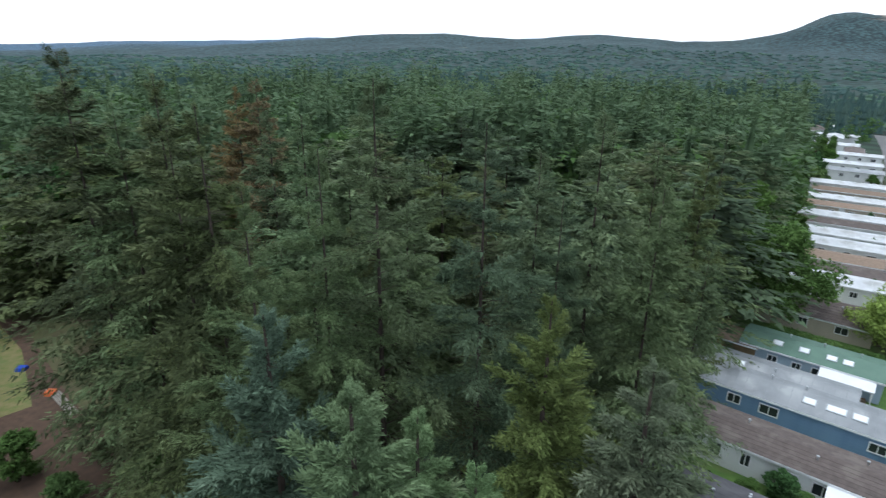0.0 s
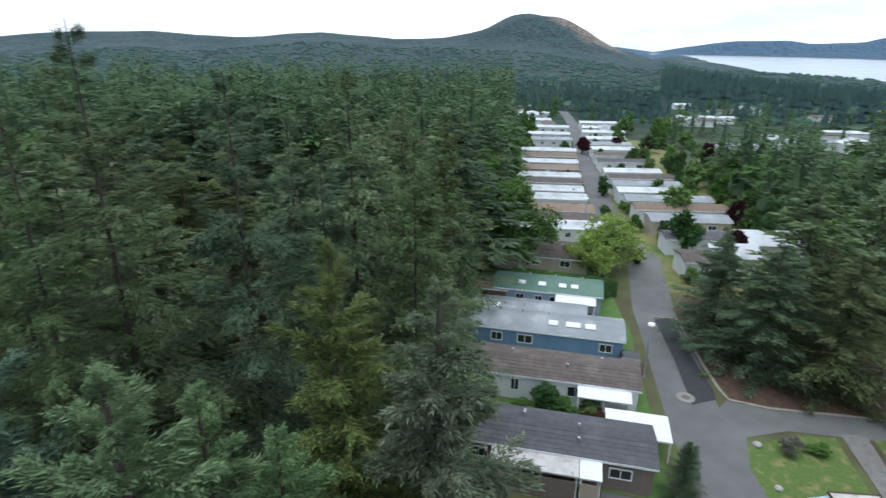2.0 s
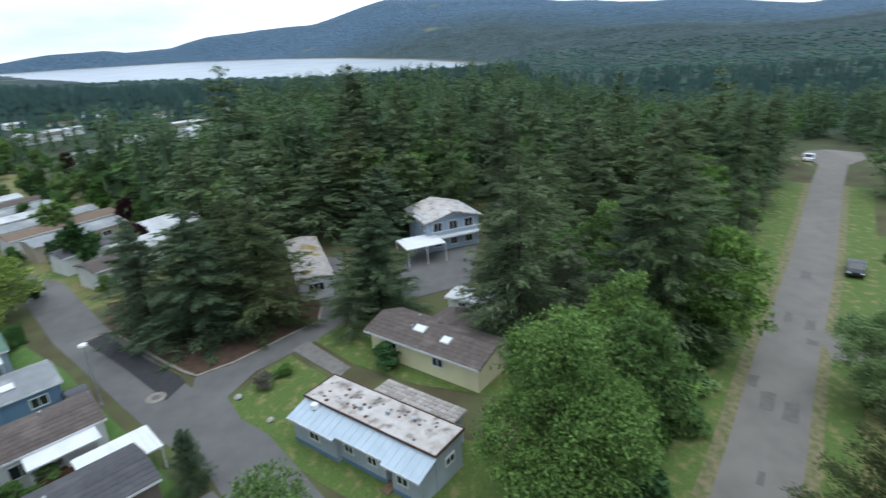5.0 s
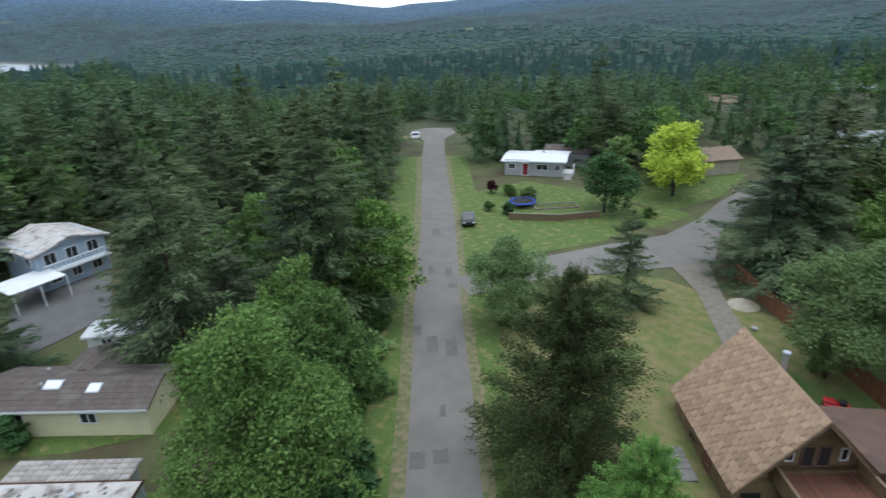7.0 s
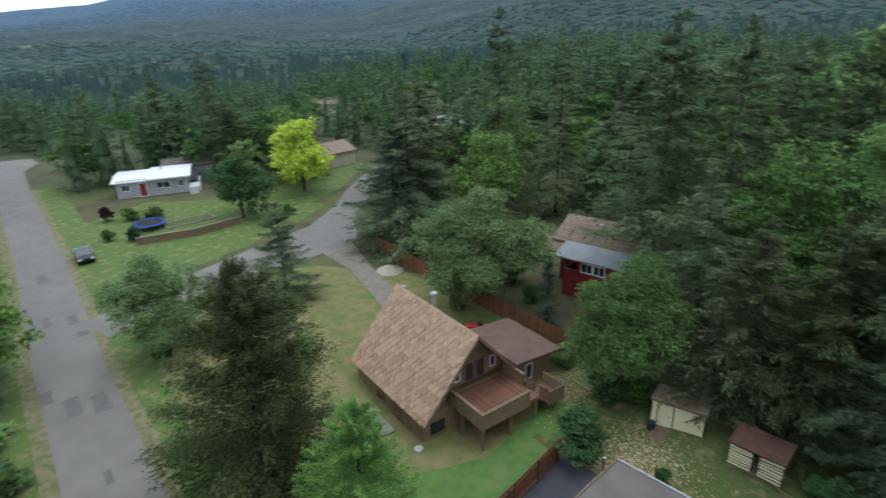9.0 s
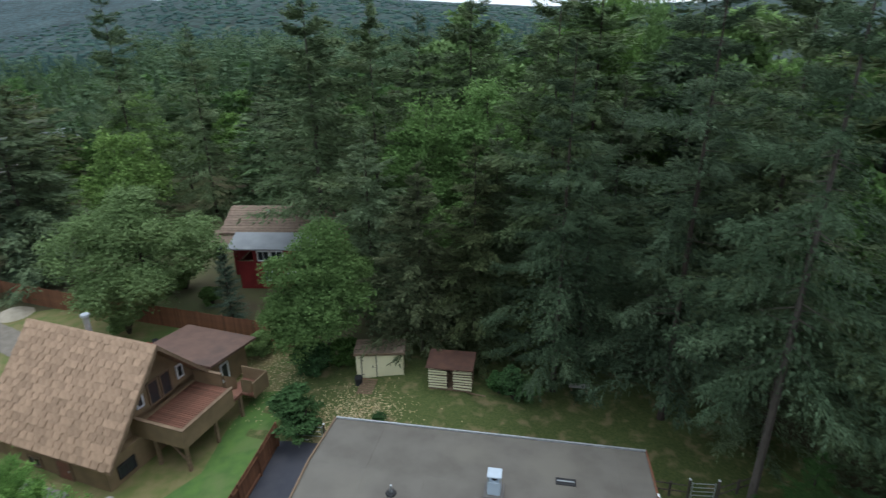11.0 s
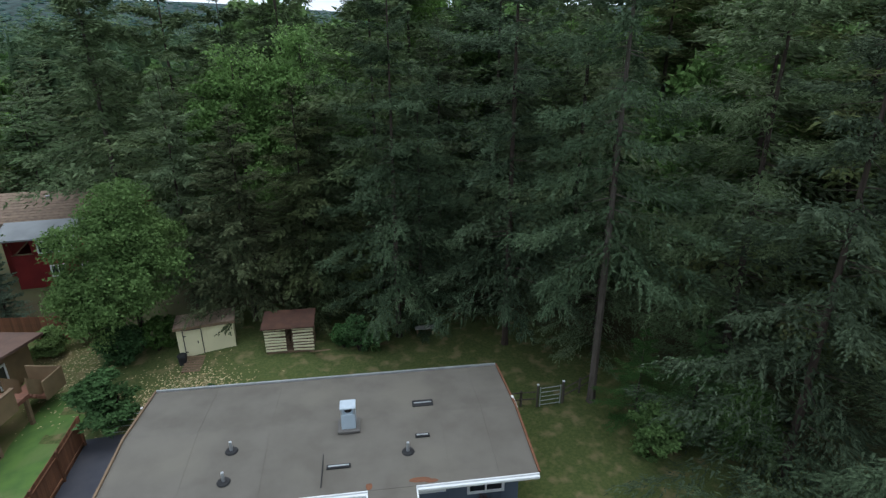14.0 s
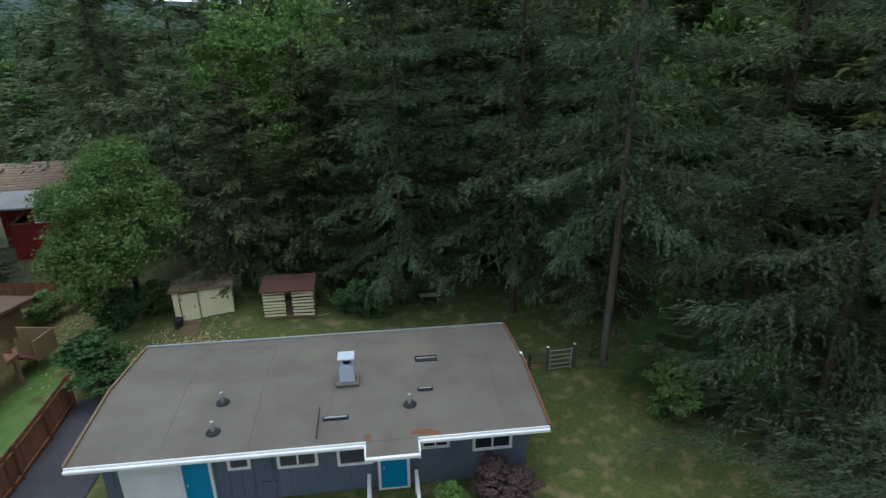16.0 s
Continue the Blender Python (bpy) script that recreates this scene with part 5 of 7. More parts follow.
LANE = 140.8
mobile_home(26.4, 22.1, LANE, 18.3, 4.4, "roof_dark", "siding_taupe", "taupe mobile home with a charcoal shingle roof", windows=((2.2, 1.6, 0.9), (7.6, 0.8, 0.8), (12.3, 1.4, 0.9)), vents=((5.2, 1.0), (5.2, 2.2), (9.3, 3.4), (9.3, 3.0), (11.4, 2.0), (12.6, 3.0)), lap=0.4, door_at=9.5, lane_end=True)
ob = mobile_home(32.1, 29.6, LANE, 18, 4.5, "roof_brown", "siding_white", "long white mobile home with a brown shingle roof", windows=((4.8, 2.2, 1.1), (7.2, 0.8, 1.0), (10.4, 0.8, 1.2), (12.6, 0.9, 1.2), (14.6, 1.2, 1.1)), vents=((3.0, 3.2), (6.0, 1.4), (11.0, 2.8)), lap=0.4, end_windows=((2.2, 1.6, 1.0),), lane_end=True)
ob = mobile_home(36.9, 36.7, LANE, 18, 4.6, "roof_grey", "siding_blue", "blue mobile home with a mottled grey metal roof", windows=((1.6, 1.3, 0.95), (9.6, 1.6, 1.0), (12.5, 1.2, 1.0)), ribs=0.9, skylights=((3.2, 1.3, 1.0), (4.9, 1.3, 1.4), (6.9, 1.3, 0.9)), vents=((7.4, 3.1), (10.2, 3.3)), end_windows=((2.3, 1.4, 1.0),), lane_end=True)
mobile_home(36.1, 41.6, LANE, 14, 4.2, "roof_grey", "siding_blue", "blue mobile home wing under a patchy grey roof", windows=((3, 1.2, 0.9),), ribs=0.9, h=2.45, skylights=((9.5, 1.2, 0.7),), vents=((6.5, 1.6),), lane_end=True)
mobile_home(42.0, 45.9, LANE, 12.5, 4.8, "roof_green", "siding_pale_blue", "pale blue mobile home with a green metal roof", windows=((5.2, 1.4, 1.0), (7.2, 0.9, 0.9), (9.4, 1.0, 1.0)), ribs=0.8, skylights=((3.1, 1.2, 0.8), (4.5, 1.2, 0.8), (6.9, 1.2, 0.8), (9.3, 1.2, 0.8)), vents=((2.2, 3.4), (5.4, 3.5), (8.5, 3.4)), lane_end=True)
mobile_home(49.0, 56.9, LANE, 12.5, 6.2, "roof_brown", "siding_tan", "tan home with a wide brown shingle roof", rise=1.1, windows=((3, 1.4, 1.0), (7, 1.2, 1.0)), lap=0.45, over=0.5, vents=((3.5, 2.0),), lane_end=True)


def along(x, y, s, off=0.0):
    """A place s metres from the lane along a home, off metres out from its near wall."""
    c, d = math.cos(radians(LANE)), math.sin(radians(LANE))
    return x + s * c - off * d, y + s * d + off * c


awning(*along(25.4, 22.9, 10.0), LANE - 180, 6.2, 1.9, 2.45, "roof_stained", "weathered white porch roof with peeling paint", 0.08, 3, name="porch_roof", screen="siding_taupe")
awning(*along(25.4, 22.9, 3.75), LANE - 180, 1.5, 1.9, 2.5, "white_metal", "small white metal porch roof", 0.12, 2, name="porch_roof", screen="siding_tan")
awning(*along(25.4, 22.9, 1.8, -7.0), LANE - 180, 4.8, 3.2, 2.0, "white_metal", "white ribbed metal carport roof", 0.02, 2, ribs=0.45)
awning(*along(32.1, 29.6, 5.0), LANE - 180, 4.4, 1.7, 2.4, "white_metal", "white metal awning over a wooden deck", 0.12, 3, name="porch_roof")
awning(*along(42.0, 45.9, 5.2), LANE - 180, 4.6, 2.0, 2.35, "white_metal", "white metal awning over a timber porch", 0.1, 3, name="porch_roof")
dk = thing("porch_deck", "stained wooden porch deck with low boards", "deck", *along(32.1, 29.6, 4.6), None, LANE - 180)
part("platform", box(0, 3.6, -1.8, -0.1, 0.2, 0.35), HOUSE["deck"], dk)
part("railing", box(0, 3.6, -1.85, -1.8, 0.35, 1.15), HOUSE["deck"], dk)
dk = thing("porch_deck", "orange-brown timber porch enclosure", "deck", *along(42.0, 45.9, 4.9), None, LANE - 180)
part("platform", box(0, 3.9, -2.1, -0.1, 0.2, 0.35), M["wood"], dk)
part("railing", box(0, 3.9, -2.15, -2.1, 0.35, 1.2), HOUSE["roof_tan"], dk)
mobile_home(33.4, 52.8, LANE, 4.5, 3.6, "roof_tan", "siding_brown", "low outbuilding with a tan flat roof", rise=0.15, h=2.3, name="outbuilding", group="outbuildings", boards=False, lane_end=True)

# the rows farther down the lane: lane end x, y, length, width, roof, wall
LEFT_ROW = ((60.0, 66.5, 13, 4.6, "roof_white", "siding_white"), (62.5, 71.5, 13, 4.4, "roof_brown", "siding_white"), (66.0, 76.0, 13, 4.6, "roof_tan", "siding_tan"), (70.5, 83.5, 15, 4.6, "roof_white", "siding_white"), (74.5, 89.5, 15, 4.4, "roof_white", "siding_white"),
            (79.0, 95.5, 14, 4.4, "roof_brown", "siding_white"), (82.5, 100.5, 14, 4.4, "roof_white", "siding_white"), (87.5, 107.5, 14, 4.4, "roof_tan", "siding_tan"), (92.0, 113.5, 14, 4.4, "roof_white", "siding_white"), (97.0, 120.0, 14, 4.4, "roof_tan", "siding_tan"),
            (102.0, 127.0, 15, 4.4, "roof_white", "siding_white"), (113.0, 143.0, 12, 4.4, "roof_grey", "siding_white"), (120.0, 153.0, 14, 4.4, "roof_white", "siding_white"), (131.0, 168.0, 14, 4.4, "roof_white", "siding_white"))
RIGHT_ROW = ((59.5, 49.5, 9, 5.2, "roof_brown", "siding_white"), (65.0, 58.0, 15, 4.6, "roof_dark", "siding_white"), (70.4, 66.6, 15, 5.0, "roof_grey", "siding_tan"), (73.5, 73.2, 18, 5.0, "roof_tan", "siding_white"), (77.0, 79.5, 18, 4.6, "roof_grey", "siding_white"),
             (80.5, 85.5, 17, 4.6, "roof_white", "siding_white"), (84.0, 91.0, 16, 4.4, "roof_grey", "siding_white"), (88.0, 96.5, 16, 4.4, "roof_brown", "siding_white"), (91.5, 102.5, 15, 4.8, "roof_white", "siding_white"), (98.5, 112.5, 15, 4.6, "roof_dark", "siding_white"),
             (103.5, 120.0, 15, 4.6, "roof_brown", "siding_white"), (108.5, 127.5, 15, 4.6, "roof_white", "siding_white"), (113.5, 134.5, 14, 4.6, "roof_grey", "siding_white"), (119.5, 143.5, 14, 4.6, "roof_white", "siding_white"), (128.0, 156.0, 16, 5.0, "roof_white", "siding_white"),
             (136.0, 166.0, 15, 4.6, "roof_white", "siding_white"), (146.0, 180.0, 16, 4.6, "roof_white", "siding_white"))
LOOKS = {"roof_white": "white metal roof", "roof_brown": "brown shingle roof", "roof_tan": "tan shingle roof", "roof_grey": "grey metal roof", "roof_dark": "charcoal roof"}
for hx, hy, hl, hw, hr, hs in LEFT_ROW:
    mobile_home(hx, hy, 147, hl, hw, hr, hs, ("white" if hs == "siding_white" else "tan") + " mobile home with a " + LOOKS[hr], windows=((2.2, 1.4, 0.9), (5.5, 1.0, 0.9), (9.0, 1.0, 0.9)), boards=False, rise=0.45, ribs=1.2 if hr in ("roof_white", "roof_grey") and hy < 100 else 0, door_at=7.2 if hy < 110 else None, end_windows=((hw / 2, 1.5, 0.9),), lane_end=True)
for hx, hy, hl, hw, hr, hs in RIGHT_ROW:
    hl, hw = hl - 2.0, hw - 0.4
    mobile_home(hx, hy, -29.5, hl, hw, hr, hs, ("white" if hs == "siding_white" else "tan") + " mobile home with a " + LOOKS[hr], windows=((2.5, 1.0, 0.9), (6.0, 1.0, 0.9), (hl - 3, 1.5, 0.9)), boards=False, rise=0.45, ribs=1.2 if hr in ("roof_white", "roof_grey") and hy < 100 else 0)
rf = random.Random(8)
for k in range(26):
    r, a = rf.uniform(195, 330), rf.uniform(-66, -32)
    x, y = -r * math.sin(radians(a)), r * math.cos(radians(a))
    if near_line(x, y, PARK, 7):
        continue
    hr = rf.choice(["roof_white", "roof_white", "roof_grey", "roof_brown"])
    mobile_home(x, y, rf.choice([147, 57]), rf.uniform(12, 17), 5, hr, "siding_white", "distant white mobile home with a " + LOOKS[hr], boards=False, windows=((3, 1.4, 0.9), (8, 1.2, 0.9)))


def old_mobile_home():
    """The long old home with a patched flat roof and a metal lean-to."""
    u = math.degrees(math.atan2(-10.08, -6.09))
    ob = thing("mobile_home", "long old ice-blue mobile home with a stained patched flat roof", "mobile home", 34.43, 15.24, None, u, "mobile homes")
    L = 11.7
    wall = HOUSE["siding_ice"]
    part("wall", box(0, L, 0.02, 2.8, -0.3, 2.75), wall, ob)
    part("roof", box(-0.12, L + 0.12, -0.1, 3.0, 2.75, 2.93, 0.03), HOUSE["roof_stained"], ob)
    part("roof_edge", ring_bm(L + 0.3, 3.16, 0.06, -0.06, 0.1), HOUSE["rust_dark"], ob, "rusty roof edge strip", at=pose(L / 2, 1.45, 2.9, 90))
    # wall panels under the lean-to stand at different depths
    for x0, x1, y0 in ((0.1, 4.4, -1.5), (4.42, 8.5, -1.15), (9.3, L - 0.05, -1.45)):
        w = part("lean_to_wall", box(x0, x1, y0, 0.0, -0.3, 2.14), wall, ob)
        strip = mesh_of(box(-0.02, 0.02, y0 - 0.03, y0, -0.3, 2.1), wall)
        x = x0 + 0.35
        while x < x1 - 0.1:
            part("batten", strip, None, w, at=pose(x, 0, 0))
            x += 0.41
        part("skirting", box(x0 + 0.02, x1 - 0.02, y0 - 0.04, y0 - 0.005, -0.3, 0.35), HOUSE["siding_blue"], w, "darker blue-grey skirting")
    roofs = ((-0.1, 4.5, -1.85), (4.5, 8.7, -1.55), (8.7, L + 0.12, -1.8))
    for x0, x1, y1 in roofs:
        z1 = 2.7 + 0.3 * y1
        r0 = part("lean_to_roof", prism([(0.02, 2.7), (y1, z1), (y1, z1 - 0.07), (0.02, 2.62)], "x", x0, x1), HOUSE["roof_metal_blue"], ob, "pale blue sheet metal roof")
        me = mesh_of(prism([(0.0, 2.702), (y1, z1 + 0.002), (y1, z1 + 0.03), (0.0, 2.73)], "x", -0.015, 0.015), HOUSE["roof_metal_blue"])
        x = x0 + 0.45
        while x < x1 - 0.1:
            part("roof_seam", me, None, r0, at=pose(x, 0, 0))
            x += 0.6
        part("eave_edge", box(x0, x1, y1 - 0.03, y1, z1 - 0.12, z1 + 0.02), M["white"], ob, "white eave edge")
    part("back_room", box(3.7, 10.4, 2.82, 4.8, -0.3, 2.4), wall, ob)
    part("back_roof", box(3.4, 10.65, 3.03, 5.15, 2.42, 2.56, 0.03), HOUSE["roof_mossy"], ob, "mossy old shingled roof")
    tile = mesh_of(box(-0.24, 0.24, -0.2, 0.2, 0, 0.035), HOUSE["roof_mossy"])
    r = random.Random(3)
    for i in range(14):
        for k in range(5):
            part("shingle", tile, None, ob, at=pose(3.72 + 0.51 * i, 3.25 + 0.41 * k, 2.565, r.uniform(-3, 3), r.uniform(-2, 2), r.uniform(-4, 4)))
    for k in range(30):
        x, y = r.uniform(0.4, L - 0.4), r.uniform(0.2, 2.7)
        part("roof_patch", tube(r.uniform(0.08, 0.2), 0.05, 2.93, 2.955, 7, x, y), M["patch"] if k % 3 else HOUSE["rust_dark"], ob, "dark tar patch" if k % 3 else "rusty patch")
    for x, y in ((4.6, 0.9), (6.6, 1.5), (8.6, 1.9)):
        v = part("vent_pipe", tube(0.12, 0.12, 2.93, 3.15, 10, x, y), M["vent"], ob)
        part("vent_cap", tube(0.2, 0.17, 3.15, 3.22, 10, x, y), M["vent"], v)
    part("roof_cowl", tube(0.35, 0.28, 0, 0.3, 12), M["skylight"], ob, "white round roof cowl", at=pose(1.3, -0.35, 2.6))
    for wx, wy, ww in ((2.3, -1.53, 1.1), (5.3, -1.18, 0.9), (7.4, -1.18, 0.9), (10.2, -1.48, 1.0)):
        window(ob, wx, wy, 1.35, ww, 0.75)
    door(ob, 8.9, -0.02, 0.1, 0.7, 1.9, 0, M["wood"])
    window(ob, L + 0.03, 1.4, 1.6, 1.0, 0.7, 90)
    part("doorstep", box(8.55, 9.25, -1.9, -0.3, -0.3, 0.12, 0.02), M["wood"], ob, "worn wooden doorstep")


old_mobile_home()

yh_turn = math.degrees(math.atan2(-9.0, -5.6))
mobile_home(44.9, 12.7, yh_turn, 11.5, 4.3, "roof_brown", "siding_cream", "cream house with a low brown shingle roof", rise=0.7, h=2.5, windows=((2.5, 1.2, 0.9), (7.5, 1.2, 0.9)), lap=0.45, over=0.45, skylights=((4.6, 1.5, 1.1), (7.6, 1.2, 0.8)), vents=((3.2, 3.2), (3.9, 1.3)), name="house", group="houses", boards=False)
mobile_home(48.7, 6.0, yh_turn - 90, 2.9, 3.4, "roof_brown", "siding_cream", "side wing of the cream house under brown shingles", rise=0.5, h=2.4, lap=0.45, over=0.4, name="house_wing", group="houses", boards=False)
mobile_home(57.0, 19.6, math.degrees(math.atan2(6.5, 14)) , 14, 3.6, "roof_mossy", "siding_white", "white mobile home with a stained grey roof", rise=0.25, windows=((4, 1.2, 0.9), (9, 1.2, 0.9)), end_windows=((1.8, 1.8, 1.0),), boards=False)


def duplex():
    ob = thing("house", "two-storey pale blue house with a weathered white gable roof", "house", 69.6, 10.2, None, -62, "houses")
    ob.scale = (0.85, 0.85, 0.95)
    part("wall", box(0, 8.5, 0, 8.5, -0.3, 4.6), HOUSE["siding_pale_blue"], ob)
    part("roof", prism([(-0.6, 4.4), (4.25, 5.6), (9.1, 4.4), (9.1, 4.2), (4.25, 5.4), (-0.6, 4.2)], "y", -0.6, 9.1), HOUSE["roof_stained"], ob)
    part("gable", prism([(0, 4.5), (8.5, 4.5), (4.25, 5.42)], "y", 0.0, 0.12), HOUSE["siding_pale_blue"], ob)
    part("balcony", box(0.2, 8.3, -1.2, -0.02, 2.1, 2.3), M["white"], ob)
    for k in range(14):
        part("baluster", box(0.3 + 0.6 * k, 0.36 + 0.6 * k, -1.18, -1.12, 2.3, 3.2), M["white"], ob)
    part("rail", box(0.2, 8.3, -1.2, -1.1, 3.2, 3.28), M["white"], ob)
    for wx in (1.6, 4.2, 6.8):
        window(ob, wx, -0.03, 3.5, 1.5, 1.4, bars=1)
        window(ob, wx, -0.03, 1.2, 1.3, 1.1, bars=1)
    for wy in (2.0, 6.0):
        window(ob, -0.03, wy, 3.3, 1.3, 1.1, -90)


duplex()
awning(64.7, 12.3, -62, 5.2, -4.2, 2.4, "white_metal", "white flat carport on slender posts", 0.0, 3)
mobile_home(52.1, 6.3, math.degrees(math.atan2(-4.8, -2.2)), 6.4, 2.5, "roof_white", "siding_white", "white caravan parked beneath a fir", rise=0.1, h=2.1, windows=((1.6, 0.9, 0.6), (4.4, 0.9, 0.6)), boards=False, name="caravan", group="caravans")


def low_house():
    """The low slate-blue house with a membrane roof: x along it, y towards its front."""
    ob = thing("house", "low slate-blue house with a wide grey membrane roof", "house", 3.16, -22.83, 0.0, math.degrees(math.atan2(5.9, -13.8)), "houses")
    ob.scale = (1, -1, 1)
    L, W, E = 15.0, 6.95, 0.45
    part("wall", box(E, L - E, E, W - E - 0.5, -0.4, 2.7), HOUSE["siding_grey"], ob)
    roof = prism([(0, 2.78), (W / 2, 3.12), (W, 2.82), (W, 2.68), (0, 2.68)], "x", 0, L)
    part("roof", roof, HOUSE["membrane"], ob)
    part("porch_cover", prism([(W + 0.001, 2.81), (W + 0.62, 2.72), (W + 0.62, 2.6), (W + 0.001, 2.68)], "x", 9.0, 10.65), HOUSE["membrane"], ob)
    for k, (x0, x1, y0, y1) in enumerate(((0, 9.0, W, W + 0.05), (10.65, L, W, W + 0.05), (8.97, 10.68, W + 0.62, W + 0.67))):
        part("fascia", box(x0, x1, y0, y1, 2.6, 2.84 if k < 2 else 2.75, 0.012), M["white"], ob)
        part("gutter", box(x0, x1, y1, y1 + 0.1, 2.66, 2.78, 0.02), M["white"], ob)
    part("fascia", box(8.95, 9.0, W, W + 0.62, 2.5, 2.78), M["white"], ob)
    part("fascia", box(10.65, 10.7, W, W + 0.62, 2.5, 2.78), M["white"], ob)
    for x0, x1 in ((-0.05, 0.03), (L - 0.03, L + 0.05)):
        part("edge_trim", prism([(0, 2.8), (W / 2, 3.14), (W, 2.84), (W, 2.9), (W / 2, 3.2), (0, 2.86)], "x", x0, x1), M["wood"] if x0 < 0 else HOUSE["rust"], ob, "thin weathered roof edge trim")
    part("edge_trim", box(0, L, -0.05, 0.04, 2.72, 2.86), M["vent"], ob, "grey metal drip edge")
    part("edge_flash", box(L - 0.02, L + 0.07, 2.9, 3.7, 3.08, 3.16), M["white"], ob, "loose white flashing")

    def top(y):
        return 2.78 + (0.34 * y / (W / 2) if y < W / 2 else 0.34 - 0.3 * (y - W / 2) / (W / 2))

    # seams between the sheets of membrane
    for x in (2.6, 5.3, 7.75, 11.9, 13.6):
        part("membrane_seam", prism([(0.05, top(0.05) + 0.001), (W / 2, top(W / 2) + 0.001), (W - 0.05, top(W - 0.05) + 0.001), (W - 0.05, top(W - 0.05) + 0.012), (W / 2, top(W / 2) + 0.012), (0.05, top(0.05) + 0.012)], "x", x, x + 0.05), HOUSE["membrane"], ob)
    for x, y in ((4.1, 4.55), (4.1, 5.95), (10.5, 5.4)):
        f = part("vent_flashing", tube(0.24, 0.2, 0, 0.05, 14), M["black"], ob, at=pose(x, y, top(y)))
        part("vent_pipe", tube(0.06, 0.055, 0.05, 0.42, 10), M["vent"], f)
    for x, y, w, d in ((11.3, 2.8, 0.85, 0.38), (11.1, 4.7, 0.55, 0.18), (8.0, 5.8, 0.85, 0.18)):
        b = part("roof_vent", box(-w / 2, w / 2, -d / 2, d / 2, 0, 0.07, 0.015), M["black"], ob, "flat black roof vent", at=pose(x, y, top(y)))
        part("vent_slot", box(-w / 2 + 0.06, w / 2 - 0.06, -0.03, 0.03, 0.07, 0.085), M["vent"], b)
    part("crack", box(7.42, 7.45, 4.5, 6.7, top(5.6) - 0.02, top(5.3) + 0.015), M["black"], ob, "dark tarred crack")
    for x, y, w, d in ((9.05, 6.75, 0.12, 0.2), (10.8, 6.7, 0.4, 0.14), (11.2, 6.8, 0.25, 0.1)):
        part("rust_stain", tube(w, w * 0.8, 0, 0.008, 9), HOUSE["rust"], ob, at=pose(x, y, top(y)) @ Matrix.Diagonal((1, d / w, 1, 1)))
    ch = part("chimney", box(-0.27, 0.27, -0.27, 0.27, -0.05, 0.75, 0.02), HOUSE["roof_metal_blue"], ob, "blue-grey metal chimney casing", at=pose(8.35, 3.85, top(3.85)))
    part("chimney_base", box(-0.42, 0.42, -0.42, 0.42, 0, 0.1, 0.02), M["patch"], ch)
    part("chimney_cap", box(-0.3, 0.3, -0.28, 0.28, 0.98, 1.05, 0.02), HOUSE["cap_blue"], ch, "pale blue-white chimney cap")
    for px, py in ((-0.24, -0.24), (0.24, -0.24), (-0.24, 0.24), (0.24, 0.24)):
        part("cap_post", box(px - 0.03, px + 0.03, py - 0.03, py + 0.03, 0.75, 1.0), M["vent"], ch)
    part("flue", tube(0.14, 0.14, 0.75, 0.96, 10), M["black"], ch)
    F_Y = W - E - 0.5
    for x, w, h, z in ((4.75, 0.75, 0.7, 1.75), (6.65, 1.35, 0.85, 1.7), (8.55, 1.2, 0.95, 1.62), (11.3, 1.0, 0.6, 1.85), (13.3, 1.4, 0.85, 1.7)):
        window(ob, x, F_Y + 0.02, z, w, h, 180, bars=0 if w < 0.8 or 8 < x < 9 else 1, t=0.1)
    siding(ob, L - 2 * E, W - 2 * E - 0.5, 2.66, HOUSE["siding_grey"], x0=E, y0=E, step=0.4, upright=True, name="batten")
    bat = mesh_of(box(-0.02, 0.02, 0, 0.025, -0.3, 2.6), HOUSE["siding_grey"])
    for k in range(34):
        part("batten", bat, None, ob, at=pose(0.75 + 0.4 * k, F_Y, 0))
    g = part("garage_door", box(0.95, 2.85, F_Y - 0.02, F_Y + 0.05, -0.3, 2.2, 0.01), M["white"], ob, "white panelled garage door")
    for k in range(4):
        part("door_panel", box(1.0, 2.8, F_Y + 0.05, F_Y + 0.07, -0.25 + 0.61 * k, 0.3 + 0.61 * k, 0.01), M["white"], g)
    door(ob, 3.35, F_Y + 0.02, -0.05, 0.85, 2.05, 180, HOUSE["teal"], label="bright blue side door")
    part("side_lamp", box(2.9, 3.02, F_Y + 0.02, F_Y + 0.16, 2.1, 2.4, 0.02), M["black"], ob, "black wall lantern")
    part("front_door_wall", box(9.3, 10.4, F_Y, F_Y + 0.06, 0, 2.6), HOUSE["siding_grey"], ob)
    door(ob, 9.85, F_Y + 0.1, 0.0, 0.9, 2.05, 180, HOUSE["teal"], label="bright blue front door")
    pd = part("porch_deck", box(9.0, 10.6, F_Y + 0.1, W + 2.6, -0.2, 0.0), M["wood"], ob, "weathered grey-brown porch boards")
    pl = mesh_of(box(0, 0.145, F_Y + 0.1, W + 2.6, 0.0, 0.03, 0.006), M["wood"])
    for k in range(10):
        part("porch_board", pl, None, pd, at=pose(9.02 + 0.16 * k, 0, 0))
    for x in (9.0, 10.6):
        part("porch_rail", box(x - 0.06, x + 0.06, F_Y + 0.35, W + 2.6, 0.85, 0.98, 0.015), M["white"], ob)
        for y in (F_Y + 0.45, W + 1.2, W + 2.5):
            part("porch_post", box(x - 0.05, x + 0.05, y - 0.05, y + 0.05, -0.2, 0.85), M["white"], ob)
    part("path", box(3.0, 9.0, F_Y + 0.6, W + 1.6, -0.35, 0.03), M["concrete"], ob, "pale concrete front path")
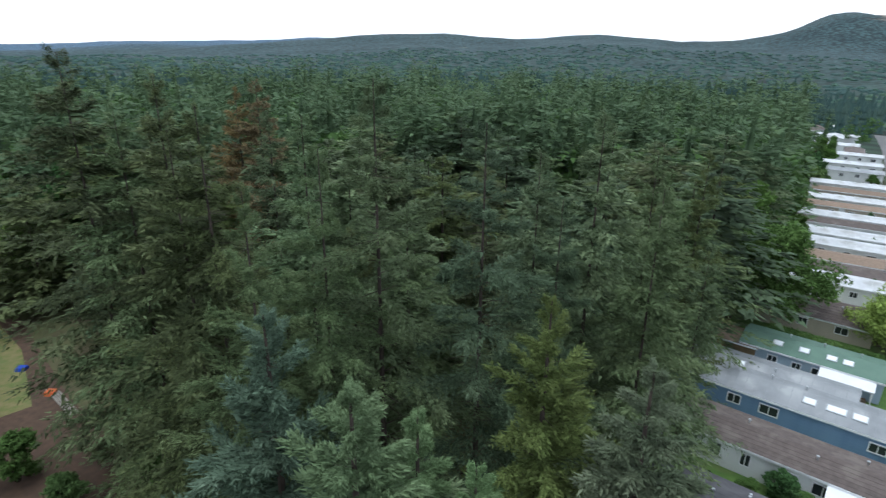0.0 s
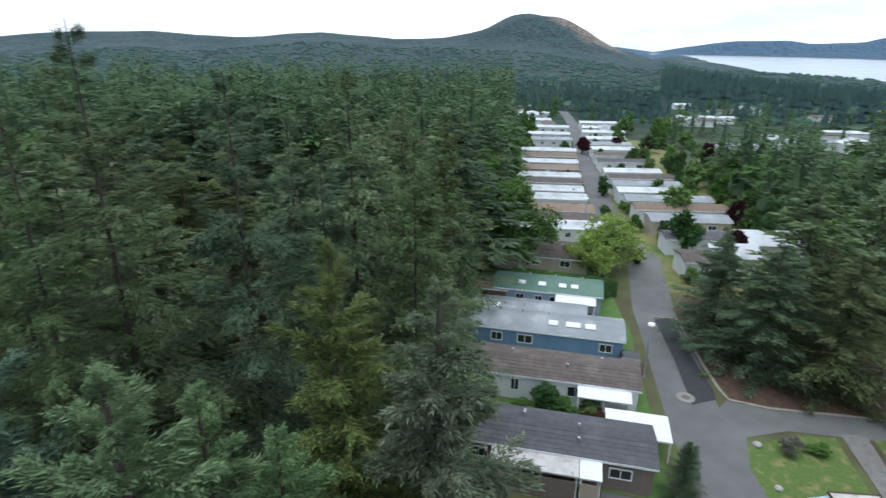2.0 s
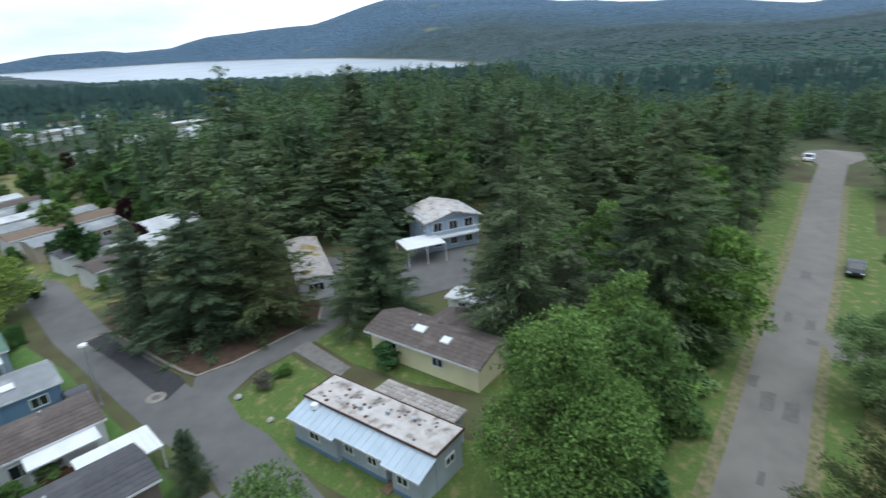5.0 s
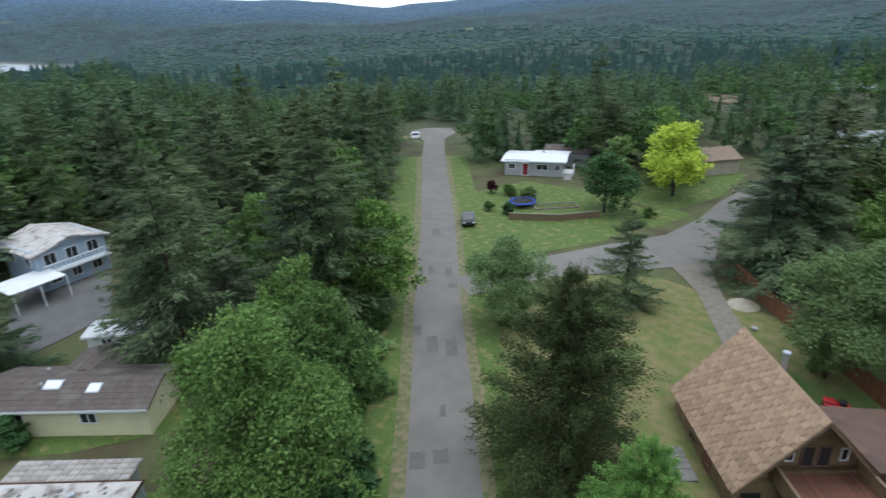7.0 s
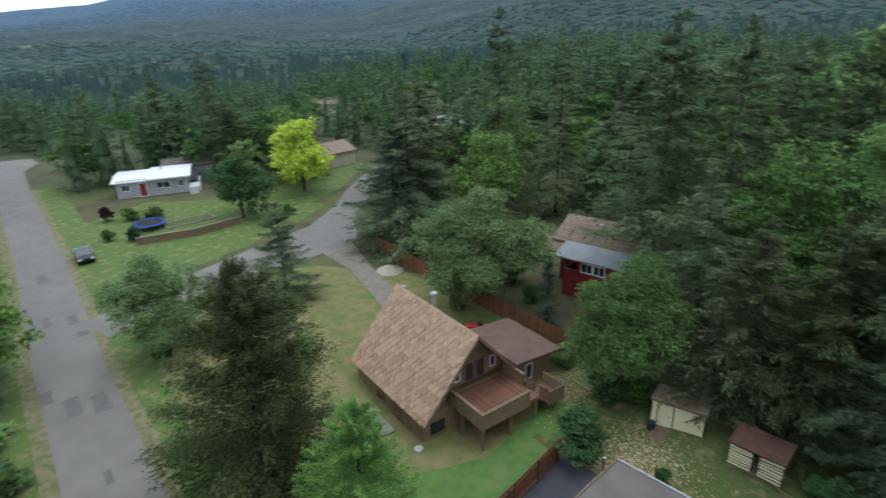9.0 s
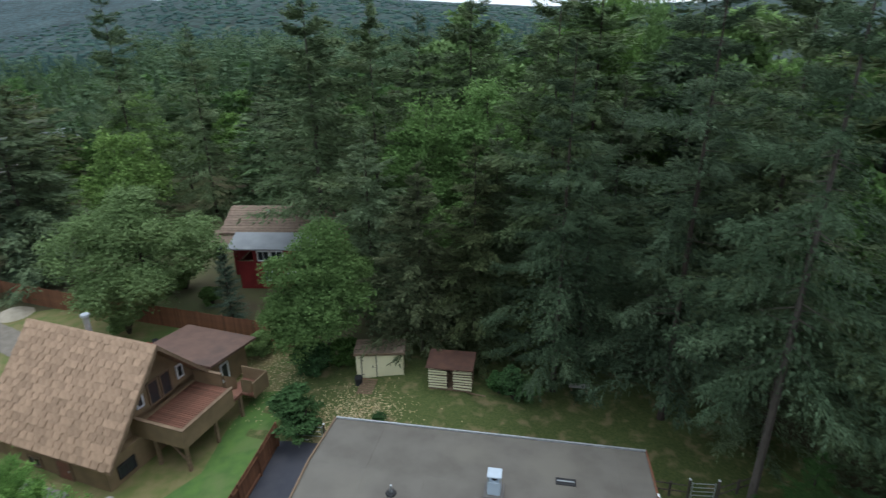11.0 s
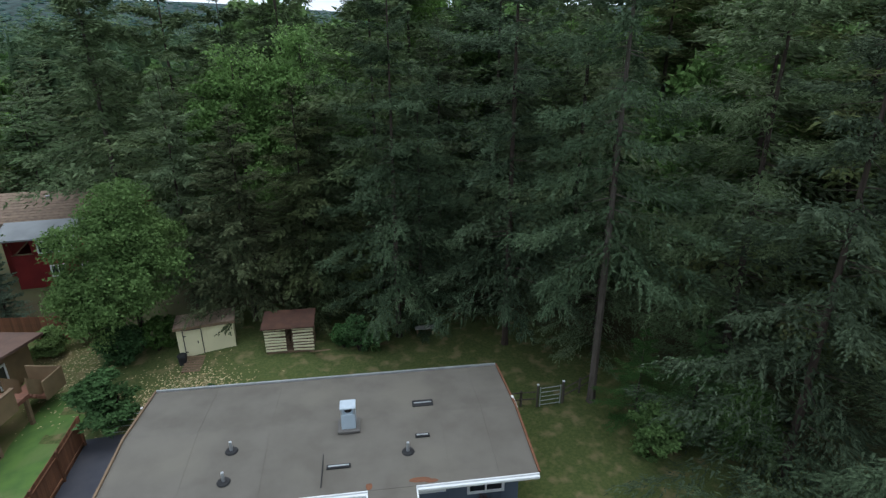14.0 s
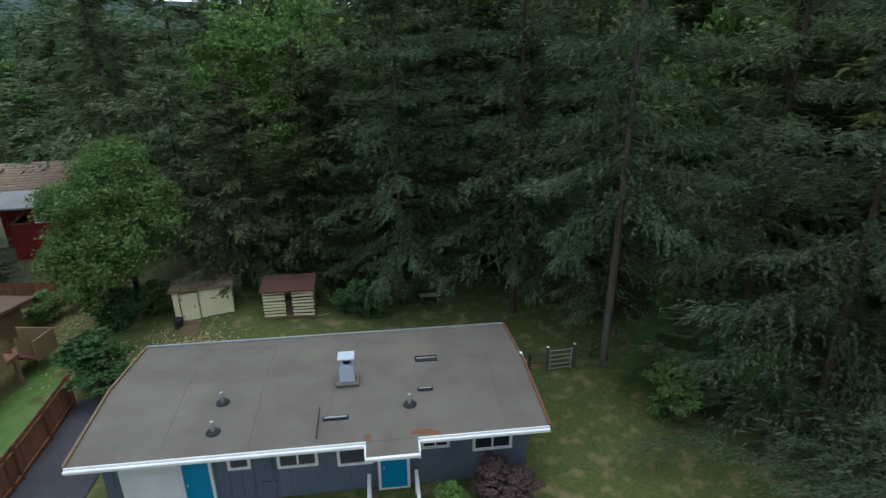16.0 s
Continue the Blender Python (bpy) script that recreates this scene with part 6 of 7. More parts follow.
    part("meter_box", box(5.35, 5.9, F_Y, F_Y + 0.08, 0.5, 0.75, 0.01), HOUSE["siding_grey"], ob)
    part("downpipe", box(5.75, 5.83, F_Y, F_Y + 0.08, -0.2, 2.6, 0.02), HOUSE["siding_grey"], ob)
    return ob


low_house()


def chalet():
    """The chalet with a steep cedar roof; x along the ridge from its deck, y towards its long eave."""
    ob = thing("house", "brown chalet with a steep cedar shake roof", "house", 12.4, -27.9, -1.15, math.degrees(math.atan2(-0.532, 0.847)), "houses")
    R, E, HW, L = 6.6, 1.75, 4.32, 9.05
    part("wall", box(0.9, L - 0.3, -3.6, 3.6, -0.4, 2.6), HOUSE["siding_brown"], ob)
    part("lower_wall", box(0.4, L - 0.2, -3.95, 4.05, -0.4, 1.7), HOUSE["siding_brown"], ob)
    part("gable_wall", prism([(-3.7, 2.2), (3.7, 2.2), (0, R - 0.35)], "x", 0.9, 1.05), HOUSE["siding_brown"], ob)
    part("gable_wall", prism([(-3.7, 2.2), (3.7, 2.2), (0, R - 0.35)], "x", L - 0.45, L - 0.3), HOUSE["siding_brown"], ob)
    s = (R - E) / HW
    part("roof", prism([(HW, E), (0, R), (-HW, E), (-HW, E - 0.2), (0, R - 0.24), (HW, E - 0.2)], "x", -0.25, L + 0.3), HOUSE["cedar_shake"], ob)
    # cedar shakes in courses
    r = random.Random(2)
    run = math.hypot(HW, R - E)
    rows, cols = 16, 19
    meshes = [mesh_of(prism([(0, 0.012), (run / rows * 1.15, 0.045), (run / rows * 1.15, 0.012), (0, 0.002)], "x", 0.01, (L + 0.55) / cols - 0.02 + q), HOUSE["cedar_shake"]) for q in (0.0, -0.04, 0.008)]
    tilt = math.degrees(math.atan2(R - E, HW))
    for i in range(rows):
        f = i / rows
        for j in range(cols):
            if i % 2 and j == cols - 1:
                continue
            part("shake", meshes[r.randrange(3)], None, ob, at=pose(-0.25 + (L + 0.55) * (j + (0.5 if i % 2 else 0.0) + r.uniform(-0.08, 0.08)) / cols, HW * f + 0.001, R - (R - E) * f + r.uniform(-0.006, 0.02), -tilt + r.uniform(-1.2, 0.6), 0, r.uniform(-1, 1)))
    fl = part("flue", tube(0.16, 0.16, 0, 1.3, 12), M["vent"], ob, "metal flue pipe", at=pose(5.2, -0.5, R - 0.7))
    part("flue_cap", tube(0.26, 0.22, 1.3, 1.42, 12), M["vent"], fl)
    part("ridge_cap", prism([(0.2, R - 0.2), (0, R + 0.05), (-0.2, R - 0.2)], "x", -0.25, L + 0.3), HOUSE["cedar_shake"], ob)
    part("barge_board", prism([(HW, E), (0, R), (-HW, E), (-HW, E - 0.28), (0, R - 0.3), (HW, E - 0.28)], "x", -0.31, -0.255), M["wood"], ob, "dark timber barge board")
    # the gable end over the deck
    for y, w, h, z in ((-0.1, 0.8, 1.5, 3.3), (-1.0, 0.8, 1.5, 3.3), (0.9, 0.5, 0.9, 3.4), (-2.1, 0.5, 0.9, 3.4)):
        window(ob, 0.87, y, z, w, h, -90, frame_mat=M["wood"] if w > 0.7 else M["white"], bars=0)
    window(ob, 0.37, 2.9, 0.7, 1.1, 0.8, -90, frame_mat=M["black"], bars=1)
    window(ob, 5.6, 4.08, 0.6, 1.0, 0.7, 180, frame_mat=M["wood"])
    door(ob, 3.4, 4.07, -0.35, 0.9, 1.6, 180, HOUSE["deck"], M["wood"], "dark red-brown door")
    # the deck
    dk = part("deck", box(-2.75, 0.88, -3.1, 1.65, 1.42, 1.6), HOUSE["deck"], ob, "red-brown raised deck", at=pose(0.12, 0, 0.38))
    bd = mesh_of(box(-2.75, 0.88, 0, 0.14, 1.6, 1.63, 0.006), HOUSE["deck"])
    for k in range(31):
        part("deck_board", bd, None, dk, at=pose(0, -3.08 + 0.152 * k, 0))
    for n, b in (("parapet", box(-2.85, -2.75, -2.2, 1.75, 1.35, 2.5)), ("parapet", box(-2.75, 0.88, 1.65, 1.75, 1.35, 2.5)), ("parapet", box(-1.3, 0.88, -3.2, -3.1, 1.35, 2.5))):
        part(n, b, HOUSE["siding_brown"], dk)
    for n, b in (("rail_cap", box(-2.9, -2.7, -2.25, 1.8, 2.5, 2.56)), ("rail_cap", box(-2.7, 0.9, 1.6, 1.8, 2.5, 2.56)), ("rail_cap", box(-1.3, 0.9, -3.25, -3.05, 2.5, 2.56))):
        part(n, b, M["wood"], dk)
    for x, y in ((-2.65, 1.55), (-2.65, -2.9), (-2.65, -0.7), (-0.6, 1.55), (-0.6, -2.9)):
        part("deck_post", box(x - 0.09, x + 0.09, y - 0.09, y + 0.09, -0.8, 1.42, 0.01), M["wood"], dk)
    part("brace", prism([(-2.65, 0.2), (-2.65, 0.32), (-1.6, 1.42), (-1.48, 1.42)], "y", 1.5, 1.6), M["wood"], dk)
    part("landing", box(-3.1, -1.3, -5.0, -3.6, 0.95, 1.1), HOUSE["deck"], dk)
    for n, b in (("stair_side", prism([(-3.1, 1.6), (-3.1, 2.5), (-4.0, 1.8), (-4.0, 0.9)], "x", -2.8, -2.72)), ("stair_side", prism([(-3.1, 1.6), (-3.1, 2.5), (-4.0, 1.8), (-4.0, 0.9)], "x", -1.6, -1.52)), ("parapet", box(-3.15, -3.08, -5.05, -3.6, 0.85, 1.95)), ("parapet", box(-3.08, -1.25, -5.05, -4.98, 0.85, 1.95))):
        part(n, b, HOUSE["siding_brown"], dk)
    for k in range(4):
        part("stair_tread", box(-2.72, -1.6, -3.32 - 0.22 * k, -3.1 - 0.22 * k, 1.35 - 0.17 * k, 1.42 - 0.17 * k), HOUSE["deck"], dk)
    # the low addition
    part("addition_wall", box(0.3, 5.0, -7.2, -3.6, -0.4, 2.65), HOUSE["siding_brown"], ob)
    part("addition_roof", prism([(-3.3, 3.15), (-7.75, 2.72), (-7.75, 2.58), (-3.3, 2.98)], "x", -0.3, 5.4), HOUSE["roof_redbrown"], ob, "flat brown roof with a damp stain")
    window(ob, 0.27, -5.0, 1.6, 0.7, 1.3, -90, bars=0)
    part("corner_stone", tube(0.35, 0.3, -0.3, 0.25, 7, -0.1, 4.7), M["concrete"], ob)
    return ob


chalet()


def red_house_front():
    """The side of the red house that looks at the chalet."""
    z = ground(9, -47)
    ob = thing("house", "dark red house with tan shingles and grey porch roof", "house", 11.0, -45.9, 0.0, 164, "houses")
    part("wall", box(-0.9, 8.4, 3.2, 9.3, z - 0.4, 4.4), HOUSE["siding_red"], ob)
    roof = part("roof", prism([(2.3, 4.35), (5.9, 5.75), (9.8, 4.35), (9.8, 4.2), (5.9, 5.58), (2.3, 4.2)], "x", -1.5, 9.0), HOUSE["roof_tan"], ob, "tan shingle gable roof")
    for y0, y1, n in ((5.9, 2.3, 11), (5.9, 9.8, 11)):
        for k in range(n):
            f0, f1 = k / n, min(1.0, (k + 1.12) / n)
            ya, yb, za, zb = y0 + (y1 - y0) * f0, y0 + (y1 - y0) * f1, 5.75 - 1.4 * f0, 5.75 - 1.4 * f1
            part("shingle_course", prism([(ya, za + 0.004), (yb, zb + 0.035), (yb, zb + 0.008), (ya, za + 0.001)], "x", -1.5, 9.0), HOUSE["roof_tan"], roof)
    for x0, x1 in ((-0.9, -0.8), (8.3, 8.4)):
        part("gable", prism([(3.2, 4.35), (9.3, 4.35), (5.9, 5.55)], "x", x0, x1), HOUSE["siding_red"], ob)
    part("lean_to_roof", prism([(1.0, 3.75), (3.1, 4.35), (3.1, 4.22), (1.0, 3.62)], "x", -2.2, -0.2), HOUSE["roof_tan"], ob, "tan shingles flaring over the porch")
    part("porch_roof", prism([(0.0, 3.8), (3.2, 4.62), (3.2, 4.52), (0.0, 3.68)], "x", 0.0, 8.0), HOUSE["roof_grey"], ob, "grey metal porch roof")
    part("porch_wall", box(0.7, 7.6, 0.5, 0.62, z - 0.4, 2.5), HOUSE["siding_red"], ob, "dark red boards")
    part("porch_front", box(2.1, 7.6, 0.5, 0.62, 2.5, 3.72), HOUSE["siding_red"], ob)
    part("porch_side", box(0.7, 0.82, 0.62, 3.2, z - 0.4, 2.5), HOUSE["siding_red"], ob)
    for x in (0.7, 2.0):
        part("porch_post", box(x, x + 0.12, 0.48, 0.62, 2.5, 3.72), HOUSE["siding_red"], ob)
    part("brace", prism([(0.82, 2.5), (0.95, 2.5), (2.0, 3.5), (2.0, 3.6)], "y", 0.52, 0.58), M["wood"], ob)
    part("rail", box(0.7, 2.1, 0.44, 0.68, 2.5, 2.56), M["wood"], ob)
    for x in (2.95, 4.1):
        window(ob, x, 0.47, 3.0, 1.1, 0.95)
    for x in (3.4, 5.4):
        window(ob, x, 0.47, 1.15, 1.0, 0.9)
    part("roof_vent", tube(0.14, 0.18, 5.3, 5.6, 8, 2.2, 5.0), M["vent"], ob)
    return ob


red_house_front()


def white_roof_house():
    ob = thing("house", "pale grey bungalow with a low white roof in two steps", "house", 77.3, -55.6, None, -138, "houses")
    part("wall", box(0, 9.6, 0, 6.5, -0.3, 2.6), HOUSE["siding_stone"], ob)
    part("roof", prism([(-0.7, 2.7), (3.0, 3.15), (7.1, 2.8), (7.1, 2.64), (3.0, 3.0), (-0.7, 2.55)], "x", 4.2, 10.3), HOUSE["roof_snow"], ob)
    part("roof", prism([(-0.3, 2.5), (3.0, 2.86), (7.0, 2.6), (7.0, 2.5), (3.0, 2.74), (-0.3, 2.4)], "x", -0.6, 4.18), HOUSE["roof_snow"], ob)
    part("fascia", box(4.2, 10.3, -0.76, -0.7, 2.5, 2.72), M["white"], ob)
    part("fascia", box(-0.6, 4.18, -0.36, -0.3, 2.34, 2.52), M["white"], ob)
    for x, w in ((1.2, 1.2), (6.3, 2.0), (8.8, 0.9)):
        window(ob, x, -0.03, 1.55, w, 1.0)
    window(ob, -0.03, 2.2, 1.55, 1.2, 1.0, -90)
    door(ob, 3.5, -0.02, 0.05, 0.9, 2.0, 0, HOUSE["siding_red"], label="dark red door")
    part("chimney", tube(0.12, 0.12, 3.0, 3.6, 8, 6, 3.8), M["vent"], ob)
    part("skylight", box(6.4, 7.6, 3.3, 3.9, 3.1, 3.2, 0.03), M["skylight"], ob)
    part("porch", box(9.62, 11.4, 0.2, 2.6, -0.3, 0.75), M["white"], ob, "white porch landing")
    for k in range(5):
        part("stair", box(9.9, 11.2, -0.3 * (k + 1), 0.19 - 0.3 * k, -0.3, 0.62 - 0.14 * k), M["concrete"], ob)
    for k in range(7):
        part("baluster", box(11.3, 11.36, 0.25 + 0.36 * k, 0.31 + 0.36 * k, 0.75, 1.65), M["white"], ob)
    part("porch_rail", box(11.28, 11.4, 0.2, 2.6, 1.65, 1.73), M["white"], ob)
    part("back_wing", box(6.0, 13.5, 7.2, 11.5, -0.3, 2.5), HOUSE["siding_stone"], ob)
    part("back_roof", prism([(6.6, 2.6), (9.3, 3.5), (12.1, 2.6), (12.1, 2.45), (9.3, 3.35), (6.6, 2.45)], "x", 5.6, 13.9), HOUSE["roof_brown"], ob, "low brown shingle roof of the rear wing")
    return ob


white_roof_house()
FAR_HOUSES = ((60.5, -88.0, 68, 8, 6.5, "roof_tan", "siding_tan", "pale tan house with a shingle roof beyond the trees"), (50.0, -121.0, 40, 12, 8, "roof_grey", "siding_white", "house with a long grey roof"), (82.0, -190.0, 30, 14, 9, "roof_grey", "siding_tan", "distant house with a grey roof"),
              (90.0, -146.0, 10, 12, 8, "roof_tan", "siding_tan", "distant tan house with a shingle roof"), (-8, -112, 20, 12, 8, "roof_metal_blue", "siding_white", "distant house with a pale blue metal roof"), (-22, -108, 80, 10, 7, "roof_brown", "siding_tan", "distant house with a brown roof"),
              (22.0, 218, 15, 18, 12, "roof_grey", "siding_white", "distant pale house with a grey gable roof"), (150, 240, 20, 14, 8, "roof_brown", "siding_white", "distant house among the woods"), (84, 52, 150, 9, 6, "roof_white", "siding_white", "white building among the garden trees"), (72, 50, 150, 6, 4, "roof_white", "siding_white", "small white outbuilding among trees"))
for x, y, t, l, w, rf_, ws, lb in FAR_HOUSES:
    mobile_home(x, y, t, l, w, rf_, ws, lb, rise=1.2, windows=((2.5, 1.4, 1.0), (6.5, 1.4, 1.0)), boards=False, name="house", group="houses", over=0.4)


# ---- sheds, fences and gates behind the low house ----
BACK = math.degrees(math.atan2(5.9, -13.8))


def at_house(u, v):
    """A place by the low house: u along it, v away behind it."""
    c, s = -13.8 / 15.008, 5.9 / 15.008
    return 3.29 + u * c - v * s * 1.0, -22.53 + u * s + v * c * 1.0


def shed():
    x, y = at_house(-1.25, 7.15)
    ob = thing("garden_shed", "cream garden shed with a single door", "shed", x, y, ground(x, y) + 0.1, BACK + 11)
    part("wall", box(0, 2.9, 0, 1.5, -0.2, 1.75), HOUSE["siding_cream"], ob)
    part("roof", prism([(-0.18, 1.9), (1.7, 1.78), (1.7, 1.7), (-0.18, 1.8)], "x", -0.15, 3.05), HOUSE["roof_tan"], ob, "leaf-strewn brown roof")
    rib = mesh_of(prism([(-0.18, 1.902), (1.7, 1.782), (1.7, 1.802), (-0.18, 1.93)], "x", -0.015, 0.015), HOUSE["roof_tan"])
    for k in range(14):
        part("roof_rib", rib, None, ob, at=pose(-0.05 + 0.235 * k, 0, 0))
    part("fascia", box(-0.15, 3.05, -0.21, -0.185, 1.74, 1.88), M["wood"], ob)
    part("fascia", box(0, 2.9, -0.02, 1.45, 1.752, 1.79), M["wood"], ob)
    d = part("door", box(0.32, 1.2, -0.04, 0.0, 0.0, 1.6, 0.008), HOUSE["siding_cream"], ob)
    part("handle", box(0.98, 1.02, -0.08, -0.04, 0.75, 0.9), M["black"], d)
    for k in (0, 1):
        part("hinge", box(0.3, 0.42, -0.055, -0.04, 0.25 + 1.0 * k, 0.31 + 1.0 * k), M["black"], d)
    part("door_trim", ring_bm(0.98, 1.7, 0.035, -0.05, 0.0), M["black"], ob, "dark gap round the door", at=pose(0.76, 0, 0.8))
    for x0 in (-0.03, 1.42, 2.85):
        part("corner_trim", box(x0, x0 + 0.08, -0.03, 0.04, -0.2, 1.74), HOUSE["siding_cream"], ob)
    rp = thing("shed_ramp", "weathered slatted wooden ramp before a shed", "ramp", x, y, ground(x, y) + 0.05, BACK)
    for k in range(7):
        part("slat", box(0.35, 1.35, -0.25 - 0.2 * k, -0.09 - 0.2 * k, 0.12 - 0.025 * k, 0.16 - 0.025 * k, 0.006), M["wood"], rp)
    part("runner", box(0.4, 0.5, -1.45, -0.06, -0.1, 0.0), M["wood"], rp)
    bn = thing("refuse_bin", "black round refuse bin", "bin", *at_house(-1.0, 6.6))
    part("body", tube(0.2, 0.25, 0, 0.55, 12), M["black"], bn)
    part("lid", tube(0.27, 0.22, 0.55, 0.62, 12), M["black"], bn)


shed()


def wood_store():
    x, y = at_house(3.5, 6.6)
    ob = thing("wood_store", "slatted firewood store with a rusty red roof", "wood store", x, y, ground(x, y) + 0.05, BACK)
    part("roof", prism([(-0.3, 1.72), (1.45, 1.95), (1.45, 1.88), (-0.3, 1.65)], "x", -0.15, 2.7), HOUSE["rust_dark"], ob, "rusty brown metal roof")
    part("floor", box(0, 2.55, 0, 1.4, 0.0, 0.12), M["wood"], ob)
    part("back_wall", box(0, 2.55, 1.36, 1.42, 0, 1.85), M["wood"], ob)
    for x0 in (0.0, 0.98, 1.5, 2.45):
        part("post", box(x0, x0 + 0.09, 0, 0.09, -0.2, 1.68), M["wood"], ob)
    rs = random.Random(17)
    sl = [mesh_of(box(-0.04 - q, 1.04 + q, -0.03, 0.0, 0, 0.085 + q, 0.006), HOUSE["siding_cream"]) for q in (0.0, 0.02, 0.035)]
    for k in range(8):
        for x0 in (0.02, 1.53):
            part("slat", sl[rs.randrange(3)], None, ob, "pale painted slat", at=pose(x0, 0, 0.14 + 0.185 * k, 0, rs.uniform(-2.2, 2.2), 0))
    lg = mesh_of(tube(0.09, 0.085, 0, 0.55, 7), M["wood"])
    r = random.Random(4)
    for i in range(12):
        for j in range(4):
            part("log", lg, None, ob, at=pose(0.2 + 0.19 * i + r.uniform(-0.02, 0.02), 0.55, 0.22 + 0.18 * j, -90, 0, r.uniform(-6, 6)))
    ln = thing("timber_offcut", "long weathered timber leaning by a wood store", "timber", *at_house(6.3, 6.3))
    part("plank", box(-0.05, 0.05, -1.0, 1.0, 0.0, 0.05), M["wood"], ln, at=pose(0, 0.3, 0.45, 25, 0, 20))


wood_store()


def board_fence(line, high, label, material, post=2.2, board=0.14, name="fence", cap=None):
    """Upright boards between posts, along a line over the land."""
    ob = thing(name, label, "fence", 0, 0, 0.0)
    bd = mesh_of(box(0.005, board - 0.005, -0.012, 0.012, 0, high), material)
    ps = mesh_of(box(-0.05, 0.05, 0.013, 0.11, -0.2, high + 0.05), material)
    rl = {}
    for (x0, y0), (x1, y1) in zip(line, line[1:]):
        n = math.hypot(x1 - x0, y1 - y0)
        t = math.degrees(math.atan2(y1 - y0, x1 - x0))
        k = 0.0
        while k < n:
            x, y = x0 + (x1 - x0) * k / n, y0 + (y1 - y0) * k / n
            part("board", bd, None, ob, at=pose(x, y, ground(x, y), 0, 0, t))
            k += board
        k = 0.0
        while k < n - 0.3:
            x, y = x0 + (x1 - x0) * k / n, y0 + (y1 - y0) * k / n
            part("post", ps, None, ob, at=pose(x, y, ground(x, y), 0, 0, t))
            seg = min(post, n - k)
            x2, y2 = x0 + (x1 - x0) * (k + seg) / n, y0 + (y1 - y0) * (k + seg) / n
            dz = math.degrees(math.atan2(ground(x2, y2) - ground(x, y), seg))
            for h in (0.25, high - 0.3):
                key = round(seg, 2)
                if key not in rl:
                    rl[key] = mesh_of(box(0.0, seg, 0.013, 0.06, 0, 0.09), material)
                part("rail", rl[key], None, ob, at=pose(x, y, ground(x, y) + h, 0, -dz, t))
            if cap:
                part("capping", box(0.0, seg, -0.09, 0.1, high + 0.052, high + 0.1), cap, ob, "pale timber capping", at=pose(x, y, ground(x, y), 0, -dz, t))
            k += post
    return ob


board_fence([at_house(-4.1, 1.4), at_house(-3.9, -3.6), at_house(-3.7, -9.0)], 1.65, "red-brown cedar board fence along a driveway", M["cedar_fence"])
board_fence([(31.5, -50.1), (24.2, -45.6), (12.8, -39.8), (7.2, -36.6)], 1.7, "red-brown cedar board fence behind the chalet", M["cedar_fence"])
board_fence([(58.8, -42.4), (54.4, -47.2), (52.4, -52.4)], 0.9, "low brown fence round the garden with the trampoline", M["wood"], board=0.2, cap=M["kerb"])


def tube_gate(u0, v0, u1, v1, label, bars=5, high=1.1):
    x, y = at_house(u0, v0)
    x1, y1 = at_house(u1, v1)
    n = math.hypot(x1 - x, y1 - y)
    ob = thing("metal_gate", label, "gate", x, y, None, math.degrees(math.atan2(y1 - y, x1 - x)))
    for k in range(bars):
        part("bar", box(0, n, -0.02, 0.02, 0.12 + (high - 0.15) * k / (bars - 1), 0.15 + (high - 0.15) * k / (bars - 1), 0.008), M["vent"], ob)
    for px in (0.0, n - 0.05):
        part("upright", box(px, px + 0.05, -0.025, 0.025, 0.05, high + 0.05, 0.01), M["vent"], ob)
    for px in (-0.16, n + 0.06):
        p = part("gate_post", box(px, px + 0.09, -0.045, 0.045, -0.3, high + 0.2, 0.01), M["bark_grey"], ob)
        part("post_cap", box(px - 0.01, px + 0.1, -0.055, 0.055, high + 0.2, high + 0.26, 0.01), M["white"], p)


tube_gate(17.3, 0.5, 18.4, 0.6, "small grey tubular field gate between timber posts")
tube_gate(-3.2, 1.9, -1.6, 1.95, "grey tubular gate at the end of a driveway", 4)


def rail_run(u0, v0, u1, v1):
    x, y = at_house(u0, v0)
    x1, y1 = at_house(u1, v1)
    n = math.hypot(x1 - x, y1 - y)
    ob = thing("rail_fence", "low weathered post and rail fence", "fence", x, y, None, math.degrees(math.atan2(y1 - y, x1 - x)))
    for h in (0.45, 0.85):
        part("rail", box(0, n, -0.02, 0.02, h, h + 0.05), M["bark_grey"], ob)
    for k in range(int(n / 1.2) + 1):
        part("post", box(1.2 * k - 0.05, 1.2 * k + 0.05, 0.02, 0.09, -0.2, 0.95), M["bark_grey"], ob)


rail_run(15.2, 0.6, 17.1, 0.55)
rail_run(18.6, 0.65, 20.5, 1.7)


# ---- street things ----
def street_lamp(x, y, turn):
    ob = thing("street_lamp", "slim grey street lamp with a flat white head", "lamp post", x, y, None, turn)
    part("pole", tube(0.09, 0.055, -0.1, 5.6, 10), M["vent"], ob)
    part("base", tube(0.18, 0.14, -0.05, 0.25, 10), M["concrete"], ob)
    hd = part("lamp_head", tube(0.34, 0.3, 5.6, 5.74, 14), M["white"], ob, "flat white lamp head")
    part("lens", tube(0.24, 0.26, 5.55, 5.6, 14), M["skylight"], hd)


street_lamp(37.0, 33.7, 0)
street_lamp(62.6, 74.2, 0)
mh = thing("manhole_cover", "round iron manhole in a pale worn ring", "manhole", 38.0, 29.6)
part("surround", tube(0.8, 0.8, 0.0, 0.075, 24), M["kerb"], mh, "pale worn concrete ring")
part("cover", tube(0.36, 0.36, 0.075, 0.09, 20), M["patch"], mh, "dark iron cover")


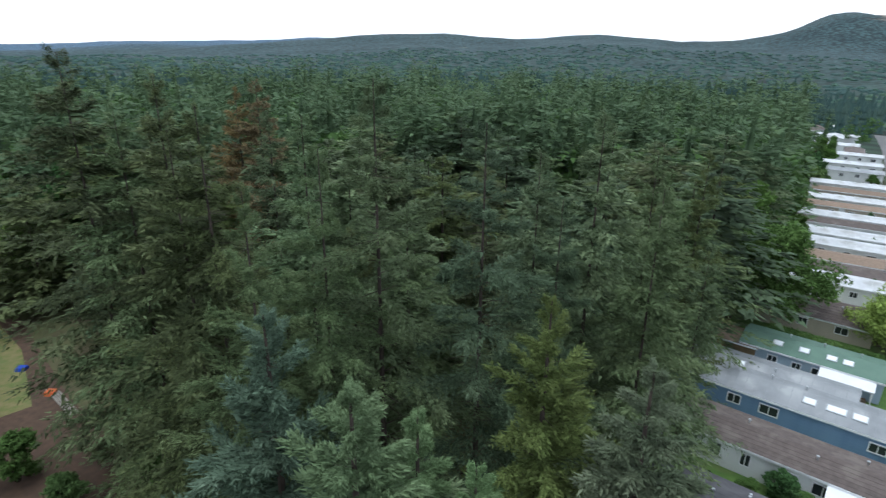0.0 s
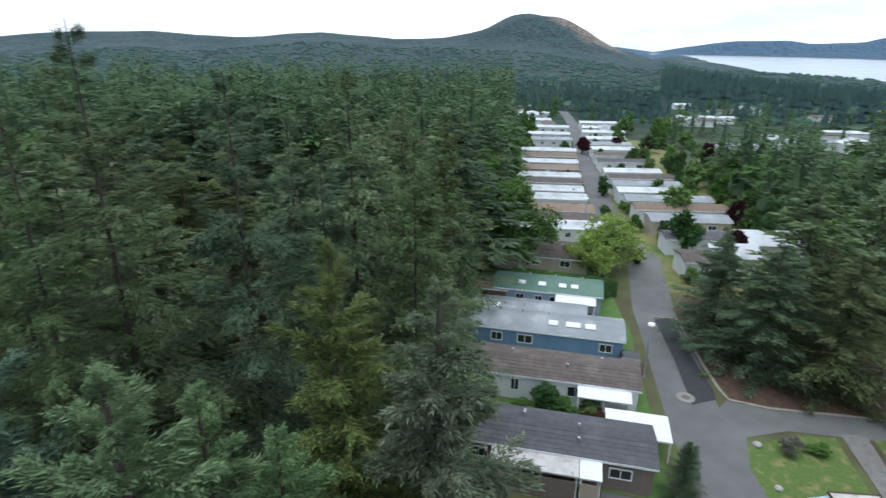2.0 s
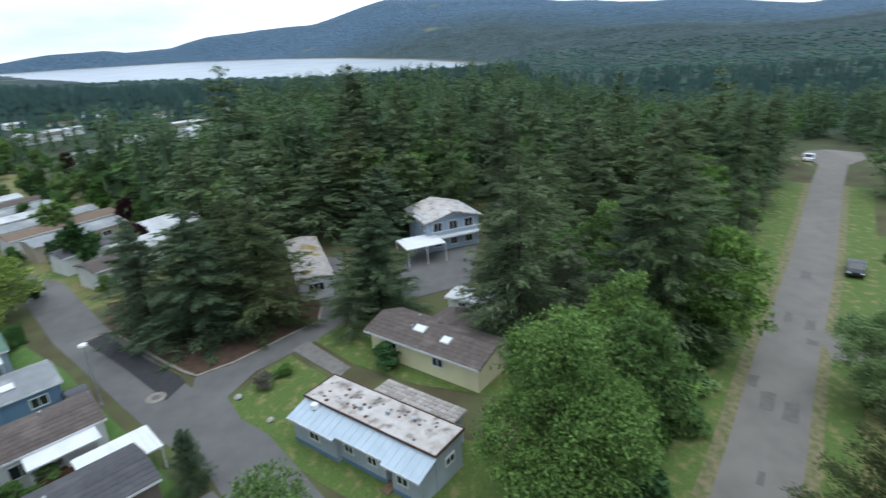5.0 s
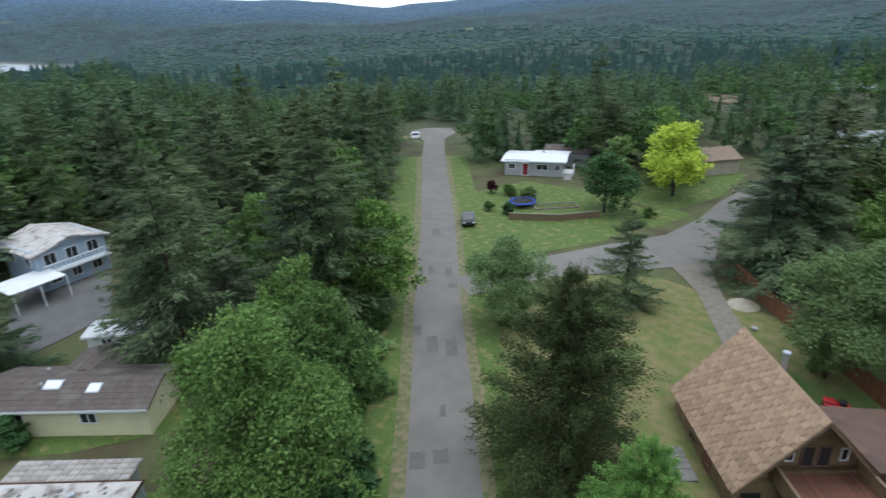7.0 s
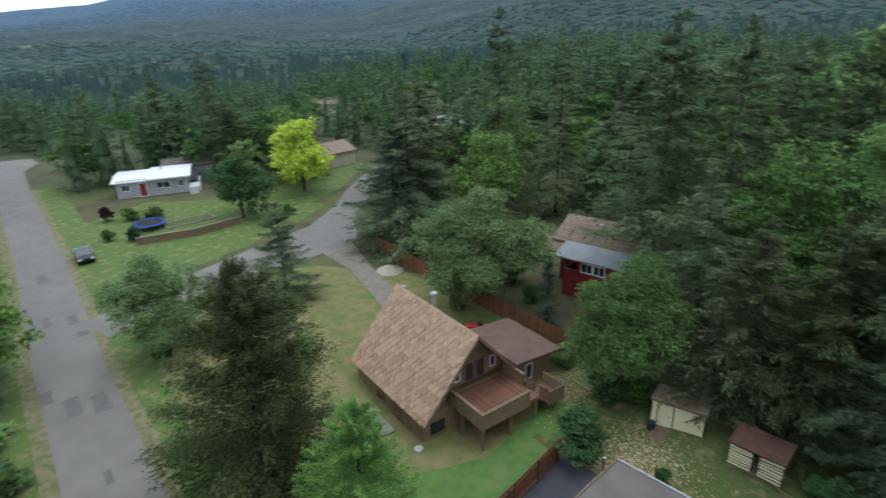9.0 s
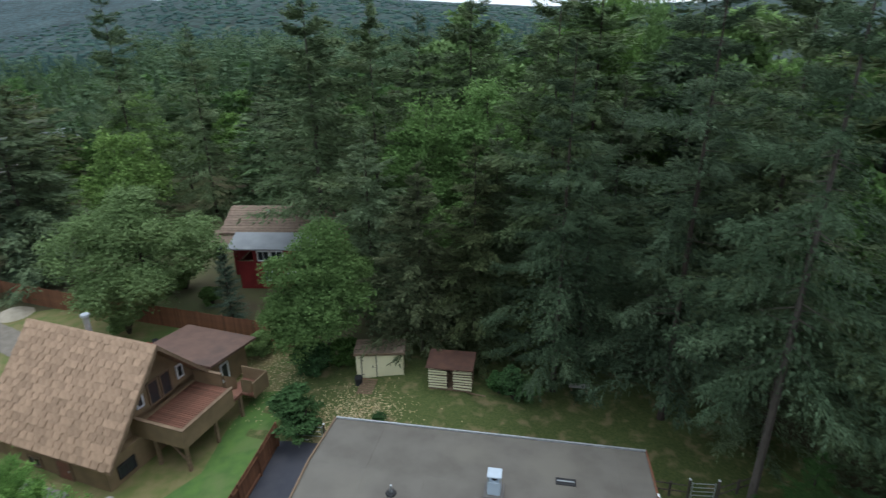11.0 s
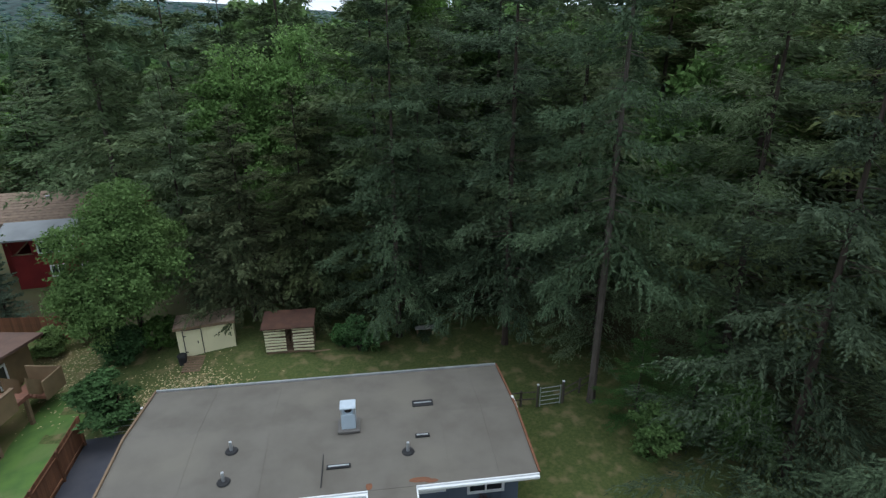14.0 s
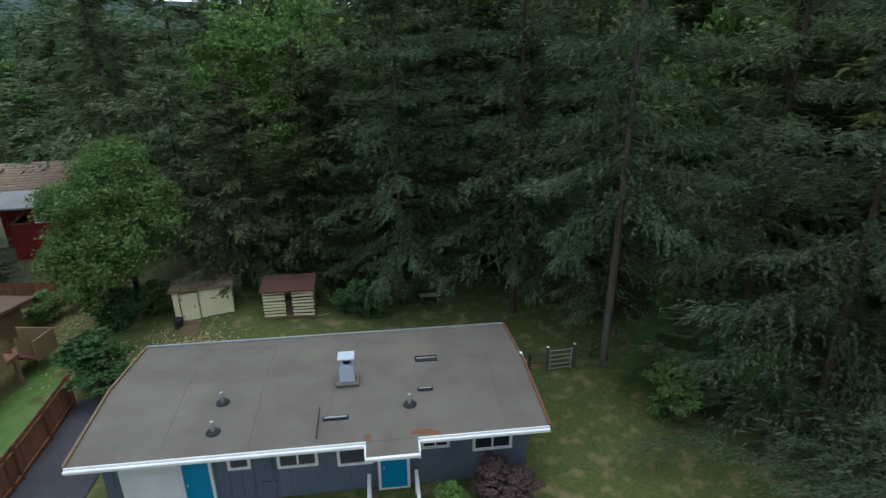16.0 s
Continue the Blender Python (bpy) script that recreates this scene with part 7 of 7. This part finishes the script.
def car(name, x, y, turn, paint, label, L=4.4, W=1.8, H=1.45):
    ob = thing(name, label, "car", x, y, ground(x, y) + 0.04, turn)
    k = L / 4.4
    side = [(0, 0.35), (0.05, 0.68), (0.9 * k, 0.86), (1.62 * k, H - 0.04), (2.0 * k, H), (2.9 * k, H - 0.01), (3.9 * k, 0.95), (L - 0.05, 0.85), (L, 0.4), (L - 0.3, 0.25), (0.3, 0.25)]
    b = prism(side, "y", -W / 2, W / 2)
    bmesh.ops.bevel(b, geom=b.edges[:], offset=0.06, segments=2, affect="EDGES", clamp_overlap=True)
    part("body", b, paint, ob)
    for s in (-1, 1):
        part("side_window", prism([(1.25 * k, 0.92), (1.75 * k, H - 0.11), (2.85 * k, H - 0.11), (3.45 * k, 0.95)], "y", s * W / 2 - 0.01, s * W / 2 + 0.012), M["glass"], ob)
        part("headlight", box(0.0, 0.08, s * 0.6 - 0.18, s * 0.6 + 0.18, 0.58, 0.72, 0.02), M["skylight"], ob)
        part("tail_light", box(L - 0.08, L + 0.01, s * 0.65 - 0.15, s * 0.65 + 0.15, 0.62, 0.78, 0.02), HOUSE["lens_red"], ob)
        for wx in (0.85, L - 0.9):
            w = part("wheel", tube(0.32, 0.32, -0.11, 0.11, 16), M["black"], ob, at=pose(wx, s * (W / 2 - 0.08), 0.32, 90))
            part("rim", tube(0.2, 0.2, -0.12, 0.12, 12), M["vent"], w)
    part("windscreen", prism([(0.95 * k, 0.89), (1.6 * k, H - 0.06), (1.56 * k, H - 0.02), (0.87 * k, 0.9)], "y", -W / 2 + 0.12, W / 2 - 0.12), M["glass"], ob)
    part("rear_window", prism([(3.0 * k, H - 0.05), (3.86 * k, 0.97), (3.92 * k, 1.0), (3.05 * k, H - 0.02)], "y", -W / 2 + 0.12, W / 2 - 0.12), M["glass"], ob)


car("car", 59.3, -36.4, -30, HOUSE["car_black"], "black hatchback car parked on the grass", L=3.7, W=1.65, H=1.38)
car("car", 118.0, -60.6, 150, HOUSE["car_white"], "white car parked at the end of the street")
car("car", 44.5, -113, 70, HOUSE["car_black"], "dark car parked before a distant house", H=1.7)
car("car", 35.5, 33.9, 50, HOUSE["car_black"], "black car beside a mobile home", L=4.2)


def trampoline(x, y):
    ob = thing("trampoline", "round trampoline with bright blue padding and a dark net", "trampoline", x, y)
    bm = bmesh.new()
    n = 28
    rings = [[bm.verts.new((r * math.cos(6.2832 * i / n), r * math.sin(6.2832 * i / n), z)) for i in range(n)] for r, z in ((1.9, 0.78), (1.5, 0.8), (1.5, 0.74), (1.9, 0.72))]
    for a in range(4):
        for i in range(n):
            j = (i + 1) % n
            bm.faces.new((rings[a][i], rings[a][j], rings[(a + 1) % 4][j], rings[(a + 1) % 4][i]))
    part("padding", bm, HOUSE["tarp"], ob, "bright blue padding")
    part("mat", tube(1.49, 1.49, 0.74, 0.765, 28), M["black"], ob, "black jumping mat")
    for k in range(6):
        a = k * math.pi / 3
        part("leg", tube(0.035, 0.035, -0.05, 0.74, 6, 1.75 * math.cos(a), 1.75 * math.sin(a)), M["vent"], ob)
        part("net_pole", tube(0.025, 0.025, 0.78, 1.9, 6, 1.85 * math.cos(a), 1.85 * math.sin(a)), M["black"], ob)
    rim = bmesh.new()
    loops = [[rim.verts.new((r * math.cos(6.2832 * i / n), r * math.sin(6.2832 * i / n), z)) for i in range(n)] for r, z in ((1.88, 1.9), (1.84, 1.93), (1.84, 1.87))]
    for a in range(3):
        for i in range(n):
            j = (i + 1) % n
            rim.faces.new((loops[a][i], loops[a][j], loops[(a + 1) % 3][j], loops[(a + 1) % 3][i]))
    strand = mesh_of(box(-0.012, 0.012, -0.006, 0.006, 0.8, 1.9), M["black"])
    for k in range(48):
        a = k * math.pi / 24
        part("net_strand", strand, None, ob, at=pose(1.84 * math.cos(a), 1.84 * math.sin(a), 0, 0, 0, math.degrees(a) + 90))
    part("net_rim", rim, M["black"], ob, "dark hoop of a safety net")


trampoline(62.3, -47.5)
bed = thing("garden_bed", "raised vegetable bed edged with pale timber boards", "garden bed", 59.6, -47.6, None, -117)
for _a, _b, _c, _d in ((0, 6.2, 0, 0.12), (0, 6.2, 2.2, 2.32), (0, 0.12, 0.12, 2.2), (6.08, 6.2, 0.12, 2.2)):
    part("edging", box(_a, _b, _c, _d, -0.05, 0.28, 0.01), M["kerb"], bed)
part("soil", box(0.13, 6.07, 0.13, 2.19, -0.05, 0.16), M["grass_dark"], bed, "weedy soil")
tp = thing("tarpaulin", "crumpled bright blue tarpaulin over a low heap", "tarpaulin", 44.6, -10.0)
tb = bmesh.new()
bmesh.ops.create_grid(tb, x_segments=12, y_segments=8, size=1.0)
for v in tb.verts:
    v.co = Vector((v.co.x * 1.6, v.co.y * 0.9, 0.75 * max(0, 1 - v.co.x ** 2 * 0.8) * max(0, 1 - v.co.y ** 2 * 0.7) + 0.12 * noise.noise(v.co * 3)))
part("sheet", tb, HOUSE["tarp"], tp, at=pose(0, 0, 0.05, 0, 0, 40))
sp = thing("sand_pile", "low heap of pale sand beside the drive", "sand pile", 27.6, -45.6)
sb = bmesh.new()
bmesh.ops.create_grid(sb, x_segments=20, y_segments=20, size=1.5)
for v in sb.verts:
    d = v.co.length
    v.co.z = 0.55 * max(0, 1 - (d / 1.4) ** 1.5) + (0.05 * noise.noise(v.co * 3) if d < 1.4 else -0.08)
part("sand", sb, M["sand"], sp)
pt = thing("patio_slab", "grey concrete patio slab beside the chalet", "patio", 18.6, -24.9, ground(18.6, -24.9), -32)
for i in range(3):
    for j in range(2):
        part("slab", box(-1.4 + 1.0 * i, -0.42 + 1.0 * i, -0.9 + 1.0 * j, 0.08 + 1.0 * j, -0.1, 0.08, 0.02), M["slab"], pt)
for x, y, s in ((38.0, 22.5, 0.35), (35.2, 18.7, 0.3), (24.6, -42.5, 0.3)):
    st = thing("boulder", "pale rounded garden boulder on the grass", "boulder", x, y)
    bm = bmesh.new()
    bmesh.ops.create_icosphere(bm, subdivisions=2, radius=s)
    for v in bm.verts:
        v.co *= 1 + 0.25 * noise.noise(v.co * 4 + Vector((x, y, 0)))
        v.co.z = v.co.z * 0.7 + s * 0.4
    part("stone", bm, M["concrete"], st)
rm = thing("garden_tractor", "red ride-on mower behind the chalet", "mower", 15.6, -37.6, None, 30)
part("body", box(-0.8, 0.8, -0.4, 0.4, 0.25, 0.75, 0.08), HOUSE["red"], rm)
part("seat", box(-0.5, -0.1, -0.25, 0.25, 0.75, 1.05, 0.05), M["black"], rm)
part("bonnet", box(0.1, 0.85, -0.3, 0.3, 0.75, 0.95, 0.06), HOUSE["red"], rm)
for wx, wr in ((-0.5, 0.3), (0.6, 0.22)):
    for s in (-1, 1):
        part("wheel", tube(wr, wr, -0.08, 0.08, 12), M["black"], rm, at=pose(wx, s * 0.45, wr, 90))
for x, y, c, lb in ((-43.2, 50.1, "tarp", "blue tarpaulin heap at the edge of the clearing"), (-37.5, 46.0, "orange", "orange bucket heap on the bare earth")):
    ob = thing("covered_heap", lb, "heap", x, y)
    part("cover", prism([(-0.5, 0), (-0.3, 0.35), (0.3, 0.4), (0.5, 0)], "x", -0.45, 0.45), HOUSE[c], ob)
lt = thing("timber_stack", "long pale timbers lying on the bare earth", "timber", -36, 44.5, None, -40)
for k in range(4):
    part("beam", box(-3.5 + 0.5 * k, 3.2, 0.22 * k, 0.22 * k + 0.16, 0, 0.16, 0.01), M["kerb"], lt)

# darker patches on the street
rp = random.Random(6)
for k in range(10):
    f = rp.uniform(0.2, 0.95)
    i = rp.choice([4, 5, 6])
    (x0, y0), (x1, y1) = STREET[i], STREET[i + 1]
    t = math.atan2(y1 - y0, x1 - x0)
    off = rp.uniform(-1.9, 1.9)
    x, y = x0 + (x1 - x0) * f - off * math.sin(t), y0 + (y1 - y0) * f + off * math.cos(t)
    a, b = rp.uniform(0.45, 1.3), rp.uniform(0.25, 0.6)
    o = [(x + a * u * math.cos(t) - b * v * math.sin(t), y + a * u * math.sin(t) + b * v * math.cos(t)) for u, v in [(m[0] * rp.uniform(0.8, 1.1), m[1] * rp.uniform(0.75, 1.1)) for m in ((-1, -1), (0.1, -0.95), (1, -0.9), (0.95, 0.1), (1, 1), (-0.2, 0.9), (-1, 0.85))]]
    ribbon("road_repair", o, M["patch"], "darker asphalt repair patch", 0.05 + 0.001 * k)


# ---- shrubs and ground cover ----
def shrub(x, y, high, wide, kind, label, name="shrub", leaves=60, size=0.22, lod=0):
    rng = np.random.default_rng(int(abs(x * 71 + y * 13)) + 3)
    key = ("shrub", kind, lod)
    if key not in CROWNS:
        CROWNS[key] = crown_mesh(leaf_kites(rng, 2.0, 1.0, 120 if lod == 0 else 40, 70 if lod == 0 else 40, 0.1 if lod == 0 else 0.28, low=0.0, lobes=7), F[kind])
    ob = thing(name, label, "shrub", x, y, None, (x * 57 + y * 23) % 360, group="shrubs")
    ob.scale = (wide, wide, high / 2.0)
    part("foliage", CROWNS[key], None, ob)
    st = bmesh.new()
    for k in range(4):
        tube(0.05, 0.02, -0.1, 1.2, 5, 0.0, 0.0, st, 0.35 * math.cos(k * 1.6), 0.35 * math.sin(k * 1.6))
    part("stem", st, M["bark"], ob)


for row in (
    # leaf_dark shrubs under the firs: the firs' shade is put into the leaf colour
    (5.4, -26.4, 2.6, 2.1, "leaf_dark", "dense dark rounded shrub beside the gate"), (*at_house(1.3, 3.1), 1.0, 0.6, "leaf_dark", "small dark bush in the grass"), (*at_house(8.6, 6.6), 2.2, 1.15, "leaf_dark", "leafy dark green shrub under the firs"), (*at_house(9.6, 6.9), 1.8, 1.0, "leaf", "leafy green shrub under the firs"), (*at_house(7.7, 7.0), 1.5, 0.9, "leaf_dark", "low dark shrub under the firs"),
    (*at_house(13.2, -6.6), 1.5, 1.1, "mauve", "bare-looking purple shrub against the house"), (*at_house(14.0, -6.9), 1.2, 0.9, "mauve", "purple-brown shrub against the house"), (*at_house(11.7, -7.2), 1.3, 0.9, "maple", "bright green shrub beside the porch"), (4.4, -31.2, 2.6, 1.7, "leaf_dark", "dark undergrowth at the foot of a tree"), (2.6, -31.4, 2.2, 1.5, "leaf", "undergrowth beside a garden shed"), (37.2, -26.2, 3.6, 2.3, "leaf", "bushy green shrub by the street"), (38.8, -27.4, 2.6, 1.6, "rust", "reddish bush by the street"), (*at_house(21.6, -3.4), 2.6, 1.8, "leaf", "green undergrowth below firs"),
    (39.6, 20.8, 1.6, 0.9, "silver", "small silvery bush on the lawn"), (41.4, 19.8, 1.0, 1.0, "leaf", "low green bush on the lawn"), (42.6, 11.0, 2.3, 1.6, "leaf_dark", "round green bush beside the cream house"),
    (28.2, 31.2, 1.9, 1.2, "maple", "bright green bush between mobile homes"), (26.5, 32.2, 1.9, 1.2, "leaf", "green bush between mobile homes"), (25.3, 33.3, 2.9, 1.5, "leaf_dark", "dark bush between mobile homes"), (23.4, 34.2, 1.4, 1.0, "leaf", "low green bush between mobile homes"), 
    (46.6, 50.8, 1.4, 0.8, "leaf_dark", "clipped green bush by the lane"), (45.6, 49.6, 1.5, 0.9, "leaf", "clipped green bush by the lane"), 
    (64.5, -50.5, 1.9, 1.8, "maple", "bright green shrub behind a trampoline"), (67.5, -49.0, 1.8, 1.6, "maple", "bright green shrub behind a trampoline"), (70.0, -47.5, 2.0, 1.2, "plum", "reddish shrub by the street"), (60.5, -43.6, 1.8, 1.3, "leaf_dark", "rounded dark green garden bush"), (63.5, -42.5, 1.5, 1.1, "leaf", "low green garden bush"), (48.5, -57.5, 1.5, 1.0, "leaf", "green bush by the fence"),
    (15.0, -47.4, 2.6, 2.0, "leaf_grey", "pale green shrub behind a cedar fence"), (18.2, -47.6, 2.4, 2.2, "leaf", "leafy shrub behind a cedar fence"), (12.4, -44.0, 1.6, 1.3, "leaf", "low green shrub beside the red house"), (17.9, -40.6, 2.3, 1.5, "leaf_grey", "leafy shrub leaning over a cedar fence"), (12.6, -38.0, 1.2, 0.9, "leaf", "green bush by a cedar fence"), (8.0, -35.4, 1.9, 1.4, "maple", "bright leafy bush by the fence"), (6.0, -36.5, 1.8, 1.6, "leaf", "leafy bush below trees"), (58.2, 57.0, 2.0, 1.2, "leaf_dark", "dark bush beside the lane"), (63.8, 53.8, 1.4, 1.2, "willow", "low yellow-green garden bush"), (68.5, 62.0, 4.0, 1.5, "leaf_dark", "tall dark evergreen garden shrub"), (75, 66, 3.4, 1.8, "leaf", "tall green garden shrub"),
    (88, 64, 4.5, 2.4, "plum", "dark purple-leaved garden tree"), (110.5, 134.5, 5.0, 2.6, "plum", "dark purple tree by the lane"), (82.0, 92.0, 4.5, 1.8, "leaf_dark", "rounded dark tree by the lane"), (72.2, 80.0, 2.2, 1.5, "leaf", "bush between mobile homes"), (64.0, 73.0, 2.0, 1.2, "leaf_dark", "dark bush between mobile homes"), (96, 58, 4.5, 2.5, "willow", "pale green rounded garden tree"), (104, 66, 5, 2.8, "maple", "bright green rounded garden tree"),
    (-32.6, 34.6, 4.5, 2.4, "leaf", "green tree at the edge of the clearing"), (-27.0, 32.0, 3.4, 1.8, "leaf", "green bush at the edge of the clearing"), (-20.5, 33.0, 4.0, 1.8, "leaf", "green bush below the firs"), (-17.5, 31.5, 3.6, 1.7, "leaf", "green bush below the firs"),
):
    shrub(*row)


def hedge(x0, y0, x1, y1, high, deep, kind, label):
    """A clipped hedge: leaves crowd the faces of a long rounded block."""
    n = math.hypot(x1 - x0, y1 - y0)
    ob = thing("hedge", label, "hedge", x0, y0, None, math.degrees(math.atan2(y1 - y0, x1 - x0)))
    rng = np.random.default_rng(int(n * 100))
    k = int(1500 * n / 4)
    side = rng.integers(0, 4, k)
    a, b = rng.random(k), rng.random(k)
    p = np.stack([a * n, np.where(side == 0, 0, np.where(side == 1, deep, b * deep)), np.where(side < 2, b * high, high + 0.12 * np.sin(a * n * 2.1) * b)], 1) + rng.normal(0, 0.07, (k, 3))
    d = unit(rng.normal(0, 0.6, (k, 3)) + np.stack([0 * a, np.where(side == 0, -0.6, np.where(side == 1, 0.6, 0)), np.full(k, 0.6)], 1))
    ln = rng.uniform(0.1, 0.24, k)
    sd = unit(np.cross(d, rng.normal(0, 1, (k, 3)))) * (ln * 0.4)[:, None]
    part("foliage", crown_mesh((p, p + d * ln[:, None], sd, np.full(k, 0.45)), F[kind]), None, ob)
    core = box(0.06, n - 0.06, 0.08, deep - 0.08, -0.1, high - 0.08)
    part("inner_growth", core, F["leaf_dark"], ob)


hedge(48.2, 49.8, 38.4, 59.0, 2.0, 1.1, "leaf", "long clipped green hedge behind a green-roofed home")
rb = random.Random(12)
for k in range(120):
    f = rb.random()
    x, y = 24 + 30 * f + rb.uniform(-1.5, 1.5), -5.6 - 17.5 * f + rb.uniform(0.6, 6.2)
    shrub(x, y, rb.uniform(1.2, 2.6), rb.uniform(1.1, 2.0), rb.choice(["leaf", "leaf", "maple", "leaf_dark"]), "leafy green roadside undergrowth", lod=1)


for k in range(110):
    s, w = rb.uniform(24, 200), rb.choice([rb.uniform(20, 34), rb.uniform(-21, -15), rb.choice([-4.8, 4.6, 5.2]) + rb.uniform(-0.6, 0.6), rb.uniform(5, 20)])
    x, y = 36 + s * 0.58 + w * 0.81, 31 + s * 0.81 - w * 0.58
    if near_line(x, y, PARK, 3.4):
        continue
    big = abs(w) > 10
    shrub(x, y, rb.uniform(3.5, 7) if big else rb.uniform(1.2, 3.5), rb.uniform(1.8, 3.0) if big else rb.uniform(0.8, 1.5), rb.choice(["leaf", "leaf_dark", "leaf", "maple", "plum" if k % 4 == 0 else "leaf"]), "garden greenery among the mobile homes", lod=1)


def fallen_leaves():
    """Pale leaves strewn over the grass by the shed and the chalet."""
    r = random.Random(9)
    vs, fs = [], []
    for k in range(3000):
        if k < 1900:
            x, y = at_house(r.gauss(-0.6, 1.7), r.gauss(3.8, 1.3))
        else:
            x, y = r.gauss(7.2, 1.3), r.gauss(-33.0, 2.0)
        z, a, s = ground(x, y) + 0.045, r.random() * 6.28, r.uniform(0.035, 0.08)
        n = len(vs)
        for q in range(4):
            vs.append((x + s * math.cos(a + q * 1.57) * (1 if q % 2 else 0.6), y + s * math.sin(a + q * 1.57) * (1 if q % 2 else 0.6), z + r.uniform(0, 0.04)))
        fs.append((n, n + 1, n + 2, n + 3))
    me = bpy.data.meshes.new("leaves")
    me.from_pydata(vs, [], fs)
    me.materials.append(mat("dry_fallen_leaves", (0.46, 0.39, 0.23), (0.36, 0.27, 0.14), 3.0, 0.8, island=0.35))
    tagged(new("fallen_leaves", me), "pale dry leaves strewn over the grass", "leaves", kind="stuff")


fallen_leaves()


def grass_tufts():
    """Uneven blades and dry stalks standing in the lawns nearest the low house and the chalet."""
    rng = np.random.default_rng(21)
    spots = []
    for u0, u1, v0, v1, n in ((14.6, 20.5, -8.5, 3.0, 40000), (-2.5, 14.5, 0.4, 6.6, 22000)):
        u, v = rng.uniform(u0, u1, n), rng.uniform(v0, v1, n)
        spots += [at_house(a, b) for a, b in zip(u, v)]
    for cx, cy, sx, sy, n in ((12.0, -21.0, 3.0, 4.0, 7000), (27.0, -27.0, 7.0, 7.0, 6000)):
        for a, b in zip(rng.normal(cx, sx, n), rng.normal(cy, sy, n)):
            if not (near_line(a, b, STREET, 3.2) or (a - 17) ** 2 + (b + 28) ** 2 < 36):
                spots.append((a, b))
    keep = [(x, y, ground(x, y)) for x, y in spots if noise.noise((x * 0.6, y * 0.6, 0.0)) > -0.25]
    base = np.array(keep) + np.array([0, 0, 0.02])
    n = len(base)
    a = rng.random(n) * 6.283
    long = rng.uniform(0.03, 0.085, n)
    tip = base + np.stack([np.cos(a) * long * 0.9, np.sin(a) * long * 0.9, long * 0.55], 1)
    side = np.stack([-np.sin(a) * long * 0.22, np.cos(a) * long * 0.22, 0 * a], 1)
    me = soup("grass_tufts", np.stack([base + side, tip, base - side], 1), mat("grass_blades", (0.105, 0.135, 0.035), (0.15, 0.135, 0.05), 0.7, 0.9, island=0.5, c3=(0.085, 0.12, 0.032), big=0.4))
    tagged(new("grass_tufts", me), "uneven green and dry grass blades in the lawns", "grass", kind="stuff")


grass_tufts()


# stand-in: a half-hidden pale box shape of unclear identity, made up as a bench
def garden_bench(x, y, turn):
    ob = thing("garden_bench", "low pale unidentified object under the firs, built as a bench", "bench", x, y, None, turn)
    for k in range(4):
        part("slat", box(0, 1.2, 0.12 * k, 0.12 * k + 0.1, 0.42, 0.46, 0.006), M["concrete"], ob)
    for bx in (0.1, 1.02):
        part("leg", box(bx, bx + 0.08, 0.04, 0.12, -0.1, 0.42), M["wood"], ob)
        part("leg", box(bx, bx + 0.08, 0.36, 0.44, -0.1, 0.42), M["wood"], ob)


garden_bench(*at_house(11.9, 8.0), BACK)
